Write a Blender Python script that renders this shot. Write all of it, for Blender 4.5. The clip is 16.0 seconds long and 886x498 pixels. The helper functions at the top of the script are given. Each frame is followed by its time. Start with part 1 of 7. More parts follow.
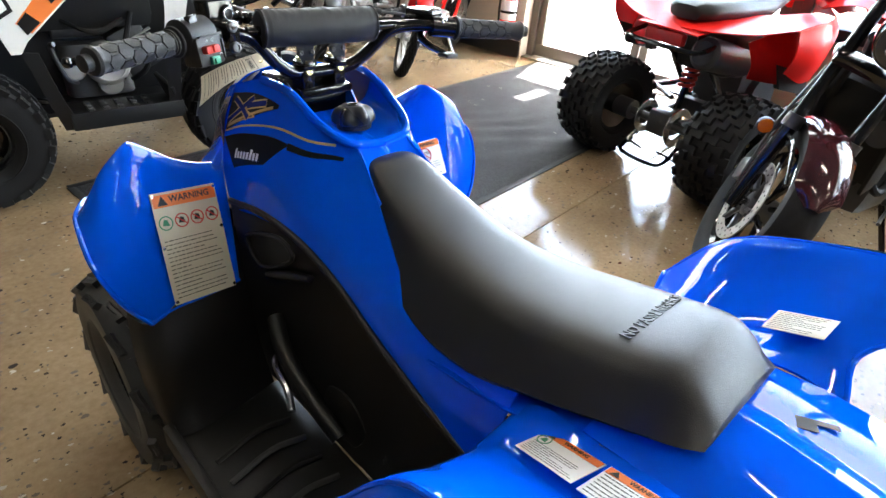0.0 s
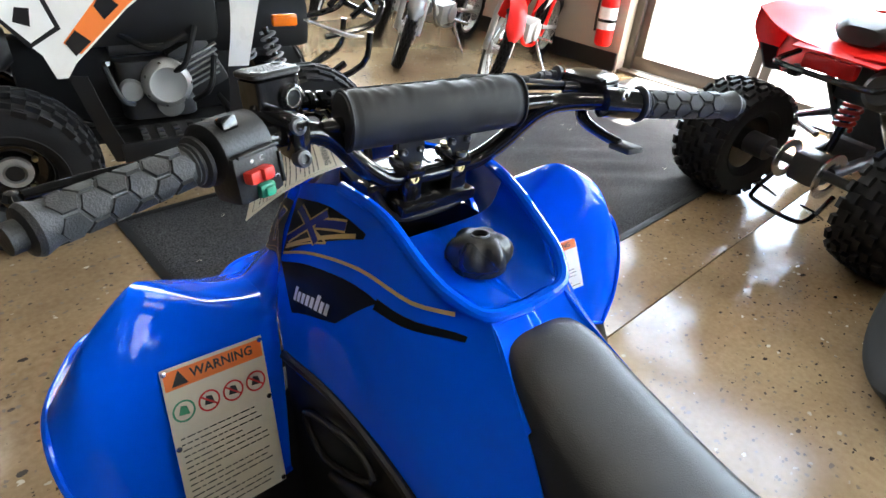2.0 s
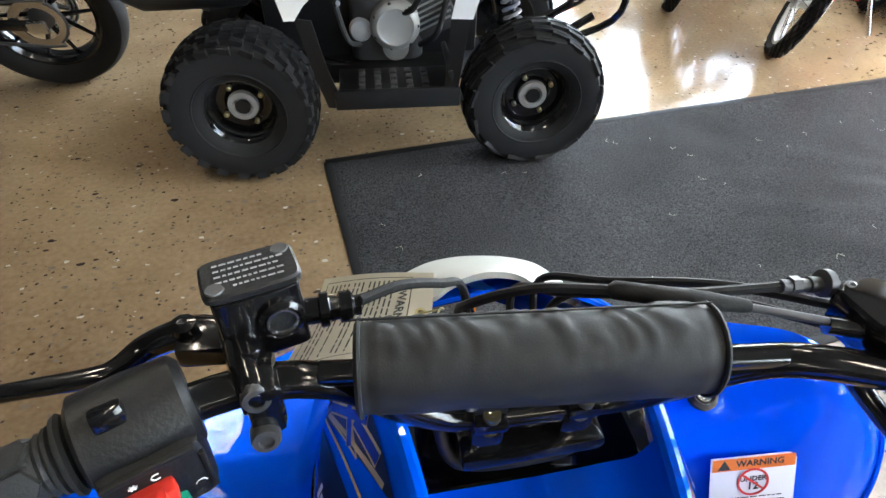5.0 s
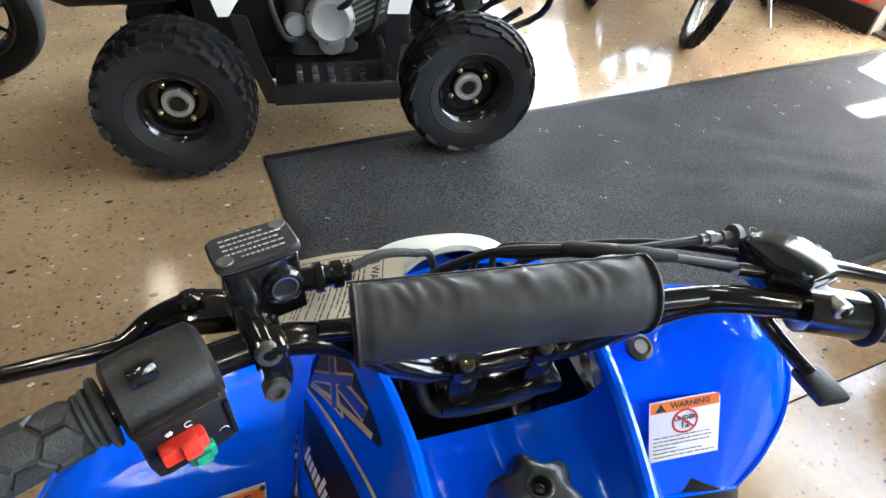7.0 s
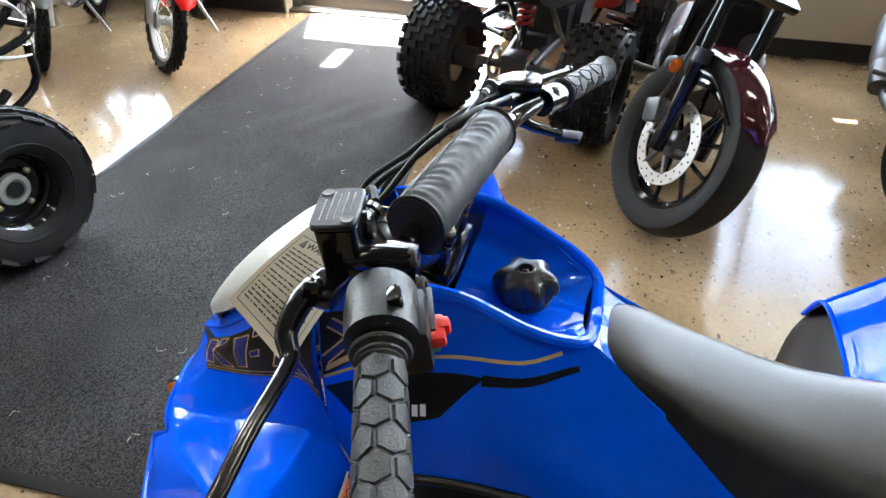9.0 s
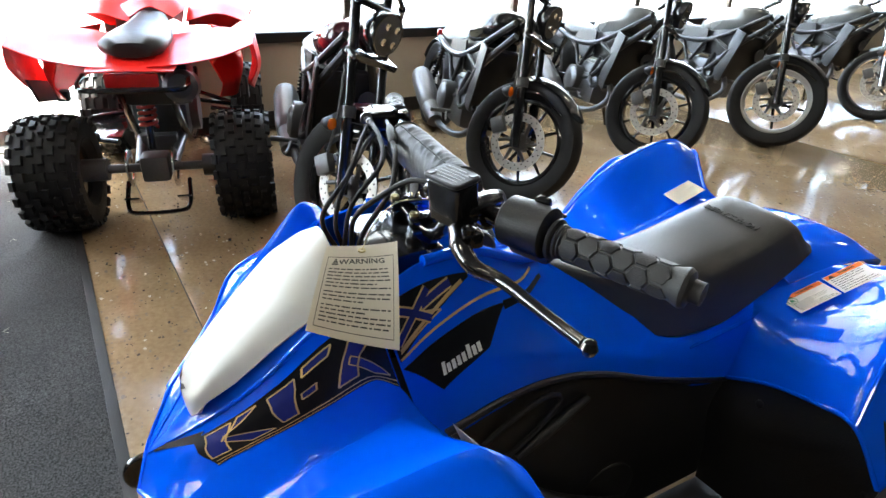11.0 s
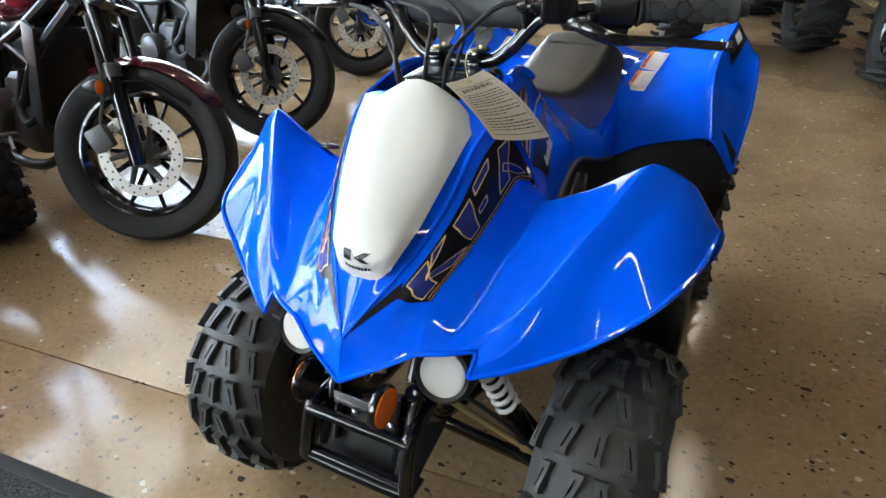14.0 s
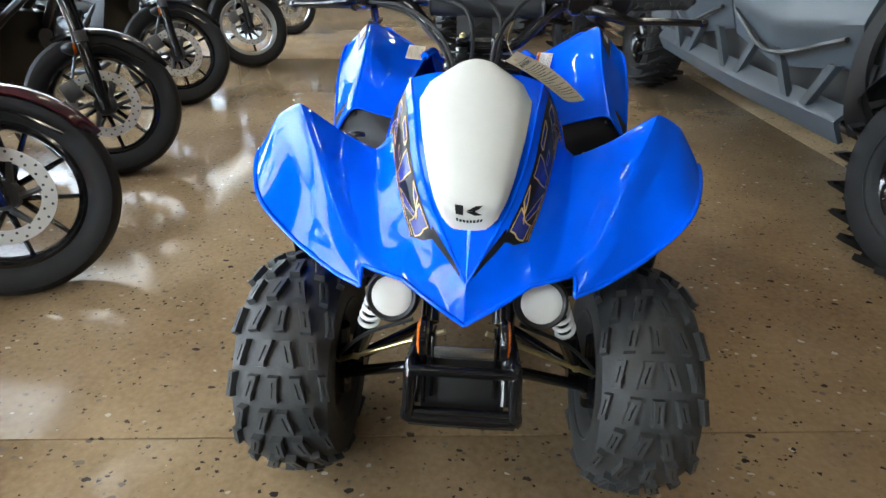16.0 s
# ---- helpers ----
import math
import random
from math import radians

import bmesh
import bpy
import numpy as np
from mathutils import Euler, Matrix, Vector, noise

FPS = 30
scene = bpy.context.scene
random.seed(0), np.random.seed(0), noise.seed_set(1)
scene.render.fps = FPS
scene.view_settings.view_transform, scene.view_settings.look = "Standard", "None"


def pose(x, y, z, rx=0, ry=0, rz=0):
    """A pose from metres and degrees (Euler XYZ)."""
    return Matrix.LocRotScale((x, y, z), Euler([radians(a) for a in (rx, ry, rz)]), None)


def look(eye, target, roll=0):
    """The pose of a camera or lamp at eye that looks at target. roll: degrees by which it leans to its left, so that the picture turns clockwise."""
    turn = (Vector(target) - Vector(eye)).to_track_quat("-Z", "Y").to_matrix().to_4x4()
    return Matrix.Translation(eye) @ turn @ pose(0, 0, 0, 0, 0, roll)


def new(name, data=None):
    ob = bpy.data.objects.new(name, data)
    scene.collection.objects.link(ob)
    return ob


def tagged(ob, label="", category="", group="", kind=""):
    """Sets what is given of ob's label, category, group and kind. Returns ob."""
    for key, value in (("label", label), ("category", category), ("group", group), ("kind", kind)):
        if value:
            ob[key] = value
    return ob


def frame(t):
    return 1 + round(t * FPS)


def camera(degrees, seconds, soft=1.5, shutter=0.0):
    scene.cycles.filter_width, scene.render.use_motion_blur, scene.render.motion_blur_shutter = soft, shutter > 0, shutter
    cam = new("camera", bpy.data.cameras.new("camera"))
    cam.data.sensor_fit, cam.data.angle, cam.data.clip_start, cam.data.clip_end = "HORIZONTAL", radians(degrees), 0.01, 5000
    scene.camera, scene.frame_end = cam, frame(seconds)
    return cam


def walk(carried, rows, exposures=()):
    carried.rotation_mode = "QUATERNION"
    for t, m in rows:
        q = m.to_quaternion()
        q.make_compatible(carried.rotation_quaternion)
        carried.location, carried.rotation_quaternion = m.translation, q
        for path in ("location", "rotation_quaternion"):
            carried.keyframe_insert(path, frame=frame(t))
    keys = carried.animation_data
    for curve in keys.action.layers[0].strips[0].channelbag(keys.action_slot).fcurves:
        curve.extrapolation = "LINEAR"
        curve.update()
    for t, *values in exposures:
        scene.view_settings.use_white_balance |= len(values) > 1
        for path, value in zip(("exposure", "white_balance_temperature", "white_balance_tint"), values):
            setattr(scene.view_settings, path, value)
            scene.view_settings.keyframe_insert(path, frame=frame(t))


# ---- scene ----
cam = camera(75.0, 16.0)
PATH = [
    (0, (-0.588, -0.566, 1.179), (0.632, 0.608, 0.115), 5.3),
    (0.5, (-0.572, -0.476, 1.18), (0.648, 0.703, 0.12), 6.3),
    (1, (-0.503, -0.34, 1.179), (0.714, 0.838, 0.116), 6.1),
    (1.5, (-0.436, -0.236, 1.17), (0.736, 0.963, 0.08), 5.6),
    (2, (-0.376, -0.143, 1.171), (0.686, 1.153, 0.078), 4.9),
    (2.5, (-0.301, -0.056, 1.178), (0.645, 1.295, 0.047), 4.1),
    (3, (-0.246, 0.013, 1.192), (0.544, 1.412, 0.002), 3.9),
    (3.5, (-0.193, 0.07, 1.208), (0.493, 1.504, -0.005), 3.5),
    (4, (-0.15, 0.118, 1.225), (0.367, 1.567, -0.053), 1.5),
    (4.2, (-0.14, 0.134, 1.23), (0.307, 1.59, -0.067), 1.3),
    (6.3, (-0.097, 0.14, 1.244), (0.163, 1.549, -0.151), 1.5),
    (6.5, (-0.105, 0.123, 1.249), (0.224, 1.522, -0.142), 2.4),
    (7, (-0.151, 0.095, 1.26), (0.359, 1.471, -0.099), 4.4),
    (7.5, (-0.26, 0.073, 1.266), (0.569, 1.356, -0.026), 6.0),
    (8, (-0.359, 0.077, 1.262), (0.677, 1.188, -0.038), 6.1),
    (8.5, (-0.431, 0.129, 1.259), (0.868, 0.945, -0.025), 3.7),
    (9, (-0.511, 0.205, 1.258), (1.003, 0.641, 0.028), 1.7),
    (9.5, (-0.588, 0.259, 1.26), (1.024, 0.332, 0.079), 2.1),
    (10, (-0.65, 0.367, 1.261), (0.999, 0.039, 0.178), 3.0),
    (10.2, (-0.675, 0.422, 1.25), (0.973, -0.059, 0.224), 3.7),
    (12.3, (-0.645, 0.973, 1.176), (0.645, -0.227, 0.23), 0.1),
    (12.5, (-0.616, 0.994, 1.165), (0.604, -0.268, 0.206), 0.1),
    (13, (-0.572, 1.07, 1.157), (0.529, -0.254, 0.14), -0.0),
    (13.5, (-0.518, 1.139, 1.135), (0.502, -0.245, 0.113), -1.3),
    (14, (-0.412, 1.217, 1.11), (0.376, -0.288, 0.055), -2.2),
    (14.5, (-0.297, 1.293, 1.098), (0.18, -0.324, 0.023), -2.5),
    (15, (-0.175, 1.366, 1.083), (0.176, -0.324, 0.071), -2.5),
    (15.5, (-0.073, 1.435, 1.071), (0.116, -0.301, 0.096), -0.4),
    (16, (-0.015, 1.492, 1.074), (0.104, -0.25, 0.097), 0.8),
]
STOPS = [(0.0, 4.48), (1.5, 4.43), (3.5, 4.2), (6.5, 4.63), (7.5, 4.63), (8.5, 4.62), (9.0, 4.5), (10.0, 4.5), (12.5, 4.1), (14.5, 4.12), (16.0, 4.0)]
walk(cam, [(t, look(eye, target, roll)) for t, eye, target, roll in PATH], STOPS)

# ---- world, sun and lamps ----
BUILD = pose(0, 0, 0, 0, 0, 5.7)          # the building stands a little off the machine's axis


world = bpy.data.worlds.new("sky")
scene.world = world
world.use_nodes = True
wn = world.node_tree.nodes
sky = wn.new("ShaderNodeTexSky")
sky.sky_type, sky.sun_disc = "NISHITA", False
sky.sun_elevation, sky.sun_rotation = radians(70), radians(67)
world.node_tree.links.new(sky.outputs[0], wn["Background"].inputs[0])
wn["Background"].inputs[1].default_value = 0.1

sun = new("sun", bpy.data.lights.new("sun", "SUN"))
sun.data.energy, sun.data.angle, sun.data.color = 5.0, radians(0.5), (1.0, 0.95, 0.87)
sun.matrix_world = look((7.4, 3.1, 22.0), (0, 0, 0))


def area(name, m, sx, sy, watts, color=(1, 1, 1)):
    ob = new(name, bpy.data.lights.new(name, "AREA"))
    ob.data.shape, ob.data.size, ob.data.size_y = "RECTANGLE", sx, sy
    ob.data.energy, ob.data.color = watts, color
    ob.matrix_world = m
    return ob


# daylight in the openings of the glazed walls
area("daylight_door", BUILD @ look((3.86, 1.24, 1.75), (0, 1.24, 1.0)), 1.85, 3.2, 8, (0.86, 0.96, 1.0))
area("daylight_window", BUILD @ look((3.86, -5.0, 2.05), (0, -5.0, 1.2)), 10.0, 2.7, 36, (0.86, 0.96, 1.0))
area("daylight_far_window", BUILD @ look((3.86, 6.0, 2.05), (0, 6.0, 1.2)), 5.8, 2.7, 40, (0.86, 0.96, 1.0))
# ---- materials ----
def material(name, color, rough=0.5, metal=0.0, vary=0.12, scale=6.0, grain=90.0, bump=0.05, coat=0.0, spec=0.5):
    """A surface with broad variation, fine grain and wear in its gloss."""
    m = bpy.data.materials.new(name)
    m.use_nodes = True
    n, link = m.node_tree.nodes, m.node_tree.links.new
    b = n["Principled BSDF"]
    b.inputs["Metallic"].default_value = metal
    b.inputs["Specular IOR Level"].default_value = spec
    b.inputs["Coat Weight"].default_value = coat
    b.inputs["Coat Roughness"].default_value = 0.04
    co = n.new("ShaderNodeTexCoord")
    broad, fine = n.new("ShaderNodeTexNoise"), n.new("ShaderNodeTexNoise")
    broad.inputs["Scale"].default_value, broad.inputs["Detail"].default_value = scale, 4
    fine.inputs["Scale"].default_value, fine.inputs["Detail"].default_value = grain, 3
    link(co.outputs["Object"], broad.inputs["Vector"])
    link(co.outputs["Object"], fine.inputs["Vector"])
    mixed = n.new("ShaderNodeMath")
    mixed.operation = "MULTIPLY_ADD"
    link(fine.outputs["Fac"], mixed.inputs[0])
    mixed.inputs[1].default_value = 0.35
    link(broad.outputs["Fac"], mixed.inputs[2])
    ramp = n.new("ShaderNodeMapRange")
    ramp.inputs["From Min"].default_value, ramp.inputs["From Max"].default_value = 0.4, 0.95
    ramp.inputs["To Min"].default_value, ramp.inputs["To Max"].default_value = 1 - vary, 1 + vary
    link(mixed.outputs[0], ramp.inputs["Value"])
    col = n.new("ShaderNodeMix")
    col.data_type, col.blend_type = "RGBA", "MULTIPLY"
    col.inputs["Factor"].default_value = 1.0
    col.inputs["A"].default_value = (*color, 1)
    link(ramp.outputs[0], col.inputs["B"])
    link(col.outputs["Result"], b.inputs["Base Color"])
    r = n.new("ShaderNodeMapRange")
    r.inputs["To Min"].default_value, r.inputs["To Max"].default_value = max(0.02, rough * 0.8), min(1, rough * 1.25)
    link(broad.outputs["Fac"], r.inputs["Value"])
    link(r.outputs[0], b.inputs["Roughness"])
    if bump:
        bp = n.new("ShaderNodeBump")
        bp.inputs["Strength"].default_value, bp.inputs["Distance"].default_value = bump, 0.002
        link(fine.outputs["Fac"], bp.inputs["Height"])
        link(bp.outputs[0], b.inputs["Normal"])
    return m


BLUE = material("blue_plastic", (0.0001, 0.1, 0.86), 0.02, vary=0.04, bump=0.0, coat=0.0, spec=0.3)
QUADWHITE = material("bright_white_plastic", (0.74, 0.74, 0.72), 0.28, vary=0.04, bump=0.01)
WHITE = material("white_plastic", (0.53, 0.53, 0.495), 0.3, vary=0.04, bump=0.02)
RED = material("red_plastic", (0.82, 0.018, 0.014), 0.3, vary=0.06, bump=0.01, coat=0.0, spec=0.15)
AMBER = material("amber_lens", (0.8, 0.16, 0.005), 0.12, vary=0.15, grain=300, bump=0.3, coat=0.6)
REDLENS = material("red_lens", (0.5, 0.01, 0.01), 0.15, bump=0.1, coat=0.5)
RUBBER = material("tyre_rubber", (0.013, 0.013, 0.014), 0.6, vary=0.25, grain=220, bump=0.25, spec=0.3)
RUBBERNEW = material("grey_tread_rubber", (0.04, 0.042, 0.043), 0.48, vary=0.25, grain=160, bump=0.2)
BLACK = material("black_plastic", (0.007, 0.007, 0.0075), 0.42, vary=0.2, grain=350, bump=0.2)
GLOSS = material("black_enamel", (0.005, 0.005, 0.0055), 0.14, vary=0.1, bump=0.02, coat=0.5)
GRIP = material("grip_rubber", (0.022, 0.023, 0.024), 0.5, vary=0.2, grain=600, bump=0.3)
VINYL = material("seat_vinyl", (0.014, 0.014, 0.0145), 0.36, vary=0.08, grain=700, bump=0.2, spec=0.5)
CLOTH = material("pad_cloth", (0.013, 0.0133, 0.0145), 0.55, vary=0.12, scale=25, grain=900, bump=0.08)
DISCSTEEL = material("brushed_disc", (0.6, 0.58, 0.54), 0.42, metal=0.7, vary=0.06, grain=400, bump=0.08)
STEEL = material("steel", (0.55, 0.55, 0.55), 0.25, metal=1.0, vary=0.1, bump=0.05)
BRASS = material("zinc_yellow", (0.6, 0.5, 0.26), 0.3, metal=1.0, vary=0.15, bump=0.05)
ALLOY = material("cast_alloy", (0.5, 0.5, 0.48), 0.45, metal=0.6, vary=0.12, grain=300, bump=0.25)
DARKALLOY = material("dark_alloy", (0.1, 0.1, 0.102), 0.38, metal=0.6, vary=0.2, bump=0.15)
CHROME = material("chrome", (0.8, 0.8, 0.8), 0.07, metal=1.0, vary=0.04, bump=0.0)
SPRINGWHITE = material("white_enamel", (0.8, 0.8, 0.78), 0.25, vary=0.05, bump=0.02)
SPRINGRED = material("red_enamel", (0.6, 0.03, 0.02), 0.25, vary=0.08, bump=0.02)
PAPER = material("tag_paper", (0.62, 0.58, 0.48), 0.75, vary=0.04, bump=0.05)
DECALWHITE = material("decal_white", (0.8, 0.8, 0.8), 0.35, vary=0.02, bump=0.0)
CAPGREY = material("cap_plastic", (0.02, 0.021, 0.022), 0.26, vary=0.15, grain=350, bump=0.15)
DECALBLACK = material("decal_black", (0.006, 0.006, 0.008), 0.3, vary=0.1, bump=0.0, spec=0.25)
DECALGOLD = material("decal_gold", (0.62, 0.42, 0.17), 0.35, vary=0.06, bump=0.0)
DECALGREY = material("decal_grey", (0.32, 0.32, 0.33), 0.4, vary=0.05, bump=0.0)
DECALORANGE = material("decal_orange", (0.85, 0.2, 0.03), 0.4, vary=0.03, bump=0.0)
DECALPURPLE = material("decal_navy", (0.025, 0.035, 0.2), 0.25, vary=0.1, bump=0.0)
PLATE = material("label_plate", (0.62, 0.58, 0.46), 0.35, vary=0.05, bump=0.02)
INK = material("ink", (0.03, 0.03, 0.03), 0.6, vary=0.05, bump=0.0)
INKRED = material("ink_red", (0.6, 0.03, 0.03), 0.5, vary=0.05, bump=0.0)
INKGREEN = material("ink_green", (0.05, 0.28, 0.15), 0.5, vary=0.05, bump=0.0)
SWITCHRED = material("switch_red", (0.75, 0.04, 0.025), 0.35, vary=0.05, bump=0.02)
SWITCHGREEN = material("switch_green", (0.01, 0.28, 0.16), 0.35, vary=0.05, bump=0.02)
MAROON = material("maroon_paint", (0.05, 0.006, 0.01), 0.12, vary=0.15, grain=900, bump=0.02, coat=0.8)
GREYPAINT = material("silver_grey_paint", (0.2, 0.21, 0.21), 0.25, metal=0.4, vary=0.08, bump=0.02, coat=0.5)
UTVGREY = material("grey_moulded_panel", (0.03, 0.038, 0.046), 0.42, vary=0.08, grain=300, bump=0.1)
WALLPAINT = material("cream_wall_paint", (0.5, 0.45, 0.36), 0.75, vary=0.05, scale=1.5, grain=60, bump=0.15)
CEILPAINT = material("dark_ceiling", (0.05, 0.05, 0.05), 0.85, vary=0.06, scale=1.0, bump=0.1)
SKIRT = material("black_skirting", (0.015, 0.015, 0.016), 0.45, vary=0.15, bump=0.08)
BRONZE = material("bronze_frame", (0.16, 0.14, 0.12), 0.4, metal=0.6, vary=0.1, bump=0.05)
ASPHALT = material("car_park", (0.3, 0.29, 0.28), 0.9, vary=0.15, scale=1.0, grain=40, bump=0.3)


def floor_material():
    """Ground and polished concrete: tan paste, dark, grey and pale stones, broad stains."""
    m = bpy.data.materials.new("polished_concrete")
    m.use_nodes = True
    n, link = m.node_tree.nodes, m.node_tree.links.new
    b = n["Principled BSDF"]
    co = n.new("ShaderNodeTexCoord")

    def noise_at(scale, detail=4, rough=0.55):
        t = n.new("ShaderNodeTexNoise")
        t.inputs["Scale"].default_value, t.inputs["Detail"].default_value, t.inputs["Roughness"].default_value = scale, detail, rough
        link(co.outputs["Object"], t.inputs["Vector"])
        return t.outputs["Fac"]

    def ramp(fac, stops):
        r = n.new("ShaderNodeValToRGB")
        while len(r.color_ramp.elements) < len(stops):
            r.color_ramp.elements.new(0.5)
        for e, (p, c) in zip(r.color_ramp.elements, stops):
            e.position, e.color = p, (*c, 1) if len(c) == 3 else c
        link(fac, r.inputs[0])
        return r.outputs["Color"]

    def mix(a, bcol, fac):
        x = n.new("ShaderNodeMix")
        x.data_type = "RGBA"
        for v, key in ((a, "A"), (bcol, "B")):
            if isinstance(v, tuple):
                x.inputs[key].default_value = (*v, 1)
            else:
                link(v, x.inputs[key])
        if isinstance(fac, float):
            x.inputs["Factor"].default_value = fac
        else:
            link(fac, x.inputs["Factor"])
        return x.outputs["Result"]

    base = ramp(noise_at(1.3, 5), [(0.33, (0.17, 0.108, 0.056)), (0.5, (0.29, 0.197, 0.107)), (0.66, (0.42, 0.305, 0.18))])
    base = mix(base, ramp(noise_at(55, 3), [(0.3, (0.15, 0.10, 0.058)), (0.7, (0.33, 0.255, 0.165))]), 0.35)

    def stones(scale, density, size, colours, base, stretch, seed):
        mp = n.new("ShaderNodeMapping")
        mp.inputs["Location"].default_value = (seed, seed * 0.7, 0)
        mp.inputs["Scale"].default_value = (1, stretch, 0)
        warp = n.new("ShaderNodeMix")
        warp.data_type = "VECTOR"
        warp.inputs["Factor"].default_value = 0.012
        nz = n.new("ShaderNodeTexNoise")
        nz.inputs["Scale"].default_value = scale * 2.2
        link(co.outputs["Object"], nz.inputs["Vector"])
        link(co.outputs["Object"], warp.inputs["A"])
        link(nz.outputs["Color"], warp.inputs["B"])
        link(warp.outputs["Result"], mp.inputs["Vector"])
        v = n.new("ShaderNodeTexVoronoi")
        v.inputs["Scale"].default_value = scale
        v.inputs["Randomness"].default_value = 1.0
        link(mp.outputs[0], v.inputs["Vector"])
        sep = n.new("ShaderNodeSeparateColor")
        link(v.outputs["Color"], sep.inputs[0])
        pick = n.new("ShaderNodeMath")
        pick.operation = "LESS_THAN"
        pick.inputs[1].default_value = density
        link(sep.outputs[0], pick.inputs[0])
        rad = n.new("ShaderNodeMath")
        rad.operation = "MULTIPLY"
        rad.inputs[1].default_value = size
        link(sep.outputs[1], rad.inputs[0])
        near = n.new("ShaderNodeMath")
        near.operation = "LESS_THAN"
        link(v.outputs["Distance"], near.inputs[0])
        link(rad.outputs[0], near.inputs[1])
        both = n.new("ShaderNodeMath")
        both.operation = "MULTIPLY"
        link(pick.outputs[0], both.inputs[0])
        link(near.outputs[0], both.inputs[1])
        return mix(base, ramp(sep.outputs[2], colours), both.outputs[0])

    dark = [(0.0, (0.035, 0.028, 0.025)), (0.6, (0.09, 0.07, 0.055)), (1.0, (0.2, 0.16, 0.12))]
    pale = [(0.0, (0.14, 0.11, 0.085)), (0.6, (0.3, 0.25, 0.19)), (1.0, (0.55, 0.5, 0.42))]
    base = stones(42, 0.17, 0.4, pale, base, 1.5, 3.1)
    base = stones(70, 0.3, 0.42, dark, base, 1.3, 7.7)
    base = stones(26, 0.16, 0.36, dark, base, 1.8, 11.3)
    link(base, b.inputs["Base Color"])
    b.inputs["Specular IOR Level"].default_value = 0.34
    r = n.new("ShaderNodeMapRange")
    r.inputs["To Min"].default_value, r.inputs["To Max"].default_value = 0.07, 0.2
    link(noise_at(3.0, 5), r.inputs["Value"])
    link(r.outputs[0], b.inputs["Roughness"])
    bp = n.new("ShaderNodeBump")
    bp.inputs["Strength"].default_value, bp.inputs["Distance"].default_value = 0.08, 0.002
    link(noise_at(9.0, 4), bp.inputs["Height"])
    link(bp.outputs[0], b.inputs["Normal"])
    return m


def mat_material():
    """Looped black entrance matting: pale and dark fibres over a dull black ground."""
    m = material("entrance_matting", (0.032, 0.032, 0.034), 0.95, vary=0.4, scale=3, grain=260, bump=1.0, spec=0.12)
    n, link = m.node_tree.nodes, m.node_tree.links.new
    b = n["Principled BSDF"]
    co = n.new("ShaderNodeTexCoord")
    speck = n.new("ShaderNodeTexNoise")
    speck.inputs["Scale"].default_value, speck.inputs["Detail"].default_value, speck.inputs["Roughness"].default_value = 190, 3, 0.7
    link(co.outputs["Object"], speck.inputs["Vector"])
    ramp = n.new("ShaderNodeValToRGB")
    for e, (p, c) in zip(ramp.color_ramp.elements, ((0.36, 0.25), (0.68, 2.6))):
        e.position, e.color = p, (c, c, c, 1)
    link(speck.outputs["Fac"], ramp.inputs[0])
    mul = n.new("ShaderNodeMix")
    mul.data_type, mul.blend_type = "RGBA", "MULTIPLY"
    mul.inputs["Factor"].default_value = 1.0
    link(b.inputs["Base Color"].links[0].from_socket, mul.inputs["A"])
    link(ramp.outputs["Color"], mul.inputs["B"])
    link(mul.outputs["Result"], b.inputs["Base Color"])
    return m


FLOOR = floor_material()
MATTING = mat_material()
GLASS = bpy.data.materials.new("window_glass")
GLASS.use_nodes = True
gb = GLASS.node_tree.nodes["Principled BSDF"]
gb.inputs["Transmission Weight"].default_value, gb.inputs["Roughness"].default_value, gb.inputs["IOR"].default_value = 1.0, 0.0, 1.45
LAMP = bpy.data.materials.new("lamp_diffuser")
LAMP.use_nodes = True
LAMP.node_tree.nodes["Principled BSDF"].inputs["Emission Color"].default_value = (1.0, 0.9, 0.74, 1)
LAMP.node_tree.nodes["Principled BSDF"].inputs["Emission Strength"].default_value = 2.6


# ---- shapes: each is (points, faces) ----
def join(*geos):
    pts, faces = [], []
    for v, f in geos:
        k = len(pts)
        pts += [tuple(p) for p in v]
        faces += [tuple(i + k for i in q) for q in f]
    return pts, faces


def moved(geo, m):
    flip = m.to_3x3().determinant() < 0
    return [tuple(m @ Vector(p)) for p in geo[0]], [tuple(reversed(f)) if flip else f for f in geo[1]]


MIRROR = Matrix.Diagonal((-1, 1, 1, 1))


def spline(ctrl, steps, closed=False, k=0.5):
    """Points of a cardinal curve through ctrl, with steps between two; a smaller k bends tighter at the points."""
    c = [Vector(p) for p in ctrl]
    out, n = [], len(c)
    for i in range(n if closed else n - 1):
        a, b = c[i], c[(i + 1) % n]
        p = c[i - 1] if closed or i else a * 2 - b
        q = c[(i + 2) % n] if closed or i + 2 < n else b * 2 - a
        for s in range(steps):
            t = s / steps
            m0, m1 = (b - p) * k, (q - a) * k
            out.append(a * (2 * t ** 3 - 3 * t * t + 1) + m0 * (t ** 3 - 2 * t * t + t) + b * (3 * t * t - 2 * t ** 3) + m1 * (t ** 3 - t * t))
    if not closed:
        out.append(c[-1])
    return out


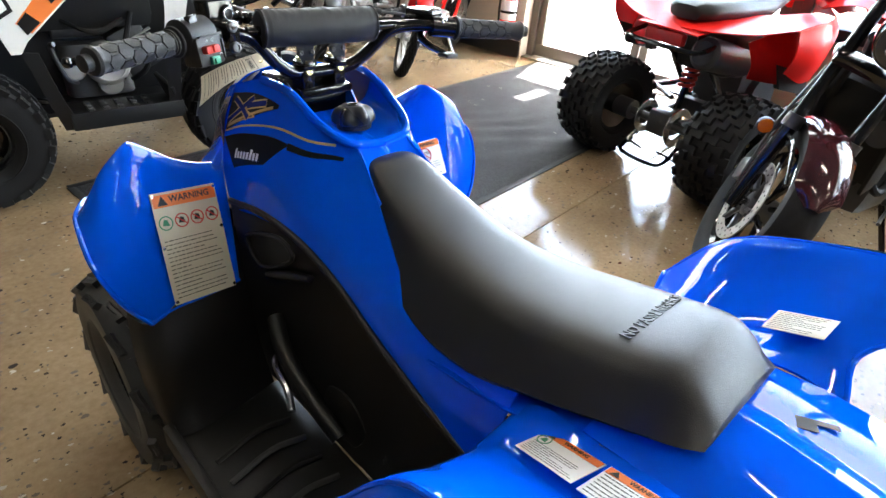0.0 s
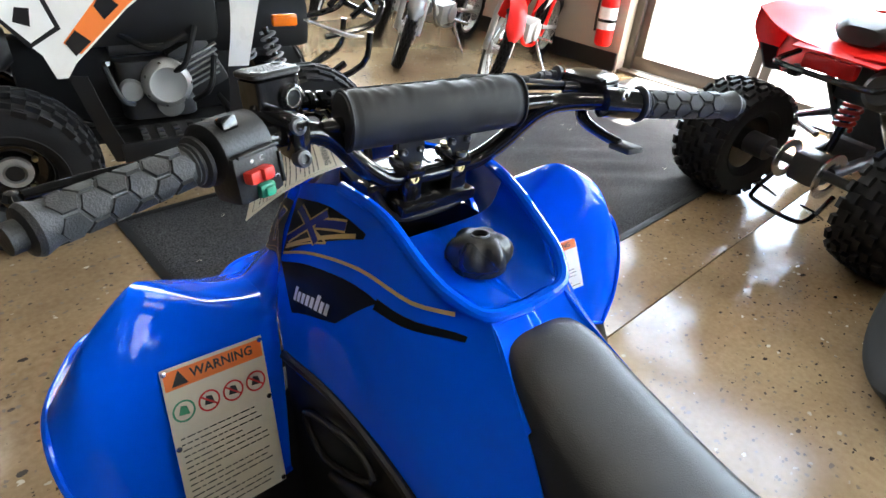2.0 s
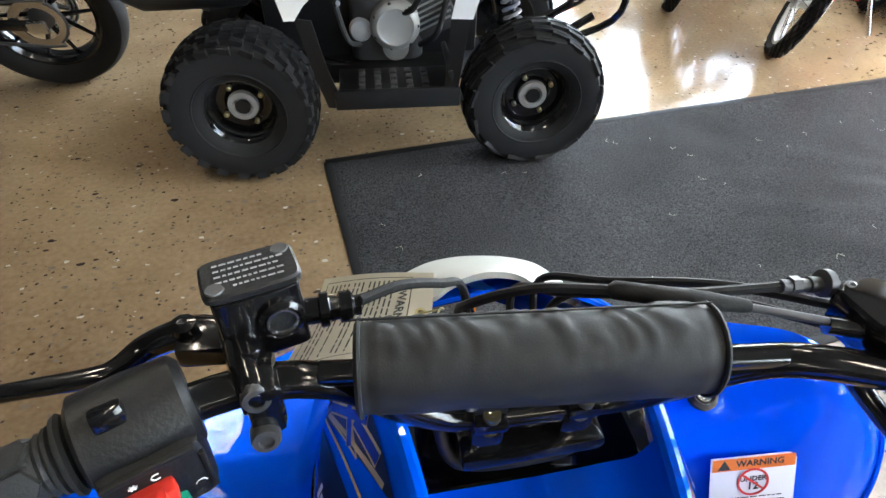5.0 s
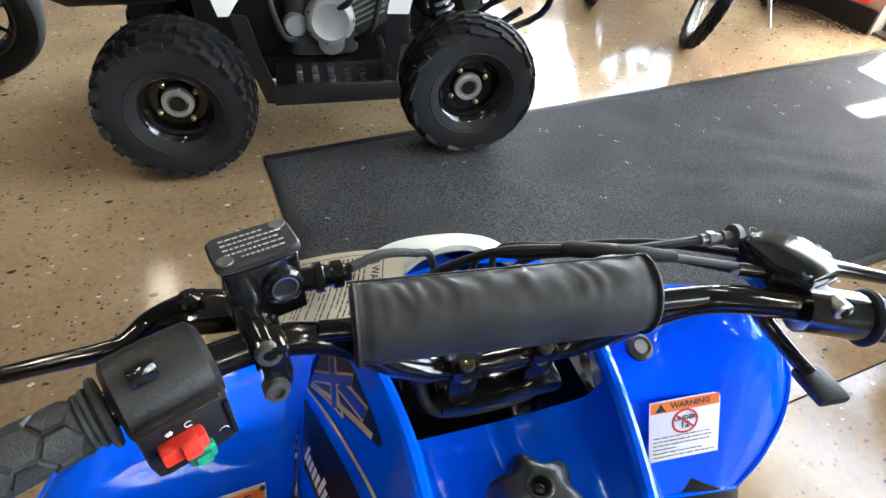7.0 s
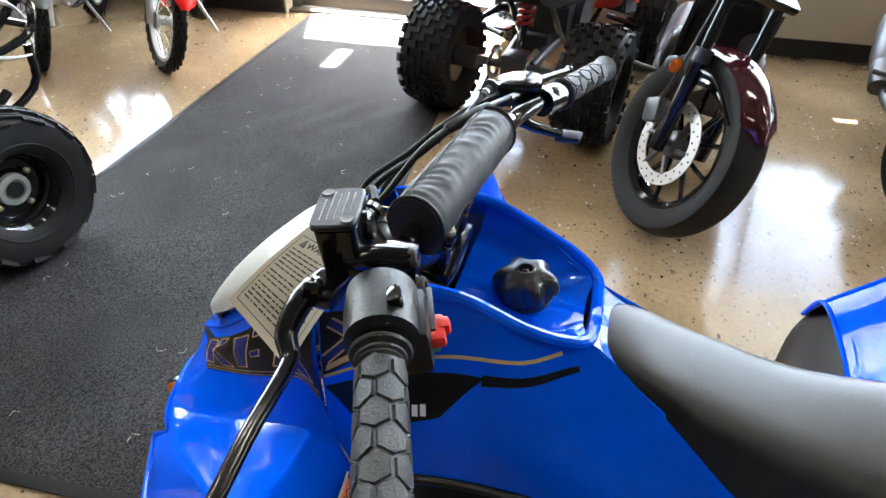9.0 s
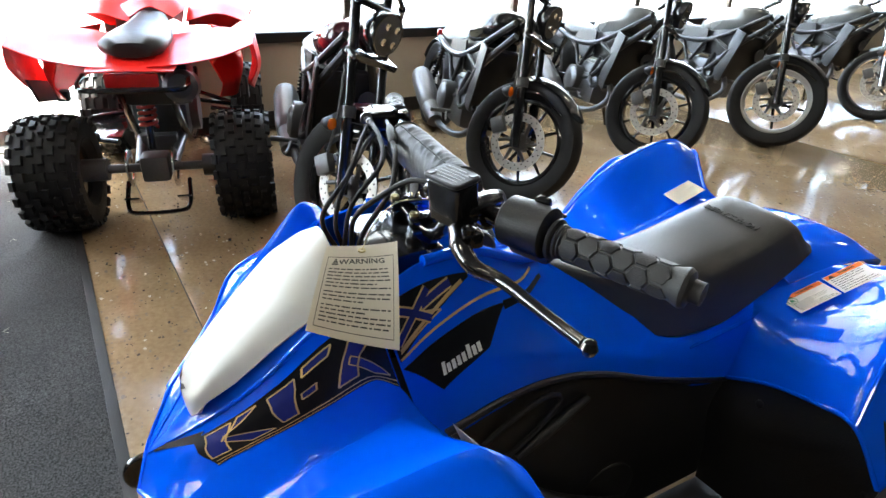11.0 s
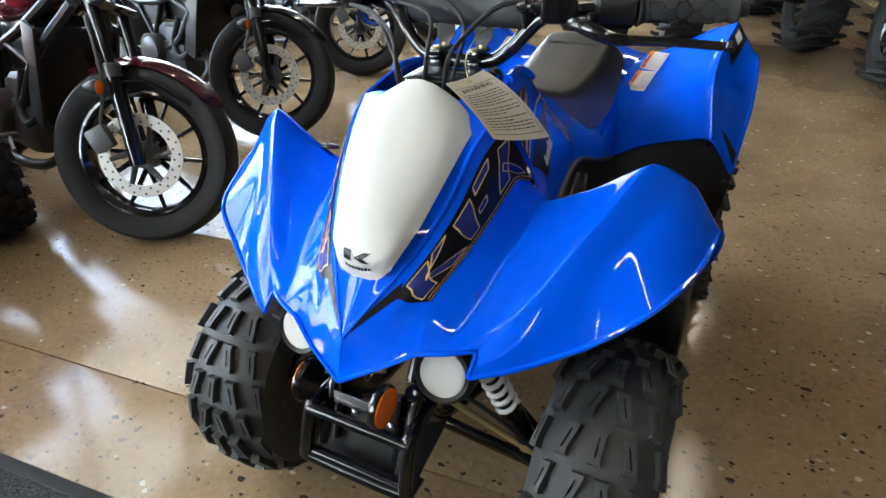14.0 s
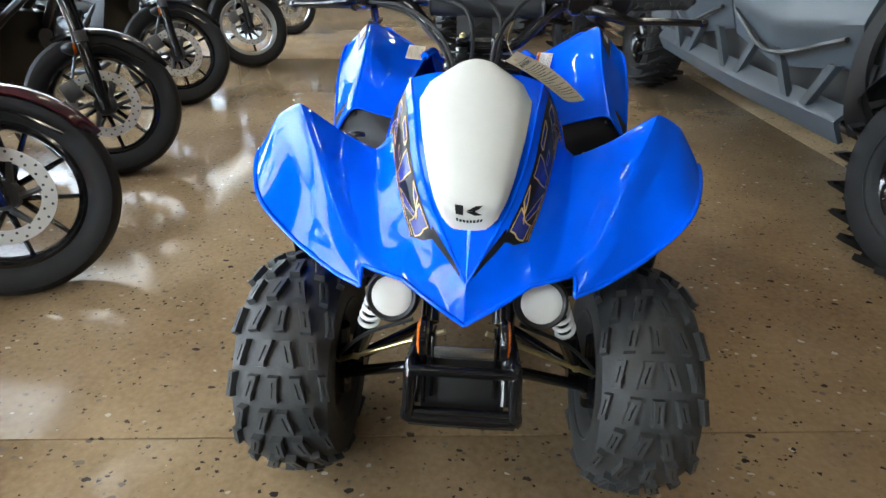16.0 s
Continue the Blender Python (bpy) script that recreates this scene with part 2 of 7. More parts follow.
def loft(rings, cap=True, wrap=True, close=False):
    """A skin over rings of equally many points."""
    n, pts, faces = len(rings[0]), [], []
    for r in rings:
        pts += [tuple(p) for p in r]
    rows = len(rings)
    for i in range(rows if close else rows - 1):
        for j in range(n if wrap else n - 1):
            a, b = i * n, ((i + 1) % rows) * n
            k = (j + 1) % n
            faces.append((a + j, a + k, b + k, b + j))
    if cap and wrap and not close:
        faces.append(tuple(range(n - 1, -1, -1)))
        faces.append(tuple(range((rows - 1) * n, rows * n)))
    return pts, faces


def tube(ctrl, r, seg=10, steps=6, smooth=True, close=False):
    """A round bar along ctrl; r is a number or one radius for each control point."""
    c = [Vector(p) for p in ctrl]
    pts = spline(c, steps, close) if smooth and len(c) > 2 else c
    if isinstance(r, (int, float)):
        rad = [r] * len(pts)
    else:
        rad = [v.x for v in spline([(q, 0, 0) for q in r], steps, close)] if smooth and len(c) > 2 else list(r)
    rings, up = [], None
    for i, p in enumerate(pts):
        d = (pts[(i + 1) % len(pts)] if close or i + 1 < len(pts) else p) - (pts[i - 1] if close or i else p)
        d.normalize()
        if up is None:
            up = d.orthogonal().normalized()
        up = (up - d * up.dot(d)).normalized()
        side = d.cross(up)
        rings.append([p + (up * math.cos(2 * math.pi * k / seg) + side * math.sin(2 * math.pi * k / seg)) * rad[i] for k in range(seg)])
    return loft(rings, close=close)


def rod(a, b, r, r2=None, seg=12):
    return tube([a, b], [r, r if r2 is None else r2], seg, smooth=False)


def lathe(profile, seg=32, m=Matrix()):
    """profile: (radius, height) pairs, turned round z, then placed by m."""
    rings = [[m @ Vector((r * math.cos(2 * math.pi * k / seg), r * math.sin(2 * math.pi * k / seg), h)) for k in range(seg)] for r, h in profile]
    return loft(rings)


def hoop(profile, seg=32, m=Matrix()):
    """A closed ring: a profile that comes back to its start, turned round z."""
    rings = [[m @ Vector((r * math.cos(2 * math.pi * k / seg), r * math.sin(2 * math.pi * k / seg), h)) for k in range(seg)] for r, h in profile]
    return loft(rings, cap=False, close=True)


def turned(profile, a, b, seg=24):
    """A lathe whose z axis runs from a to b; heights are metres from a."""
    d = Vector(b) - Vector(a)
    return lathe(profile, seg, Matrix.Translation(a) @ d.to_track_quat("Z", "Y").to_matrix().to_4x4())


def block(sx, sy, sz, m=Matrix(), bevel=0.003):
    """A box about its centre with bevelled edges."""
    bm = bmesh.new()
    bmesh.ops.create_cube(bm, size=1.0, matrix=Matrix.Diagonal((sx, sy, sz, 1)))
    if bevel:
        bmesh.ops.bevel(bm, geom=bm.edges[:], offset=min(bevel, 0.45 * min(sx, sy, sz)), segments=2, affect="EDGES", profile=0.6)
    bm.verts.index_update()
    geo = [tuple(m @ v.co) for v in bm.verts], [tuple(v.index for v in f.verts) for f in bm.faces]
    bm.free()
    return geo


def rounded(w, d, h, m=Matrix(), e=0.45, edge=0.003, n=32):
    """A box with well rounded upright corners and softened rims."""
    rings = []
    for z, k in ((-h / 2, -edge), (-h / 2 + edge, 0), (h / 2 - edge, 0), (h / 2, -edge)):
        ring = []
        for i in range(n):
            a = 2 * math.pi * i / n
            c, s = math.cos(a), math.sin(a)
            ring.append(m @ Vector(((w / 2 + k) * math.copysign(abs(c) ** e, c), (d / 2 + k) * math.copysign(abs(s) ** e, s), z)))
        rings.append(ring)
    return loft(rings)


def at(x, y, z, rx=0, ry=0, rz=0):
    return pose(x, y, z, rx, ry, rz)


def sheet(grid, nu=4, nv=4, thick=0.0, ku=0.5, kv=0.5):
    """A smooth skin through a grid of points (rows of equal length), given a thickness to its back."""
    rows = [spline(r, nu, k=ku) for r in grid]
    cols = [spline([r[j] for r in rows], nv, k=kv) for j in range(len(rows[0]))]
    w, h = len(cols), len(cols[0])
    pts = [cols[j][i] for i in range(h) for j in range(w)]
    faces = [(i * w + j, i * w + j + 1, (i + 1) * w + j + 1, (i + 1) * w + j) for i in range(h - 1) for j in range(w - 1)]
    if not thick:
        return [tuple(p) for p in pts], faces
    nor = [Vector() for _ in pts]
    for f in faces:
        a, b, c, d = (pts[k] for k in f)
        q = (c - a).cross(d - b)
        for k in f:
            nor[k] += q
    back = [p + q.normalized() * thick if q.length else p for p, q in zip(pts, nor)]
    k = len(pts)
    edge = [j for j in range(w)] + [i * w + w - 1 for i in range(1, h)] + [(h - 1) * w + j for j in range(w - 2, -1, -1)] + [i * w for i in range(h - 2, 0, -1)]
    faces2 = faces + [tuple(reversed([q + k for q in f])) for f in faces]
    for a, b in zip(edge, edge[1:] + edge[:1]):
        faces2.append((b, a, a + k, b + k))
    return [tuple(p) for p in pts + back], faces2


def prism(outline, depth, m=Matrix()):
    """A flat outline in x, y pushed out to both sides along z."""
    n = len(outline)
    pts = [tuple(m @ Vector((x, y, z))) for z in (-depth / 2, depth / 2) for x, y in outline]
    faces = [tuple(range(n - 1, -1, -1)), tuple(range(n, 2 * n))] + [(i, (i + 1) % n, n + (i + 1) % n, n + i) for i in range(n)]
    return pts, faces


def make(name, geo, mat_, parent=None, label="", sharp=38):
    """Links a shape as one mesh object under its thing or part."""
    me = bpy.data.meshes.new(name)
    me.from_pydata(geo[0], [], geo[1])
    bm = bmesh.new()
    bm.from_mesh(me)
    bmesh.ops.remove_doubles(bm, verts=bm.verts[:], dist=1e-6)
    limit = radians(sharp)
    for e in bm.edges:
        e.smooth = not (len(e.link_faces) == 2 and e.calc_face_angle(0) > limit)
    for f in bm.faces:
        f.smooth = True
    bmesh.ops.recalc_face_normals(bm, faces=bm.faces[:])
    bm.to_mesh(me)
    bm.free()
    me.materials.append(mat_)
    ob = new(name, me)
    if parent:
        ob.parent = parent
    if label:
        ob["label"] = label
    return ob


def thing(name, m, label, category, group="", kind=""):
    ob = new(name)
    ob.empty_display_size = 0.1
    ob.matrix_world = m
    return tagged(ob, label, category, group, kind)


part = make


def words(text, size, m, mat_, parent, name="lettering", depth=0.0004, squeeze=1.0):
    """Letters of the built-in font as a mesh, centred on m, in its x, y plane."""
    cu = bpy.data.curves.new(name, "FONT")
    cu.offset = size * 0.018
    cu.body, cu.size, cu.extrude, cu.align_x, cu.align_y, cu.resolution_u = text, size, depth, "CENTER", "CENTER", 2
    tmp = bpy.data.objects.new(name, cu)
    me = bpy.data.meshes.new_from_object(tmp)
    bpy.data.objects.remove(tmp)
    me.transform(m @ Matrix.Diagonal((squeeze, 1, 1, 1)))
    me.materials.clear()
    me.materials.append(mat_)
    ob = new(name, me)
    ob.parent = parent
    return ob


class Skin:
    """A skin that can be asked for the point and normal at (u, v), counted in columns and rows of its grid."""

    def __init__(self, grid, ku=0.5, kv=0.5, n=8):
        self.n = n
        rows = [spline(r, n, k=ku) for r in grid]
        self.p = list(zip(*[spline([r[j] for r in rows], n, k=kv) for j in range(len(rows[0]))]))

    def point(self, u, v):
        h, w = len(self.p) - 1, len(self.p[0]) - 1
        x, y = min(max(u * self.n, 0), w - 1e-4), min(max(v * self.n, 0), h - 1e-4)
        i, j = int(y), int(x)
        a, b, c, d = self.p[i][j], self.p[i][j + 1], self.p[i + 1][j], self.p[i + 1][j + 1]
        s, t = x - j, y - i
        return (a * (1 - s) + b * s) * (1 - t) + (c * (1 - s) + d * s) * t

    def on(self, u, v, lift):
        e = 0.03
        du = self.point(u + e, v) - self.point(u - e, v)
        dv = self.point(u, v + e) - self.point(u, v - e)
        return self.point(u, v) + dv.cross(du).normalized() * lift

    def quad(self, a, b, c, d, lift, n=6, m=6):
        """A thin film over the four-cornered piece a b c d of (u, v)."""
        pts, faces = [], []
        for i in range(m + 1):
            for j in range(n + 1):
                s, t = j / n, i / m
                u = (a[0] * (1 - s) + b[0] * s) * (1 - t) + (d[0] * (1 - s) + c[0] * s) * t
                v = (a[1] * (1 - s) + b[1] * s) * (1 - t) + (d[1] * (1 - s) + c[1] * s) * t
                pts.append(tuple(self.on(u, v, lift)))
        for i in range(m):
            for j in range(n):
                k = i * (n + 1) + j
                faces.append((k, k + 1, k + n + 2, k + n + 1))
        return pts, faces

    def stroke(self, a, b, w, lift, n=6):
        """A straight stroke of width w from a to b in (u, v)."""
        d = Vector((b[0] - a[0], b[1] - a[1]))
        s = Vector((-d.y, d.x)).normalized() * w / 2
        return self.quad((a[0] - s.x, a[1] - s.y), (a[0] + s.x, a[1] + s.y), (b[0] + s.x, b[1] + s.y), (b[0] - s.x, b[1] - s.y), lift, 2, n)
# ---- the showroom ----
WALL = 3.58          # inner face of the street wall, in the building's own axes
NEAR, FAR, WEST, HIGH = -11.5, 9.0, -6.5, 4.3


def slab(name, u0, u1, v0, v1, z0, z1, mat_, label="", bevel=0.0, parent=None):
    geo = block(u1 - u0, v1 - v0, z1 - z0, BUILD @ at((u0 + u1) / 2, (v0 + v1) / 2, (z0 + z1) / 2), bevel)
    ob = make(name, geo, mat_, parent)
    if not parent:
        tagged(ob, label, name.split("_")[0], kind="structure")
    return ob


slab("ground", -400, 400, -400, 400, -0.3, -0.12, ASPHALT, "pale sunlit car park outside the showroom")

# floor: bays of polished concrete with sawn joints between them
ground_floor = thing("floor", Matrix(), "polished tan concrete floor with exposed stone chips and sawn joints", "floor", kind="structure")
make("floor_bed", block(WALL - WEST + 0.4, FAR - NEAR + 0.4, 0.1, BUILD @ at((WALL + WEST) / 2, (FAR + NEAR) / 2, -0.061), 0), SKIRT, ground_floor)
JOINT_V = [NEAR, -8.0, -4.0, 0.49, 4.5, FAR]
JOINT_U = [WEST, -2.05, WALL + 0.15]
for u0, u1 in zip(JOINT_U, JOINT_U[1:]):
    for v0, v1 in zip(JOINT_V, JOINT_V[1:]):
        g = 0.0022
        make("concrete_bay", block(u1 - u0 - 2 * g, v1 - v0 - 2 * g, 0.012, BUILD @ at((u0 + u1) / 2, (v0 + v1) / 2, -0.006), 0.0012), FLOOR, ground_floor)

# street wall: solid ends, knee wall under the window strip, glazed doors
street = thing("wall_street", Matrix(), "cream painted showroom wall with black skirting", "wall", kind="structure")
T = 0.22
DOOR0, DOOR1, HEAD = 0.28, 2.2, 3.4
KNEE = 0.58
PIER = 3.0
slab("wall_panel", WALL, WALL + T, DOOR1, PIER, 0, HIGH, WALLPAINT, parent=street)
slab("knee_wall", WALL, WALL + T, PIER, FAR, 0, 0.58, WALLPAINT, parent=street)
slab("wall_panel", WALL, WALL + T, PIER, FAR, 3.46, HIGH, WALLPAINT, parent=street)
slab("wall_panel", WALL, WALL + T, DOOR0, DOOR1, HEAD, HIGH, WALLPAINT, parent=street)
slab("wall_panel", WALL, WALL + T, NEAR, DOOR0, 3.46, HIGH, WALLPAINT, parent=street)
slab("knee_wall", WALL, WALL + T, NEAR, DOOR0, 0, KNEE, WALLPAINT, parent=street)
slab("skirting", WALL - 0.012, WALL, NEAR, DOOR0 - 0.01, 0.0, 0.11, SKIRT, parent=street)
slab("skirting", WALL - 0.012, WALL, DOOR1 + 0.03, FAR, 0.0, 0.13, SKIRT, parent=street)
slab("skirting", WALL - 0.012, WALL + 0.12, DOOR1 + 0.01, DOOR1 + 0.03, 0.0, 0.13, SKIRT, parent=street)

strip = thing("window_1", Matrix(), "long strip window in a dark bronze frame above the knee wall", "window", kind="structure")
slab("window_sill", WALL - 0.03, WALL + T, NEAR, DOOR0, KNEE, KNEE + 0.07, SKIRT, parent=strip, bevel=0.006)
slab("frame_head", WALL + 0.06, WALL + 0.12, NEAR, DOOR0, 3.4, 3.46, BRONZE, parent=strip, bevel=0.004)
for v in [DOOR0 - 0.03, -1.2, -2.8, -4.4, -6.0, -7.6, -9.2, -10.8]:
    slab("mullion", WALL + 0.06, WALL + 0.12, v - 0.03, v + 0.03, KNEE + 0.07, 3.4, BRONZE, parent=strip, bevel=0.004)
pane = slab("pane", WALL + 0.085, WALL + 0.092, NEAR, DOOR0, KNEE + 0.07, 3.4, GLASS, parent=strip)
pane.visible_shadow = False

far_strip = thing("window_2", Matrix(), "strip window in a dark bronze frame beyond the doors", "window", kind="structure")
slab("window_sill", WALL - 0.03, WALL + T, PIER, FAR, KNEE, KNEE + 0.07, SKIRT, parent=far_strip, bevel=0.006)
slab("frame_head", WALL + 0.06, WALL + 0.12, PIER, FAR, 3.4, 3.46, BRONZE, parent=far_strip, bevel=0.004)
for v in [PIER + 0.03, 4.5, 6.0, 7.5]:
    slab("mullion", WALL + 0.06, WALL + 0.12, v - 0.03, v + 0.03, KNEE + 0.07, 3.4, BRONZE, parent=far_strip, bevel=0.004)
pane = slab("pane", WALL + 0.085, WALL + 0.092, PIER, FAR, KNEE + 0.07, 3.4, GLASS, parent=far_strip)
pane.visible_shadow = False

doors = thing("door_1", Matrix(), "glazed double entrance door in a bronze metal frame", "door", kind="structure")
slab("threshold", WALL + 0.02, WALL + 0.22, DOOR0, DOOR1, 0.0, 0.02, BRONZE, parent=doors, bevel=0.005)
for a, b in ((DOOR0, DOOR0 + 0.06), (DOOR1 - 0.06, DOOR1)):
    slab("door_frame", WALL + 0.1, WALL + 0.2, a, b, 0.02, HEAD, BRONZE, parent=doors, bevel=0.004)
slab("door_frame", WALL + 0.1, WALL + 0.2, DOOR0 + 0.06, DOOR1 - 0.06, 2.08, 2.14, BRONZE, parent=doors, bevel=0.004)
for a, b in ((DOOR0 + 0.065, 1.235), (1.245, DOOR1 - 0.065)):
    leaf = slab("door_leaf", WALL + 0.125, WALL + 0.17, a, b, 0.025, 0.12, BRONZE, parent=doors, bevel=0.004)
    for c, d, e, f in ((a, b, 2.0, 2.075), (a, a + 0.06, 0.12, 2.0), (b - 0.06, b, 0.12, 2.0)):
        slab("stile", WALL + 0.125, WALL + 0.17, c, d, e, f, BRONZE, parent=leaf, bevel=0.004)
    g = slab("pane", WALL + 0.145, WALL + 0.151, a + 0.06, b - 0.06, 0.12, 2.0, GLASS, parent=leaf)
    g.visible_shadow = False
g = slab("pane", WALL + 0.145, WALL + 0.151, DOOR0 + 0.06, DOOR1 - 0.06, 2.14, HEAD, GLASS, parent=doors)
g.visible_shadow = False

# the other walls and the ceiling
slab("wall_west", WEST - T, WEST, NEAR - T, FAR + T, 0, HIGH, CEILPAINT, "plain dark showroom wall")
slab("wall_south", WEST, WALL + T, NEAR - T, NEAR, 0, HIGH, CEILPAINT, "plain dark showroom wall")
slab("wall_north", WEST, WALL + T, FAR, FAR + T, 0, HIGH, CEILPAINT, "plain dark showroom wall")
# unseen slabs added outside over the glazing; depths and gaps shape the sun patches
canopy = thing("canopy", Matrix(), "unseen flat slabs outside the glazing, added to shape the sun patches", "canopy", kind="structure")
for v0, v1, d in ((NEAR, -0.95, 1.6), (-0.83, 0.5, 1.6), (0.5, 1.855, 0.41), (1.965, 2.6, 0.41), (2.6, FAR, 1.6)):
    slab("canopy_slab", WALL + T, WALL + T + d, v0, v1, 3.46, 3.56, BRONZE, parent=canopy)
# set off from the wall, so a thin strip of sun gets in
slab("canopy_slab", WALL + T + 0.07, WALL + T + 1.6, -0.95, -0.83, 3.46, 3.56, BRONZE, parent=canopy)
slab("ceiling", WEST - T, WALL + T, NEAR - T, FAR + T, HIGH, HIGH + 0.2, CEILPAINT, "high grey showroom ceiling")

# ceiling lamps: long panels in rows
LAMPS = [(u, v) for u in (-1.45, 1.3) for v in (-10.45, -7.45, -4.45, -1.45, 1.75, 4.55)]
for u, v in LAMPS:
    lamp = thing("ceiling_light", BUILD @ at(u, v, HIGH - 0.25), "long warm-white rectangular ceiling light", "light", "ceiling lights")
    make("housing", block(0.17, 1.22, 0.08, at(0, 0, 0.045), 0.01), WHITE, lamp)
    make("diffuser", block(0.09, 1.16, 0.01, at(0, 0, 0.0), 0.002), LAMP, lamp)
    for s in (-0.5, 0.5):
        make("suspension", rod((0, s, 0.08), (0, s, 0.25), 0.004, seg=6), STEEL, lamp)

# entrance mat
MATM = at(-0.156, 1.996, 0, 0, 0, 5.7)
entrance = thing("entrance_mat", MATM, "long black carpet entrance mat with a thin rubber border, slightly rumpled", "mat")


def mat_grid():
    w, d, nu, nv = 3.62, 1.19, 110, 40
    pts, faces = [], []
    for j in range(nv + 1):
        for i in range(nu + 1):
            u, v = w * i / nu, -d * j / nv
            fold = math.exp(-((u - 1.95 + 0.5 * (v + 0.75)) / 0.42) ** 2) * math.exp(-((v + 0.72) / 0.33) ** 2)
            z = 0.009 + 0.0025 * noise.noise((u * 2.5, v * 2.5, 0)) + fold * 0.006 * (1 + math.sin((u * 0.5 + v) * 34 + 2.2 * noise.noise((u * 3, v * 3, 1))))
            rim = min(u, w - u, -v, d + v)
            z = 0.003 + (z - 0.003) * min(1, rim / 0.03)
            pts.append((u, v, z))
    for j in range(nv):
        for i in range(nu):
            a = j * (nu + 1) + i
            faces.append((a, a + nu + 1, a + nu + 2, a + 1))
    return pts, faces


make("carpet", mat_grid(), MATTING, entrance)
make("border", join(*[block(a, b, 0.004, at(x, y, 0.0025), 0.001) for a, b, x, y in ((3.66, 0.03, 1.81, 0.012), (3.66, 0.03, 1.81, -1.202), (0.03, 1.2, -0.012, -0.595), (0.03, 1.2, 3.632, -0.595))]), RUBBER, entrance)
lint = []
rnd = random.Random(5)
for _ in range(46):
    u, v, a, q = rnd.uniform(0.1, 3.5), rnd.uniform(-1.1, -0.1), rnd.uniform(0, 6.3), rnd.uniform(0.006, 0.02)
    lint.append(tube([(u, v, 0.0135), (u + q * math.cos(a), v + q * math.sin(a), 0.015), (u + q * math.cos(a + 0.8) * 1.6, v + q * math.sin(a + 0.8) * 1.6, 0.0135)], 0.0004, 4, 3))
tagged(make("lint", join(*lint), PAPER, entrance), kind="stuff")
# ---- wheels ----
AXIS = pose(0, 0, 0, 0, 90, 0)      # turns a lathe's z axis to x


def tread_block(w, l, h, slant, waist, slit):
    """A moulded block, kinked along its length with a slit in its top: x across, y along, z out."""
    pts, faces = [], []

    def quad_(*q):
        faces.append([len(pts) + k for k in range(len(q))])
        pts.extend(Vector(p) for p in q)
    ys = (-.5, -.3, .3, .5)
    off = [slant * k for k in (-.5, -.42, .42, .5)]
    wide = [1.0, waist, waist, 1.0]
    L = [Vector((off[k] * w - w * wide[k] / 2, ys[k] * l, h)) for k in range(4)]
    Rr = [Vector((off[k] * w + w * wide[k] / 2, ys[k] * l, h)) for k in range(4)]
    SL = [L[k].lerp(Rr[k], .42) for k in range(4)]
    SR = [L[k].lerp(Rr[k], .58) for k in range(4)]
    down = Vector((0, 0, -h * .6))
    foot = [Vector((p.x * 1.06, p.y * 1.03, -.005)) for p in L + Rr[::-1]]
    top = L + Rr[::-1]
    for k in range(8):
        quad_(top[k], top[(k + 1) % 8], foot[(k + 1) % 8], foot[k])
    if not slit:
        for k in range(3):
            quad_(L[k], L[k + 1], Rr[k + 1], Rr[k])
        return pts, faces
    quad_(L[0], L[1], SL[1], SR[1], Rr[1], Rr[0])
    quad_(SL[2], L[2], L[3], Rr[3], Rr[2], SR[2])
    quad_(L[1], L[2], SL[2], SL[1])
    quad_(SR[1], SR[2], Rr[2], Rr[1])
    quad_(SL[1], SL[2], SL[2] + down, SL[1] + down)
    quad_(SR[2], SR[1], SR[1] + down, SR[2] + down)
    quad_(SL[2], SR[2], SR[2] + down, SL[2] + down)
    quad_(SR[1], SL[1], SL[1] + down, SR[1] + down)
    return pts, faces


def atv_tyre(R, W, rim, rows, count, knob_h=0.014, long=0.6, crown=0.16, skew=0.0, stagger=0.5):
    """A balloon tyre about the x axis: a smooth casing with rows of blocks, (offset, width) as parts of the half width."""
    half, body = W / 2, R - knob_h
    prof = [(rim, -0.72), (rim + 0.012, -0.82), (rim + 0.02, -0.9), ((rim + body) / 2 - 0.02, -0.985), ((rim + body) / 2 + 0.02, -1.0)]

    def low(q):
        return body * (1 - crown * 0.5 * abs(q) ** 2.6)
    across = [-0.985 + 1.97 * i / 24 for i in range(25)]
    ring = prof + [(low(q), q) for q in across] + [(r, -q) for r, q in reversed(prof)]
    n = 72
    rings = [[Vector((q * half, r * math.cos(2 * math.pi * i / n), r * math.sin(2 * math.pi * i / n))) for r, q in ring] for i in range(n)]
    geos = [loft(rings, cap=False, wrap=False, close=True)]
    step = 2 * math.pi / count
    for k, (mid, w) in enumerate(rows):
        wide = w * half
        slant = (0 if abs(mid) < .05 else skew * math.copysign(1, mid))
        b = tread_block(wide, long * step * R, knob_h, slant, .78 if abs(mid) < .05 else .88, skew > 0)
        dz = (low(mid + .05) - low(mid - .05)) / (.1 * half)
        for i in range(count):
            a = (i + (stagger if k % 2 else 0)) * step
            m = pose(0, 0, 0, math.degrees(a)) @ Matrix.Translation((mid * half, 0, low(mid))) @ pose(0, 0, 0, 0, -math.degrees(math.atan(dz)), 0)
            g = moved(b, m)
            skin_v = rings[round((a / (2 * math.pi) + .25) * n) % n][len(prof) + round((mid + .985) / 1.97 * 24)]
            geos.append((list(g[0]) + [skin_v], list(g[1]) + [[2, 3, len(g[0])]]))      # moulded on: rooted in the casing
    for q in (-1, 1):
        geos.append(hoop([(rim + .03, q * half * .93), (rim + .034, q * half * .985), (rim + .038, q * half * .965)], 60, AXIS))
    return join(*geos)


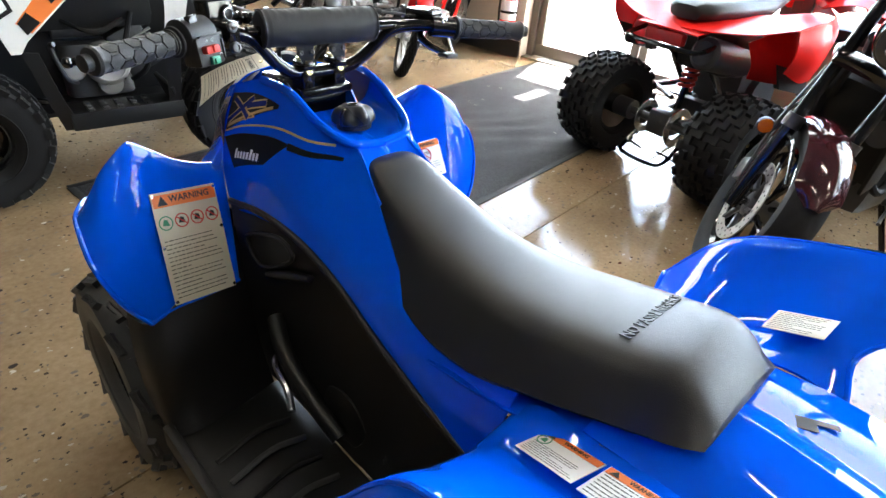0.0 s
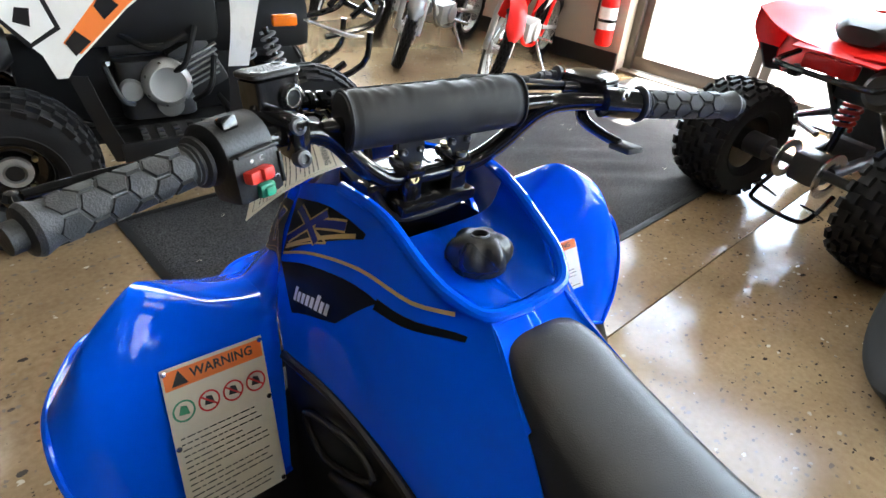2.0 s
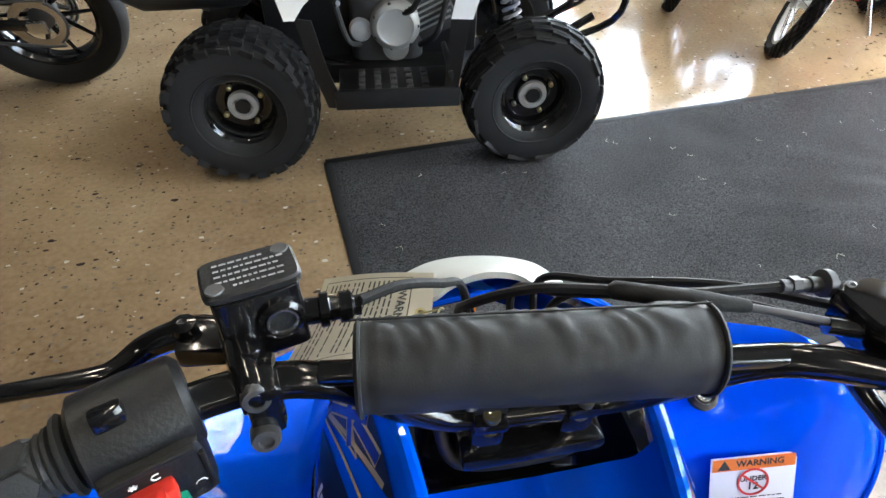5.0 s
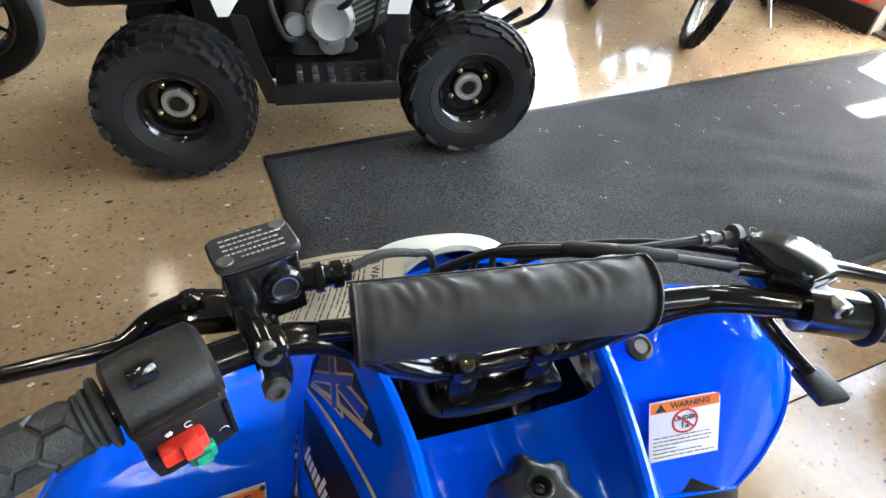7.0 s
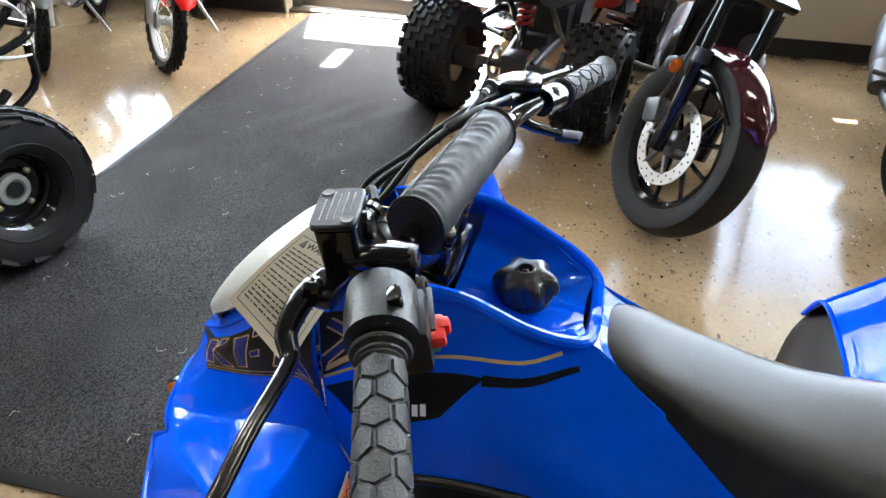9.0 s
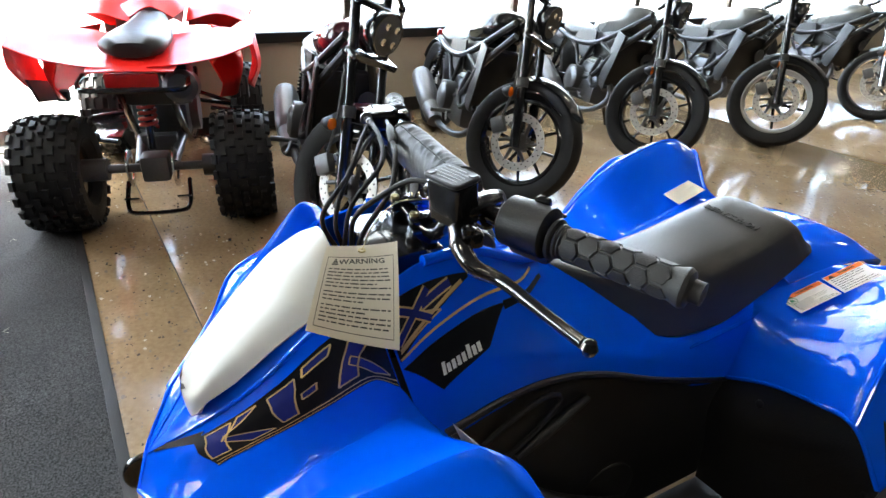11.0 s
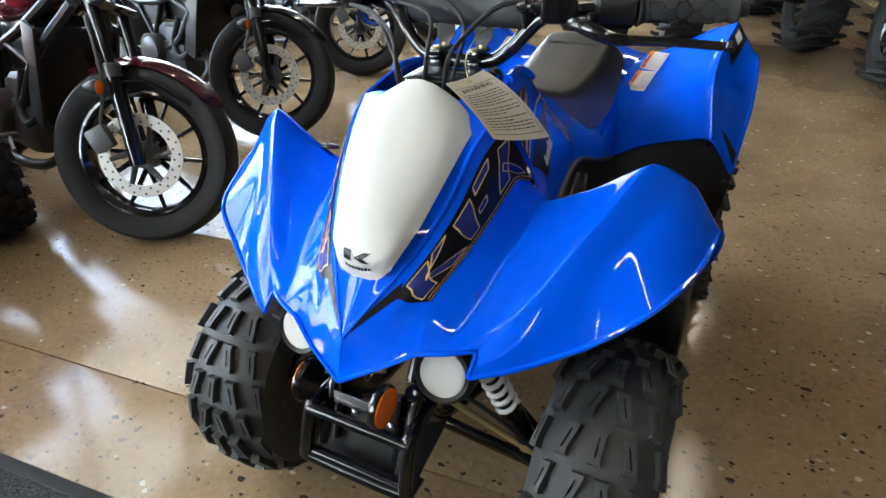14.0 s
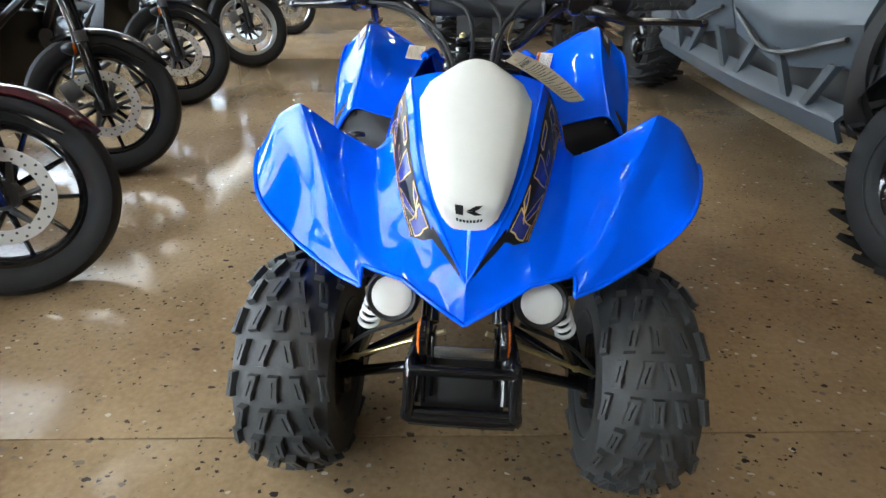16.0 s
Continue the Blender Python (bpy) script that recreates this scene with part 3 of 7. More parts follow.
ROWS_FRONT = [(-0.94, 0.2), (-0.7, 0.25), (-0.46, 0.25), (-0.23, 0.25), (0.0, 0.25), (0.23, 0.25), (0.46, 0.25), (0.7, 0.25), (0.94, 0.2)]
ROWS_OPEN = [(-0.9, 0.15), (-0.69, 0.18), (-0.46, 0.21), (-0.23, 0.215), (0.0, 0.22), (0.23, 0.215), (0.46, 0.21), (0.69, 0.18), (0.9, 0.15)]
ROWS_KNOB = [(-0.97, 0.17), (-0.64, 0.22), (-0.31, 0.21), (0.0, 0.2), (0.31, 0.21), (0.64, 0.22), (0.97, 0.17)]


def steel_rim(rim, W, hub_r=0.055, side=1):
    """A pressed steel wheel about the x axis, dished to the outer side."""
    half = W / 2 * 0.72
    prof = [(rim + 0.012, -half), (rim, -half + 0.008), (rim - 0.012, -half * 0.5), (rim - 0.02, 0.0), (rim - 0.012, half * 0.6), (rim, half - 0.006), (rim + 0.012, half),
            (rim + 0.006, half + 0.004), (rim - 0.006, half - 0.004), (rim - 0.02, half * 0.55), (rim - 0.028, half * 0.1), (hub_r + 0.01, half * 0.05), (hub_r, half * 0.22), (0.03, half * 0.22), (0.028, half * 0.1), (0.001, half * 0.1)]
    m = AXIS if side > 0 else pose(0, 0, 0, 0, -90, 0)
    geo = lathe(prof, 40, m)
    return geo, half, m


def atv_wheel(owner, m, R, W, rim, rows, count, side, tread=RUBBER, knob_h=0.014, long=0.6, crown=0.16, skew=0.0, hub=DARKALLOY, stagger=0.5, cache={}):
    """Rim with its tyre, hub and nuts, as one part with sub-parts."""
    key = (R, W, rim, count, side, tread.name)
    if key not in cache:
        geo, half, turn = steel_rim(rim, W, side=side)
        w = make("wheel", geo, GLOSS, owner)
        make("tyre", atv_tyre(R, W, rim, rows, count, knob_h, long, crown, skew, stagger), tread, w, "black knobbly rubber tyre", 30)
        make("hub", lathe([(0.052, half * 0.2), (0.05, half * 0.42), (0.034, half * 0.46), (0.03, half * 0.3), (0.001, half * 0.3)], 24, turn), hub, w)
        make("hub_bore", lathe([(0.026, half * 0.44), (0.026, half * 0.475), (0.001, half * 0.475)], 20, turn), BLACK, w)
        for k in range(4):
            a = math.pi / 2 * k + 0.5
            make("wheel_nut", lathe([(0.009, half * 0.15), (0.009, half * 0.36), (0.005, half * 0.4), (0.001, half * 0.4)], 8, turn @ at(0.072 * math.cos(a), 0.072 * math.sin(a), 0)), BRASS, w)
        cache[key] = w
        w.matrix_basis = m
        return w
    src = cache[key]
    w = new("wheel", src.data)
    w.parent, w.matrix_basis = owner, m
    for c in src.children:
        k = new(c.name.split(".")[0], c.data)
        k.parent, k.matrix_basis = w, c.matrix_basis
        if "label" in c:
            k["label"] = c["label"]
    return w
# ---- the blue youth quad ----
FRONT, REAR = 0.514, -0.465
quad = thing("youth_quad", Matrix(), "glossy blue youth sports quad with white number plate and black seat", "quad bike")


def both(name, geo, mat_, label="", owner=None, sharp=38):
    """The same part on the machine's two sides."""
    a = part(name, geo, mat_, owner or quad, label, sharp)
    b = part(name, moved(geo, MIRROR), mat_, owner or quad, label, sharp)
    return b, a          # left, right


for s in (-1, 1):
    atv_wheel(quad, at(s * 0.345, FRONT, 0.236), 0.236, 0.186, 0.102, ROWS_OPEN, 11, s, RUBBERNEW, 0.012, 0.36, 0.26, 0.55)
    atv_wheel(quad, at(s * 0.335, REAR, 0.226), 0.226, 0.235, 0.102, ROWS_KNOB, 18, s, RUBBERNEW, 0.015, 0.5, 0.14, 0.6)

# front fairing: cowl in the middle, a fender to each side
def V(rows):
    return [[Vector(p) for p in r] for r in rows]


HOOD = V([
    [(0, .7395, .5945), (.0005, .7393, .5945), (.001, .739, .594)],
    [(0, .700, .636), (.018, .696, .638), (.036, .688, .643)],
    [(0, .655, .690), (.036, .646, .696), (.069, .634, .694)],
    [(0, .610, .748), (.048, .604, .748), (.089, .584, .743)],
    [(0, .538, .815), (.058, .534, .816), (.103, .524, .804)],
    [(0, .484, .856), (.068, .476, .853), (.116, .458, .838)],
])
FENDER = V([
    [(.103, .716, .580), (.132, .706, .583), (.155, .694, .583), (.174, .680, .579), (.175, .702, .563), (.174, .707, .557)],
    [(.099, .658, .627), (.147, .656, .600), (.178, .648, .604), (.207, .641, .613), (.217, .664, .587), (.223, .676, .562)],
    [(.114, .617, .656), (.160, .606, .628), (.202, .597, .636), (.237, .595, .652), (.255, .616, .622), (.270, .643, .574)],
    [(.129, .569, .684), (.171, .555, .657), (.222, .548, .671), (.266, .547, .693), (.291, .564, .655), (.318, .609, .592)],
    [(.141, .520, .712), (.178, .502, .679), (.242, .495, .702), (.297, .495, .736), (.327, .506, .691), (.378, .565, .632)],
    [(.151, .470, .738), (.184, .459, .698), (.250, .449, .722), (.322, .449, .772), (.362, .448, .726), (.417, .484, .652)],
    [(.162, .440, .724), (.190, .440, .699), (.256, .429, .727), (.334, .421, .776), (.386, .404, .747), (.438, .392, .672)],
    [(.178, .420, .690), (.196, .410, .682), (.260, .399, .698), (.350, .380, .740), (.402, .368, .700), (.440, .350, .616)],
    [(.195, .372, .600), (.215, .364, .600), (.270, .356, .602), (.345, .342, .614), (.386, .331, .590), (.417, .322, .546)],
    [(.215, .324, .512), (.240, .320, .512), (.290, .315, .512), (.345, .307, .514), (.366, .306, .507), (.384, .308, .498)],
])
FLANK = [[Vector((0, .762, .529)), Vector((.054, .743, .557)), FENDER[0][0]]]
for i, r in enumerate(HOOD[:6]):
    low = FENDER[i + 1][0]
    FLANK.append([r[2], (r[2] + low) / 2 + Vector((.006, .004, .002)), low])
hood_half = sheet(HOOD, 5, 5, 0.004, 0.4, 0.4)
flank_half = sheet(FLANK, 6, 6, 0.004, 0.3, 0.4)
fender_half = sheet(FENDER, 6, 6, 0.004, 0.22, 0.42)


def column(grid, j, lift=0.0, rows=None):
    return [r[j] + Vector((0, 0, lift)) for r in (grid if rows is None else grid[rows[0]:rows[1]])]


# rolled rims and the soft ridges where the mouldings meet
beads = [tube(column(FENDER, 5), .0042, 8, 6), tube(FENDER[0], .0036, 8, 6), tube(column(HOOD, 2, -.0022), .0034, 8, 6), tube(FLANK[0], .0036, 8, 6), tube(FENDER[-1], .004, 8, 6)]
half = join(hood_half, flank_half, fender_half)
fairing = part("front_fairing", join(half, moved(half, MIRROR)), BLUE, quad, "glossy blue plastic front fairing with swept fenders", 30)
for bead in beads:
    both("rolled_edge", bead, BLUE, owner=fairing)

# body shell beside the tank, and the pan with the filler cap
SHELL = V([
    [(.116, .456, .840), (.142, .446, .790), (.165, .434, .735), (.176, .424, .690)],
    [(.100, .385, .862), (.134, .385, .796), (.166, .385, .730), (.185, .380, .640)],
    [(.090, .310, .858), (.126, .310, .790), (.162, .305, .720), (.178, .300, .648)],
    [(.085, .240, .830), (.122, .230, .765), (.156, .220, .705), (.168, .215, .655)],
    [(.052, .172, .802), (.104, .150, .735), (.142, .140, .685), (.160, .130, .640)],
    [(.078, .075, .738), (.118, .060, .680), (.146, .050, .640), (.158, .040, .600)],
    [(.112, -.040, .658), (.138, -.050, .628), (.152, -.055, .595), (.160, -.060, .550)],
    [(.126, -.160, .630), (.142, -.165, .606), (.154, -.170, .572), (.162, -.175, .510)],
    [(.130, -.290, .662), (.142, -.285, .648), (.154, -.280, .600), (.162, -.272, .500)],
])
body_half = sheet(SHELL, 5, 6, 0.004, 0.45, 0.5)
PAN = V([
    [(0, .330, .806), (.060, .330, .808), (.082, .325, .822), (.092, .322, .859)],
    [(0, .270, .800), (.056, .270, .802), (.076, .262, .815), (.087, .258, .839)],
    [(0, .212, .795), (.044, .212, .797), (.066, .206, .806), (.077, .206, .819)],
    [(0, .180, .797), (.020, .180, .799), (.034, .178, .802), (.052, .172, .804)],
])
pan_half = sheet(PAN, 4, 5, 0.003, 0.4, 0.4)
TONGUE = V([
    [(0, .172, .797), (.026, .172, .800), (.052, .172, .802)],
    [(0, .130, .770), (.034, .130, .768), (.066, .120, .765)],
    [(0, .080, .745), (.040, .080, .744), (.078, .075, .738)],
])
tongue = sheet(TONGUE, 4, 4, 0.003)
rim_line = [(.100, .385, .862), (.090, .310, .858), (.085, .240, .830), (.075, .200, .815), (.052, .172, .803), (0, .166, .799)]
rim_half = tube(rim_line, 0.0075, 10, 6)
half = join(body_half, pan_half, tongue, rim_half)
part("body_shell", join(half, moved(half, MIRROR)), BLUE, quad, "glossy blue plastic body shell", 34)

# rear fenders and tail
RFENDER = V([
    [(.158, -.240, .505), (.235, -.250, .542), (.320, -.240, .572), (.388, -.225, .584), (.446, -.232, .505)],
    [(.132, -.300, .640), (.205, -.305, .628), (.292, -.308, .664), (.362, -.310, .706), (.453, -.305, .576)],
    [(.140, -.400, .668), (.210, -.405, .660), (.292, -.408, .706), (.366, -.410, .756), (.457, -.372, .646)],
    [(.145, -.500, .684), (.214, -.500, .697), (.298, -.525, .745), (.380, -.575, .786), (.446, -.470, .726)],
    [(.150, -.570, .676), (.215, -.555, .705), (.285, -.600, .735), (.352, -.640, .757), (.414, -.610, .695)],
])
sides = both("rear_fender", sheet(RFENDER, 6, 6, 0.004, 0.24, 0.45), BLUE, "glossy blue plastic rear fender", sharp=32)
for bead in (tube(column(RFENDER, 4), .0042, 8, 6), tube(RFENDER[-1], .004, 8, 6), tube(RFENDER[0], .004, 8, 6), tube(column(RFENDER, 3, -.0026), .0042, 8, 6)):
    part("rolled_edge", moved(bead, MIRROR), BLUE, sides[0])
    part("rolled_edge", bead, BLUE, sides[1])
TAIL = V([
    [(0, -.380, .690), (.075, -.380, .690), (.141, -.380, .672)],
    [(0, -.480, .706), (.075, -.480, .703), (.142, -.480, .678)],
    [(0, -.560, .706), (.075, -.560, .700), (.146, -.560, .682)],
    [(0, -.680, .688), (.075, -.680, .684), (.150, -.670, .668)],
    [(0, -.720, .640), (.075, -.718, .638), (.140, -.705, .630)],
])
th = sheet(TAIL, 5, 5, 0.004)
DECK = V([
    [(0, -.130, .606), (.07, -.130, .606), (.148, -.130, .600)],
    [(0, -.260, .634), (.07, -.260, .634), (.152, -.260, .622)],
    [(0, -.330, .660), (.07, -.330, .658), (.148, -.330, .645)],
    [(0, -.400, .690), (.07, -.400, .688), (.145, -.400, .668)],
])
dk = sheet(DECK, 4, 4, 0.004)
part("tail", join(th, moved(th, MIRROR), dk, moved(dk, MIRROR)), BLUE, quad)
COWLSKIN, SHELLSKIN = Skin(FLANK, 0.3, 0.4), Skin(SHELL, 0.45, 0.5)

# white number plate on the cowl
PLATEG = V([
    [(0, .682, .648), (.015, .681, .651), (.031, .678, .660), (.044, .672, .672)],
    [(0, .684, .688), (.023, .682, .690), (.044, .673, .696), (.057, .658, .696)],
    [(0, .652, .735), (.028, .649, .735), (.053, .640, .731), (.070, .624, .725)],
    [(0, .605, .785), (.032, .602, .784), (.063, .593, .778), (.084, .577, .771)],
    [(0, .553, .832), (.036, .551, .830), (.069, .543, .823), (.094, .525, .812)],
    [(0, .513, .862), (.036, .510, .859), (.067, .499, .848), (.093, .478, .829)],
    [(0, .484, .879), (.014, .484, .877), (.029, .483, .872), (.044, .480, .862)],
])
PLATEF = [[Vector((-p.x, p.y, p.z)) for p in reversed(r[1:])] + r for r in PLATEG]
plate = part("number_plate", sheet(PLATEF, 5, 5, 0.006, 0.45, 0.3), WHITE, quad, "plain white front number plate with a small black emblem", 50)
PSKIN = Skin(PLATEF, 0.45, 0.3)
em = [((3.95, .84), (3.42, .84), (3.42, 1.22), (3.95, 1.22)), ((3.25, 1.02), (2.62, .84), (2.15, .84), (2.62, 1.03)), ((3.25, 1.04), (2.62, 1.03), (2.15, 1.22), (2.62, 1.22))]
for q in em:
    part("emblem", PSKIN.quad(*q, 0.0012), DECALBLACK, plate)
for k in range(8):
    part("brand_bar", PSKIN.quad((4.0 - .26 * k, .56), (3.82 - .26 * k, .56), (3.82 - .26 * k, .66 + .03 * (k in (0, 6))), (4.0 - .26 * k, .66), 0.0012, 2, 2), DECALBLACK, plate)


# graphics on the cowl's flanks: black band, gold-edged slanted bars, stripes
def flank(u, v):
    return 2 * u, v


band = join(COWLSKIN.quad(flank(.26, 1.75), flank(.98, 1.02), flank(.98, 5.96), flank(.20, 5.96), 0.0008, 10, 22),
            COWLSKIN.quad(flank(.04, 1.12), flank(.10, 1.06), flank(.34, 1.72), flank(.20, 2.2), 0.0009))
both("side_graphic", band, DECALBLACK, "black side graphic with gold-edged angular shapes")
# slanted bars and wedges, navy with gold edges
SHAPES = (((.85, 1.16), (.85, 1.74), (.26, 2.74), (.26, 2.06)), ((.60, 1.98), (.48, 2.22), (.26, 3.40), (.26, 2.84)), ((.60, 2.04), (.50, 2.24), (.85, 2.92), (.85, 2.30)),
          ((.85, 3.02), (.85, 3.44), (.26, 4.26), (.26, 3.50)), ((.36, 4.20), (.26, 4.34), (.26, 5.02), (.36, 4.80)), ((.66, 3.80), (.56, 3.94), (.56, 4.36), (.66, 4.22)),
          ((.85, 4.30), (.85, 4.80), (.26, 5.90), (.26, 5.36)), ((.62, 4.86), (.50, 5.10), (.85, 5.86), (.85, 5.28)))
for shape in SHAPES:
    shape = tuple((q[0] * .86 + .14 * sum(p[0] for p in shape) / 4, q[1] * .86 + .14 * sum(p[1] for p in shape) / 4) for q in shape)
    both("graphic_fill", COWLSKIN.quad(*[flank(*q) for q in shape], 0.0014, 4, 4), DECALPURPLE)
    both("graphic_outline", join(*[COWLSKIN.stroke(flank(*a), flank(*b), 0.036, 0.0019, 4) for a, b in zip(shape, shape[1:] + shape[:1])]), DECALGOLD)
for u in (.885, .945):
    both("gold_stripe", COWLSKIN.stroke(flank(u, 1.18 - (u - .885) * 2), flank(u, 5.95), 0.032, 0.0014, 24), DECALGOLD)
# stripes and dark flash carried on over the body shell
both("body_flash", join(SHELLSKIN.quad((1.70, .03), (2.25, 1.0), (1.70, 2.0), (0.90, 2.55), 0.0009, 8, 10), SHELLSKIN.quad((.88, 2.5), (1.06, 2.5), (.44, 3.85), (.37, 3.85), 0.0009, 3, 8),
     SHELLSKIN.quad((.34, .03), (1.55, .03), (.46, 1.85), (.38, 1.85), 0.0009, 10, 12)), DECALBLACK)
both("gold_stripe", join(SHELLSKIN.stroke((1.52, 0.05), (0.27, 3.6), 0.05, 0.0013, 18), SHELLSKIN.stroke((1.40, 0.1), (0.88, 1.2), 0.035, 0.0013), SHELLSKIN.stroke((.80, .78), (.88, 1.2), 0.035, 0.0013)), DECALGOLD)
CROSS = (((.52, .20), (.98, .98)), ((1.22, .10), (.46, .98)), ((.70, .80), (.48, 1.45)))
both("graphic_outline", join(*[SHELLSKIN.stroke(a, b, .20, .0013, 6) for a, b in CROSS], SHELLSKIN.stroke((1.36, .12), (.50, 1.70), .07, .0013, 10)), DECALGOLD)
both("graphic_fill", join(*[SHELLSKIN.stroke(a, b, .13, .0018, 6) for a, b in CROSS]), DECALPURPLE)
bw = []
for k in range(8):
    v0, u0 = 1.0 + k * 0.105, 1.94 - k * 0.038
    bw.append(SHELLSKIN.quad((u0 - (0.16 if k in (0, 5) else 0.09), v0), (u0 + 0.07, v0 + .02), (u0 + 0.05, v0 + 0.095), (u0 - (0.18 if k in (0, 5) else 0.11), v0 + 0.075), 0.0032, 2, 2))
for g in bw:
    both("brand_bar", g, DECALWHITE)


# saddle
def seat_ring(y, wt, wb, top, bot):
    """A slice of the saddle: near flat top with soft shoulders, straight sides that flare to the base."""
    h = top - bot
    half = [(0, top + .001), (wt * .4, top + .0006), (wt * .7, top - h * .012), (wt * .9, top - h * .05), (wt * 1.05, top - h * .12), (wt + (wb - wt) * .25, top - h * .25), (wt + (wb - wt) * .52, top - h * .48), (wt + (wb - wt) * .8, top - h * .72),
            (wb - .001, bot + h * .12), (wb - .006, bot + h * .03), (wb - .018, bot), (wb * .5, bot)]
    return [Vector((x, y, z)) for x, z in half] + [Vector((-x, y, z)) for x, z in reversed(half[1:])]


SEAT = [(.174, .026, .036, .768, .748), (.160, .040, .054, .780, .735), (.120, .054, .080, .779, .705), (.040, .066, .104, .750, .660), (-.080, .074, .136, .722, .620), (-.200, .084, .146, .722, .622), (-.320, .086, .142, .744, .662),
        (-.405, .082, .132, .763, .688), (-.440, .078, .124, .764, .696), (-.468, .072, .116, .748, .702), (-.492, .060, .100, .724, .707)]
seat_c = [spline([(0, y, 0) for y, *_ in SEAT], 6), spline([(wt, wb, t) for _, wt, wb, t, _ in SEAT], 6), spline([(0, b, 0) for *_, b in SEAT], 6)]
seat = part("seat", loft([seat_ring(a.y, b.x, b.y, b.z, c.y) for a, b, c in zip(*seat_c)]), VINYL, quad, "black grained vinyl saddle", 60)
words("NO PASSENGERS", 0.021, at(0.003, -0.362, 0.7545, -13, 0, 0), VINYL, seat, depth=0.0009, squeeze=0.8)

# handlebar and its fittings
part("handlebar", tube([(-.388, .267, .956), (-.27, .316, .957), (-.19, .343, .956), (-.135, .347, .945), (-.085, .350, .895), (-.045, .350, .876), (.045, .346, .876), (.085, .336, .895), (.135, .315, .942), (.19, .292, .950), (.27, .259, .944), (.385, .218, .938)], 0.0112, 14, 6), GLOSS, quad)
part("crossbar", rod((-.14, .346, .955), (.14, .312, .951), 0.008), GLOSS, quad)
PADA, PADB = Vector((-.119, .345, .957)), Vector((.094, .323, .9545))


def pad_geo():
    rings, n, m = [], 72, 48
    d = (PADB - PADA).normalized()
    up = Vector((0, 0, 1)) - d * d.z
    up.normalize()
    side = d.cross(up)
    for i in range(n + 1):
        t = i / n
        e = min(t, 1 - t)
        r0 = 0.0305 * (1 - 0.05 * max(0, 1 - e / 0.02) ** 2)
        ring = []
        for k in range(m):
            a = 2 * math.pi * k / m
            fold = 1 - abs(noise.noise((t * 15 - math.cos(a - .5) * 1.8, math.sin(a) * .9, 7.3))) * 2.2
            upper = max(0, math.cos(a + .5)) * min(1, e * 9)
            r = r0 * (1 + 0.04 * noise.noise((t * 7 + math.sin(a), math.cos(a) * 2.0, 3 + t * 2)) + 0.075 * upper * max(0, fold) ** 3)
            if abs(e - 0.03) < 0.012:
                r *= 0.965
            ring.append(PADA.lerp(PADB, t) + up * math.cos(a) * r * 0.97 + side * math.sin(a) * r * 0.88)
        rings.append(ring)
    return loft(rings)


PADM = (PADB - PADA).to_track_quat("Z", "Y").to_matrix().to_4x4()
pad = part("bar_pad", pad_geo(), CLOTH, quad, "black padded cloth crossbar cover", 45)
for q in (.012, .988):
    ringm = Matrix.Translation(PADA.lerp(PADB, q)) @ PADM
    part("piping", tube([ringm @ Vector((.0272 * math.cos(a * .3927), .0302 * math.sin(a * .3927), 0)) for a in range(16)], .0016, 6, 2, close=True), CLOTH, pad)
part("seam", tube([PADA.lerp(PADB, t / 12) + Vector((0, 0.012, 0.0287)) for t in range(13)], 0.0009, 5, 2), RUBBER, pad)


def grip(a, b, flange=True):
    a, b = Vector(a), Vector(b)
    L = (b - a).length
    prof = [(0.0205, 0), (0.0225, 0.002), (0.0215, 0.0045), (0.017, 0.006), (0.0185, 0.0075), (0.0182, 0.0095), (0.0162, 0.011), (0.0172, 0.013), (0.0155, 0.015), (0.0158, L * 0.5), (0.0165, L - 0.014), (0.0185, L - 0.008), (0.0195, L - 0.004), (0.0175, L), (0.011, L + 0.002), (0.011, L + 0.012), (0.001, L + 0.014)]
    g = part("grip", turned(prof, a, b, 28), GRIP, quad, "black rubber grip with raised hexagon pattern")
    d = (b - a).normalized()
    u = d.orthogonal().normalized()
    w = d.cross(u)
    hexes = []
    cell, r1 = 0.0118, 0.0178
    for row in range(10):
        for col in range(4):
            s, t = row / 10 * 2 * math.pi, 0.025 + cell * (3 * col + (1.5 if row % 2 else 0))
            if t > L - 0.022:
                continue
            top, foot = [], []
            for k in range(6):
                q = math.pi / 3 * k
                for lst, f, rr in ((top, .84, r1), (foot, .96, .0155)):
                    aa, tt = s + math.sin(q) * cell * f / .0166, t + math.cos(q) * cell * f
                    lst.append(a + d * tt + (u * math.cos(aa) + w * math.sin(aa)) * rr)
            mid = a + d * t + (u * math.cos(s) + w * math.sin(s)) * (r1 + .0002)
            hexes.append((top + foot + [mid], [[k, (k + 1) % 6, 6 + (k + 1) % 6, 6 + k] for k in range(6)] + [[12, (k + 1) % 6, k] for k in range(6)]))
    part("grip_ribs", join(*hexes), GRIP, g)
    return g


grip((-.264, .3185, .957), (-.392, .266, .956))
grip((.250, .2665, .9455), (.392, .2155, .938))
# left switch box
def sw(x, y, z, rx=0, ry=0, rz=0):
    """Along the bar to the machine's right, ahead, and up, from the switch box."""
    return pose(-.235, .329, .957, 0, 0, 22) @ pose(x, y, z, rx, ry, rz)


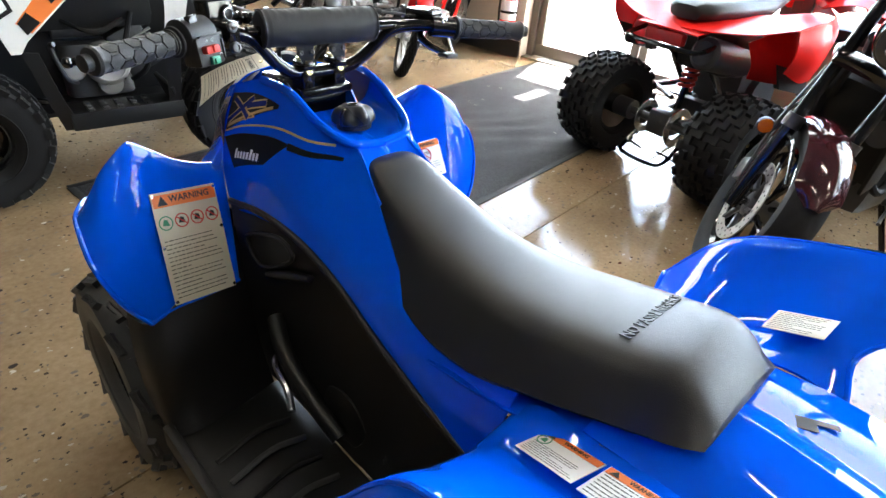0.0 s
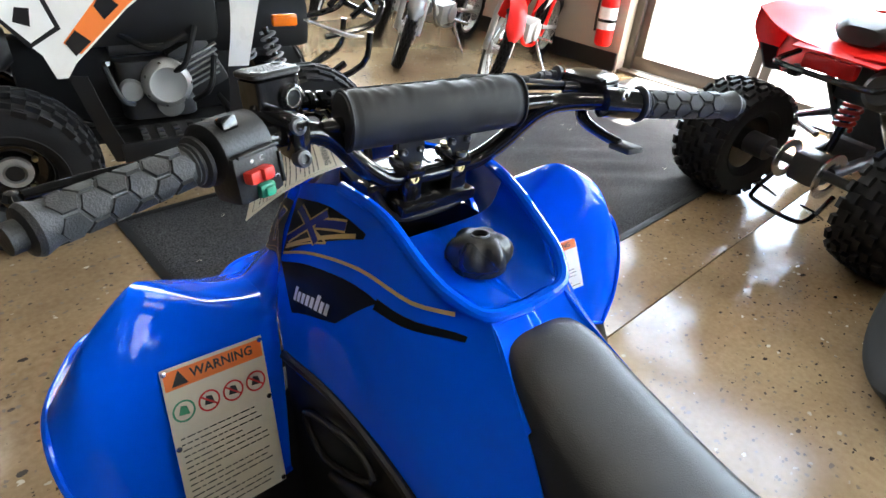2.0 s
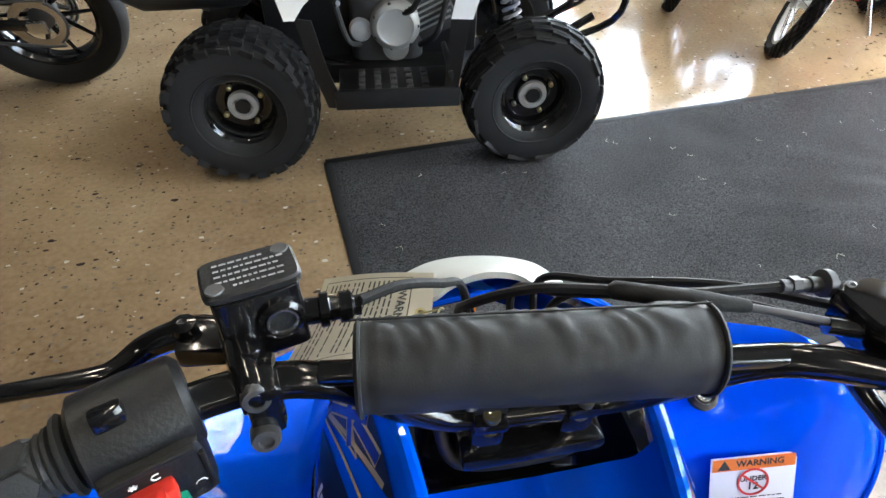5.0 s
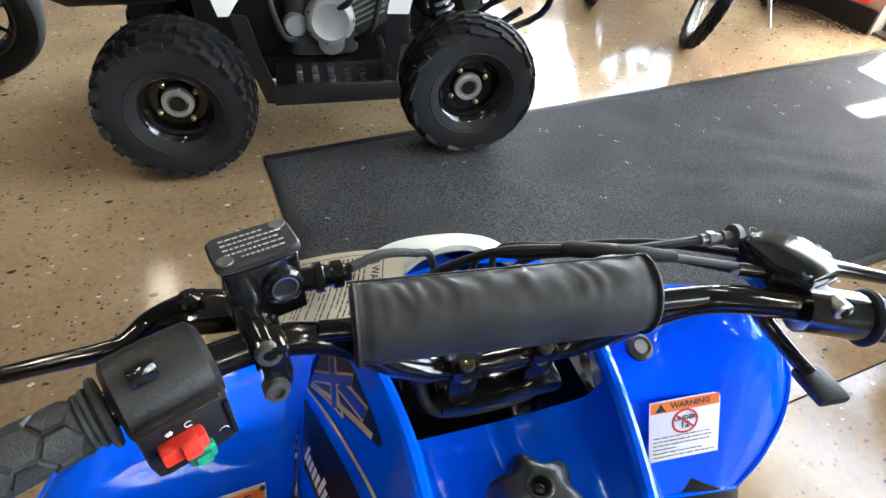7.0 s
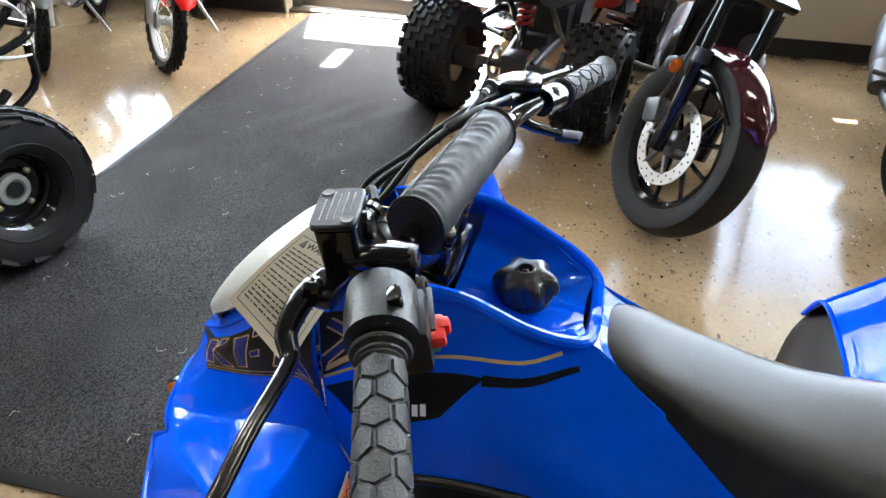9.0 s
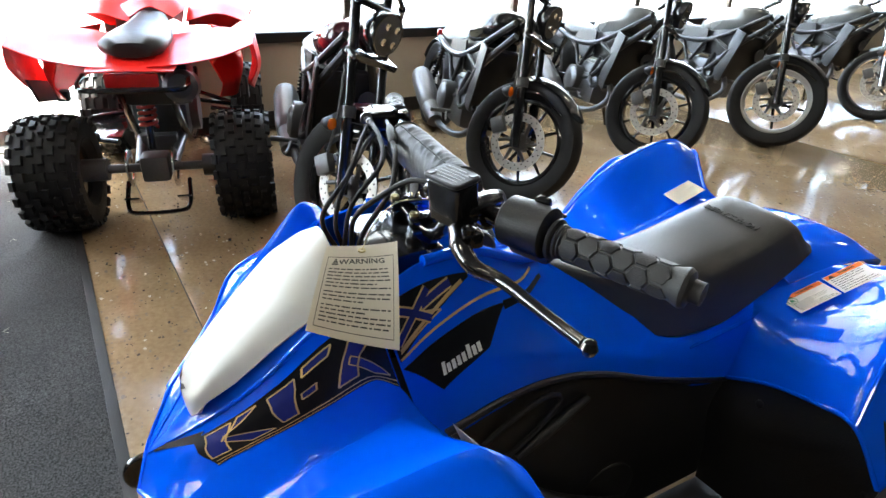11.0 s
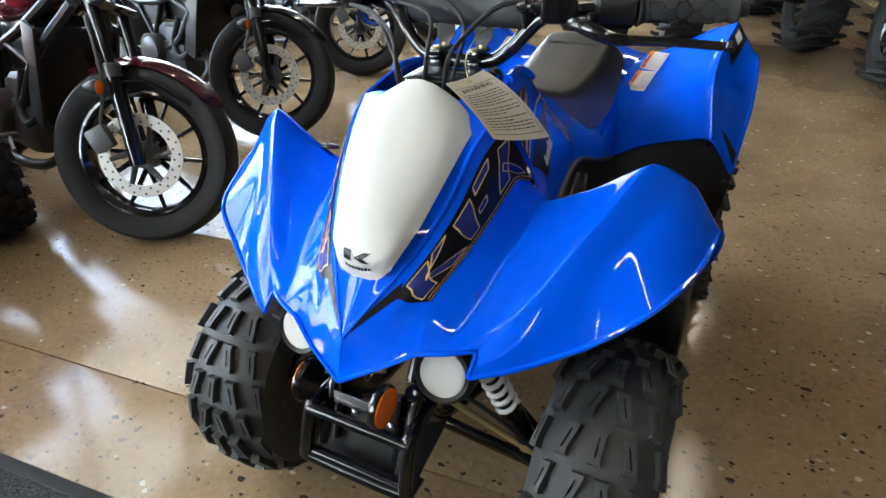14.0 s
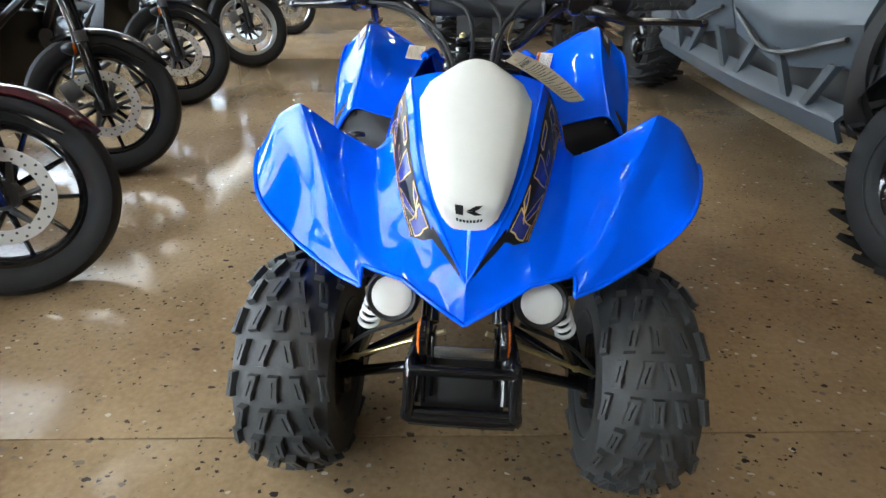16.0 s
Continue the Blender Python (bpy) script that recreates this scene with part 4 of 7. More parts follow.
box = part("switch_box", join(turned([(0.022, 0), (0.027, 0.003), (0.028, 0.028), (0.027, 0.052), (0.022, 0.056)], sw(-.028, 0, .003).translation, sw(.03, 0, .003).translation, 28), block(.052, .036, .044, sw(0, -.018, -.014, -8), 0.008)), BLACK, quad, "black handlebar switch box with red and green switches")
part("red_switch", join(block(.026, .012, .011, sw(-.006, -.040, -.008, -10), 0.003), block(.011, .010, .011, sw(-.003, -.045, -.006, -10, 0, 0), 0.003)), SWITCHRED, box)
part("green_switch", join(block(.017, .012, .012, sw(.001, -.037, -.025, -8), 0.003), block(.010, .006, .008, sw(.001, -.043, -.025, -8), 0.002)), SWITCHGREEN, box)
part("switch_bezel", join(block(.044, .004, .003, sw(-.001, -.0355, .0105, -10), 0.001), block(.003, .004, .028, sw(.023, -.0355, -.012, -8), 0.001)), BLACK, box)
part("choke_lever", block(.016, .010, .012, sw(-.008, -.010, .029, -20), 0.003), GLOSS, box)
part("switch_marks", join(block(.0042, .0006, .0009, sw(-.010, -.0374, .0045, -10), 0), block(.0042, .0006, .0009, sw(-.010, -.0374, .0045, -10, 60), 0), block(.0042, .0006, .0009, sw(-.010, -.0374, .0045, -10, 120), 0),
    tube([sw(.001 + .0024 * math.cos(q), -.0376, .0045 + .0024 * math.sin(q)).translation for q in (.9, 2, 3.1, 4.2, 5.3)], 0.0004, 4, 3), tube([sw(.017 + .003 * math.cos(q), -.0366, -.020 + .003 * math.sin(q)).translation for q in (0, 1.2, 2.4, 3.6, 4.8)], 0.0004, 4, 3)), DECALWHITE, box)
# brake perch, reservoir and lever on the left
perch = part("brake_perch", join(rod((-.184, .344, .956), (-.164, .346, .956), 0.0165), block(.020, .030, .042, at(-.172, .338, .955, 0, 0, 8), 0.006), block(.044, .024, .018, at(-.203, .386, .948, 0, 0, -6), 0.004), turned([(.0075, -.006), (.0105, 0), (.0115, .02), (.011, .05), (.008, .056)], (-.172, .330, .966), (-.188, .384, .966), 18)), GLOSS, quad)
for q in ((-.173, .329, .968), (-.173, .322, .939)):
    part("bolt", turned([(0.0085, -.004), (0.0085, 0.004), (0.0075, 0.006), (0.0045, 0.0065), (.004, .004), (0.001, 0.004)], q, Vector(q) + Vector((0.002, -0.012, 0.003)), 16), DARKALLOY, perch)
RES = at(-.172, .386, .977, -7, 0, 14)
res = part("brake_reservoir", rounded(.050, .034, .050, RES @ at(0, 0, -.003), e=.25), GLOSS, quad, "black brake fluid reservoir with sight glass")
part("hose_union", turned([(.0085, 0), (.0085, .012), (.011, .013), (.011, .018), (.0085, .019), (.0075, .024), (.010, .025), (.010, .032), (.0065, .034), (.0065, .038), (.004, .038)], (-.150, .384, .968), (-.112, .386, .966), 18), GLOSS, res)
lid = part("lid", rounded(.055, .038, .006, RES @ at(0, 0, .0245), edge=.0015, e=.3), BLACK, res)
for k in (-1, 1):
    part("screw", turned([(0.0055, 0), (0.005, 0.0016), (0.001, 0.001)], (RES @ at(.020 * k, .0115 * k, .0270)).translation, (RES @ at(.020 * k, .0115 * k, .05)).translation, 12), DARKALLOY, lid)
rng = random.Random(4)
for k in range(5):
    q = -.019 + (.009 if k == 0 else 0)
    while q < (.010 if k == 4 else .018):
        w = rng.uniform(.0015, .0042)
        part("embossed_mark", block(w, .0012, .0005, RES @ at(q + w / 2, -.0115 + .0056 * k, .0277), 0), DECALGREY, lid)
        q += w + .0011
sg = part("sight_glass", turned([(0.0125, -.004), (0.0135, 0.003), (0.011, 0.005), (0.0095, 0.003), (0.001, 0.003)], (RES @ at(.010, -.017, .000)).translation, (RES @ at(.010, -.04, .000)).translation, 24), GLOSS, res)
part("steel_ring", turned([(0.0095, .002), (0.0092, 0.0052), (0.0078, 0.0052), (0.0072, 0.0025)], (RES @ at(.010, -.017, .000)).translation, (RES @ at(.010, -.04, .000)).translation, 24), STEEL, sg)
part("glass", turned([(0.0076, .002), (0.0074, 0.0036), (0.001, 0.0036)], (RES @ at(.010, -.017, .000)).translation, (RES @ at(.010, -.04, .000)).translation, 20), CAPGREY, sg)
lever = part("brake_lever", tube([(-.196, .394, .950), (-.222, .402, .944), (-.250, .402, .935), (-.268, .390, .931), (-.285, .386, .931), (-.335, .383, .931), (-.388, .377, .929)], [.008, .0105, .009, .0075, .0066, .006, .0058], 12, 6), GLOSS, quad, "black brake lever with ball end")
part("ball_end", lathe([(0.001, -.008), (.0055, -.006), (.008, 0), (.0055, .006), (.001, .008)], 14, at(-.395, .376, .929)), GLOSS, lever)
part("pivot_bolt", turned([(0.008, 0), (0.008, 0.005), (0.003, 0.007), (0.001, 0.006)], (-.220, .392, .958), (-.220, .392, .98), 10), GLOSS, lever)
# thumb throttle on the right
COVER = [(.186, .338), (.196, .346), (.217, .347), (.238, .330), (.247, .308), (.238, .290), (.208, .285), (.190, .308)]
THC = Vector((.216, .316, 0))


def cover_ring(z, f):
    return [THC + (Vector((x, y, 0)) - THC) * f + Vector((0, 0, z)) for x, y in COVER]


thr = part("throttle_housing", join(loft([cover_ring(.938, .6), cover_ring(.944, .92), cover_ring(.962, .95), cover_ring(.963, 1.0), cover_ring(.966, 1.0), cover_ring(.9665, .95)]),
    rod((.205, .2845, .949), (.248, .268, .945), 0.0185, seg=20), rod((.222, .3, .95), (.222, .278, .948), .016), rod((.172, .322, .962), (.195, .314, .961), 0.0062)), GLOSS, quad, "black thumb throttle housing with domed cover")
part("cover", loft([cover_ring(.9665, .97), cover_ring(.970, .98), cover_ring(.974, .9), cover_ring(.976, .6), cover_ring(.9765, .1)]), GLOSS, thr)
for x, y in ((.199, .340), (.238, .316), (.208, .294)):
    part("screw", turned([(.0042, 0), (.004, .003), (.002, .0035), (.001, .002)], (x, y, .9715), (x, y, .99), 12), DARKALLOY, thr)
part("clamp_bolt", turned([(.0075, -.006), (.0075, .008), (.006, .009), (.0035, .009), (.003, .005), (.001, .005)], (.222, .272, .960), (.219, .24, .965), 14), STEEL, thr)
thumb = part("thumb_lever", tube([(.205, .316, .938), (.204, .308, .922), (.207, .295, .914), (.211, .270, .908), (.214, .252, .905)], [.0075, .008, .007, .0062, .0062], 12, 4), GLOSS, thr)
part("paddle", block(.026, .034, .008, at(.216, .243, .903, -6, 0, -6), .0036), BLACK, thumb)
part("cable_adjuster", join(rod((.158, .352, .968), (.182, .351, .966), 0.0045), rod((.165, .352, .968), (.171, .3515, .968), 0.006, seg=6), rod((.178, .351, .967), (.198, .349, .965), 0.0055)), DARKALLOY, thr)
part("adjuster_knob", turned([(.006, 0), (.0095, .001), (.0095, .006), (.006, .008), (.001, .008)], (.186, .350, .968), (.196, .349, .967), 14), DARKALLOY, thr)
for ctrl, r in (([(.160, .352, .968), (.10, .362, .962), (.03, .388, .948), (.01, .44, .90), (.02, .45, .82)], .0035),
                ([(.046, .364, .973), (0, .380, .966), (-.035, .402, .935), (-.035, .44, .88), (-.02, .45, .82)], .0036),
                ([(.21, .34, .950), (.14, .378, .946), (.08, .42, .918), (.045, .47, .875), (.04, .45, .82)], .0036),
                ([(.205, .325, .945), (.13, .38, .935), (.075, .43, .90), (.05, .45, .86), (.05, .44, .82)], .0036),
                ([(-.112, .384, .972), (-.085, .398, .966), (-.055, .42, .94), (-.03, .45, .90), (-.02, .45, .83)], .0036)):
    part("cable", tube(ctrl, r, 8, 8), RUBBER, quad)
part("cable_sleeve", turned([(.003, 0), (.0062, .004), (.0065, .05), (.0062, .062), (.0045, .085), (.0035, .088)], (.042, .365, .9735), (.122, .338, .9715), 14), RUBBER, quad)
part("cable_rod", rod((.112, .3415, .9718), (.19, .316, .963), .0028), DARKALLOY, quad)
right_lever = part("brake_lever", tube([(.235, .315, .950), (.262, .318, .946), (.31, .300, .940), (.37, .270, .934)], [.008, .008, .0055, .0055], 10, 5), GLOSS, quad)
part("ball_end", lathe([(0.001, -.008), (.0055, -.006), (.008, 0), (.0055, .006), (.001, .008)], 14, at(.376, .268, .933)), GLOSS, right_lever)

# bar clamps and steering head
for s in (-.035, .031):
    clamp = part("bar_clamp", join(block(.024, .046, .012, at(s, .351, .889, 0, 0, -3), 0.004), block(.024, .040, .034, at(s, .354, .862, 0, 0, -3), 0.005)), GLOSS, quad)
    for k in (-.016, .016):
        part("bolt", turned([(0.0062, 0), (0.0062, 0.005), (0.003, 0.005), (0.001, 0.003)], (s, .351 + k, .894), (s, .351 + k, .91), 10), BRASS, clamp)
    strap = part("pad_strap", sheet(V([[(s - .020, .338, .932), (s + .012, .336, .932)], [(s - .020, .337, .912), (s + .012, .335, .912)], [(s - .011, .338, .898), (s + .011, .336, .898)], [(s - .009, .339, .872), (s + .009, .337, .872)]]), 3, 3, .003), BLACK, quad)
    part("bolt", turned([(.0062, -.002), (.0062, .003), (.005, .0042), (.0035, .0042), (.003, .002), (.001, .002)], (s, .337, .879), (s, .30, .888), 14), BRASS, strap)
    for k in (-.015, .007):
        part("bolt", turned([(.0045, -.002), (.0045, .002), (.003, .003), (.001, .002)], (s + k, .335, .914), (s + k, .30, .92), 12), DARKALLOY, strap)
part("steering_stem", join(rod((0, .37, .86), (0, .46, .45), 0.016), block(.11, .05, .016, at(0, .353, .842), 0.006)), GLOSS, quad)
cover = part("steering_cover", join(block(.142, .075, .100, at(-.008, .397, .815, -3, 0, -2), 0.01), block(.225, .09, .05, at(0, .390, .752), 0.012), turned([(.018, -.01), (.018, .002), (.014, .004), (.012, .001), (.001, .001)], (-.002, .362, .848), (-.002, .31, .86), 20)), GLOSS, quad, "glossy black steering cover under the handlebar")
part("hoop", tube([(-.066, .372, .858), (-.062, .345, .838), (-.045, .336, .832), (0, .333, .832), (.035, .336, .836), (.05, .35, .845), (.052, .372, .858)], 0.0052, 10, 6), BLACK, cover)
# filler cap
CAPM = at(0.0, .250, .803, -6, 0, 0)


def cap_ring(r, h, depth, n=48):
    return [CAPM @ Vector(((r - depth * (0.5 + 0.5 * math.cos(6 * 2 * math.pi * k / n))) * math.cos(2 * math.pi * k / n), (r - depth * (0.5 + 0.5 * math.cos(6 * 2 * math.pi * k / n))) * math.sin(2 * math.pi * k / n), h)) for k in range(n)]


cap = part("filler_cap", loft([cap_ring(.031, -.004, 0), cap_ring(.032, .004, 0), cap_ring(.036, .006, .003), cap_ring(.039, .009, .008), cap_ring(.0395, .016, .0095), cap_ring(.037, .024, .0095), cap_ring(.032, .030, .008), cap_ring(.0255, .034, .0045), cap_ring(.018, .0355, .001), cap_ring(.0115, .036, 0), cap_ring(.0105, .0375, 0), cap_ring(.0085, .0375, 0), cap_ring(.0075, .028, 0), cap_ring(.001, .028, 0)]), CAPGREY, quad, "dark grey lobed fuel filler cap")
part("cap_vent", lathe([(.0045, .028), (.0045, .034), (.003, .035), (.001, .035)], 12, CAPM), GLOSS, cap)
# button in the right fender
BTN = Vector((.229, .423, .716)), Vector((.229, .383, .822))
btn = part("round_button", turned([(.0165, 0), (.0165, .006), (.012, .0085), (.010, .0065), (.001, .0065)], *BTN, 24), BLACK, quad)
part("button_centre", turned([(.0085, .0066), (.0085, .008), (.001, .0082)], *BTN, 18), STEEL, btn)


# warning plates and stickers: four corners, lettering and lines
def sticker(name, tl, tr, br, bl, paper, label, header=0.17, lines=8, icons=0, word="WARNING", lift=0.002, skip=0.0):
    tl, tr, br, bl = map(Vector, (tl, tr, br, bl))
    o = (tl + tr + br + bl) / 4
    ex = (tr - tl).normalized()
    ez = ex.cross(tl - bl).normalized()
    ey = ez.cross(ex)
    w, h = ((tr - tl).length + (br - bl).length) / 2, ((tl - bl).length + (tr - br).length) / 2
    m = Matrix((ex, ey, ez)).transposed().to_4x4()
    m.translation = o + ez * lift
    st = part(name, block(w, h, .0012, m, .0005), paper, quad, label)
    d = .0010
    if header:
        part("header", block(w * .96, h * header, .0006, m @ at(0, h * (.48 - header / 2), d - .0002), 0), DECALORANGE, st)
        words(word, h * header * .72, m @ at(w * .07, h * (.485 - header / 2), d + .0003), INK, st, depth=.0002, squeeze=min(1, w * .62 / (h * header * .72 * 4.6)))
        part("triangle", prism([(-.42 * w, h * (.49 - header * .95)), (-.27 * w, h * (.49 - header * .95)), (-.345 * w, h * (.49 - header * .15))], .0003, m @ at(0, 0, d + .0003)), INK, st)
    y = .46 - header - skip
    if icons:
        for k in range(icons):
            x = w * (-.36 + .24 * k)
            yy = h * (y - .12)
            g = hoop([(w * .105, 0), (w * .105, .0004), (w * .088, .0004), (w * .088, 0)], 24, m @ at(x, yy, d))
            part("icon_ring", g, INKGREEN if k == 0 else INKRED, st)
            part("icon_figure", join(prism([(-.05 * w, -.03 * w), (.05 * w, -.045 * w), (.03 * w, .04 * w), (-.02 * w, .055 * w)], .0003, m @ at(x, yy, d))), INKGREEN if k == 0 else INK, st)
            if k:
                part("icon_bar", block(w * .19, w * .018, .0003, m @ at(x, yy, d + .0003, 0, 0, -40), 0), INKRED, st)
        y -= .26
    rnd = random.Random(len(name) + lines)
    geo = []
    for k in range(lines):
        yy = h * (y - (k + .5) * (y + .46) / lines)
        ln = w * rnd.uniform(.72, .88) if (k + 1) % 4 else w * rnd.uniform(.3, .6)
        x0, end = -.44 * w, -.44 * w + ln
        while x0 < end - .004:
            q = rnd.uniform(.03, .11) * w
            geo.append(block(min(q, end - x0), h * .2 * (y + .46) / lines, .0003, m @ at(x0 + min(q, end - x0) / 2, yy, d), 0))
            x0 += q + w * .018
    tagged(part("printing", join(*geo), INK, st), kind="stuff")
    return st, m, w, h


lab, m, w, h = sticker("warning_plate", (-.334, .381, .702), (-.213, .400, .684), (-.226, .313, .513), (-.343, .306, .519), PLATE, "cream aluminium warning plate with orange header and prohibition icons", .11, 15, 4, lift=.007)
for a, b in ((-.47, .475), (.47, .475), (-.47, -.475), (.47, -.475), (.47, .1), (-.47, .02)):
    part("rivet", turned([(.0035, 0), (.003, .0018), (.001, .002)], (m @ at(a * w, b * h, 0)).translation, (m @ at(a * w, b * h, .1)).translation, 10), STEEL, lab)
lab, m, w, h = sticker("age_sticker", (.231, .381, .661), (.323, .370, .669), (.332, .332, .593), (.240, .341, .582), DECALWHITE, "white age warning sticker with orange header", .17, 6, 0, lift=.004, skip=.36)
part("icon_ring", hoop([(h * .2, 0), (h * .2, .0004), (h * .17, .0004), (h * .17, 0)], 28, m @ at(0, h * .12, .001)), INKRED, lab)
words("UNDER", h * .1, m @ at(0, h * .17, .0014), INK, lab, depth=.0002)
words("12", h * .15, m @ at(0, h * .06, .0014), INK, lab, depth=.0002)
part("icon_bar", block(h * .36, h * .03, .0003, m @ at(0, h * .12, .0016, 0, 0, -40), 0), INKRED, lab)
RSKIN = Skin(RFENDER, 0.24, 0.45)


for k, q in enumerate((((-.153, -.350, .641), (-.168, -.430, .672), (-.217, -.420, .670), (-.205, -.337, .644)), ((-.169, -.436, .675), (-.184, -.512, .704), (-.233, -.502, .704), (-.218, -.426, .673)))):
    lab, m, w, h = sticker("passenger_sticker", *q, DECALWHITE, "white warning sticker with orange border on the rear fender", .2, 7, 1 if not k else 0, lift=.010)
lab, m, w, h = sticker("tyre_sticker", (.250, -.440, .688), (.244, -.513, .717), (.189, -.526, .715), (.196, -.452, .690), PLATE, "cream sticker with printed lines on the rear fender", 0, 10, 0, lift=.006)
part("tail_emblem", block(.020, .026, .0008, at(.034, -.548, .7055, 0, 1, 30), 0), DECALBLACK, quad)
part("tail_emblem", block(.008, .028, .0008, at(.052, -.566, .7045, 2, 1, 30), 0), DECALBLACK, quad)
both("size_decal", RSKIN.quad((3.10, 2.98), (3.45, 2.80), (3.32, 1.75), (3.10, 2.25), .0035, 6, 8), DECALBLACK)
both("size_decal_mark", RSKIN.quad((3.16, 2.72), (3.34, 2.62), (3.30, 2.36), (3.15, 2.45), .0045), DECALWHITE)

# black mouldings: side covers, splash guards, foot boards
SIDE = V([
    [(.186, .385, .648), (.196, .365, .520), (.205, .345, .400), (.205, .330, .290)],
    [(.174, .280, .662), (.182, .275, .520), (.190, .265, .400), (.195, .255, .290)],
    [(.166, .180, .654), (.172, .180, .520), (.182, .170, .400), (.192, .160, .290)],
    [(.160, .080, .622), (.166, .070, .500), (.176, .060, .390), (.190, .050, .290)],
    [(.161, -.040, .570), (.166, -.050, .470), (.174, -.050, .380), (.188, -.055, .290)],
    [(.160, -.180, .520), (.166, -.180, .440), (.172, -.180, .370), (.186, -.180, .290)],
    [(.158, -.250, .500), (.162, -.240, .440), (.170, -.230, .370), (.184, -.224, .290)],
])
both("side_cover", join(sheet(SIDE, 5, 5, 0.004), tube([(r[0].x + .001, r[0].y, r[0].z - .001) for r in SIDE], .006, 8, 6)), BLACK, "black plastic side cover")
both("recess_rim", tube([(.189, .325, .600), (.180, .220, .642), (.176, .188, .612), (.185, .285, .552)], .0045, 8, 4, close=True), BLACK)
both("recess_ledge", tube([(.186, .262, .546), (.182, .200, .576), (.176, .130, .606)], [.007, .010, .007], 10, 6), BLACK)
GUARDF = V([
    [(.190, .372, .600), (.262, .345, .560), (.345, .306, .520), (.392, .312, .500), (.412, .345, .510)],
    [(.196, .330, .470), (.270, .300, .460), (.350, .272, .440), (.402, .282, .425), (.420, .325, .430)],
    [(.200, .300, .370), (.270, .275, .360), (.350, .255, .345), (.402, .265, .330), (.418, .305, .330)],
    [(.200, .255, .285), (.270, .240, .285), (.350, .230, .285), (.395, .235, .285), (.408, .260, .285)],
])
both("splash_guard", sheet(GUARDF, 5, 5, 0.004), BLACK, "black plastic splash guard")
GUARDR = V([
    [(.160, -.250, .500), (.240, -.260, .552), (.325, -.264, .588), (.396, -.264, .604), (.446, -.260, .550)],
    [(.165, -.216, .440), (.245, -.224, .460), (.330, -.232, .480), (.405, -.238, .480), (.446, -.232, .460)],
    [(.180, -.212, .370), (.250, -.222, .370), (.330, -.230, .370), (.400, -.235, .360), (.430, -.226, .350)],
    [(.190, -.205, .285), (.250, -.212, .285), (.330, -.216, .285), (.390, -.216, .285), (.410, -.206, .285)],
])
gl = both("splash_guard", sheet(GUARDR, 5, 5, 0.004), BLACK, "black plastic splash guard")
for s in (-1, 1):
    for p in ((.385, -.246, .566), (.436, -.236, .48), (.24, -.236, .505)):
        part("rivet", turned([(.008, 0), (.0075, .003), (.004, .005), (.001, .005)], (s * p[0], p[1], p[2]), (s * p[0], p[1] + .1, p[2] + .02), 12), BLACK, quad)
    board = part("foot_board", join(block(.225, .49, .018, at(s * .300, .015, .272), .006), block(.02, .49, .05, at(s * .412, .015, .285), .008)), BLACK, quad, "black plastic foot board with raised treads")
    for k in range(5):
        part("tread_bar", tube([(s * .225, -.07 + .055 * k, .283), (s * .29, -.06 + .055 * k, .287), (s * .375, -.075 + .055 * k, .283)], .006, 6, 4), DARKALLOY if k % 2 else BLACK, board)
# engine, frame and exhaust seen past the covers
engine = part("engine", join(block(.22, .28, .22, at(0, .08, .36), .03), rod((-.17, .02, .33), (.16, .02, .33), .085, seg=24), rod((0, .16, .40), (0, .24, .52), .06, seg=20)), DARKALLOY, quad)
part("shift_lever", tube([(-.19, .21, .40), (-.205, .23, .36), (-.205, .19, .32), (-.22, .15, .30)], .008, 8, 4), STEEL, engine)
part("engine_cover", turned([(.072, 0), (.07, .012), (.05, .02), (.02, .022), (.001, .022)], (-.165, .04, .34), (-.25, .04, .34), 28), BLACK, engine)
part("hose", tube([(-.19, .24, .46), (-.21, .18, .43), (-.21, .10, .38), (-.2, .02, .33)], .016, 10, 5), BLACK, engine)
for s in (-1, 1):
    part("frame_rail", join(tube([(s * .07, .68, .46), (s * .075, .60, .34), (s * .10, .35, .27), (s * .11, 0, .26), (s * .10, -.3, .30), (s * .09, -.5, .40)], .014, 10, 6), rod((s * .06, .66, .46), (s * .05, .40, .78), .013)), GLOSS, quad)
rear_axle = part("rear_axle", join(rod((-.30, REAR, .226), (.30, REAR, .226), .016), tube([(-.06, -.1, .30), (-.06, REAR, .226)], .022, 10, 3), rod((0, REAR + .02, .25), (0, -.25, .52), .03)), GLOSS, quad)
part("muffler", join(turned([(.05, 0), (.055, .02), (.055, .28), (.03, .32)], (.14, -.30, .42), (.16, -.64, .50), 20)), DARKALLOY, quad)

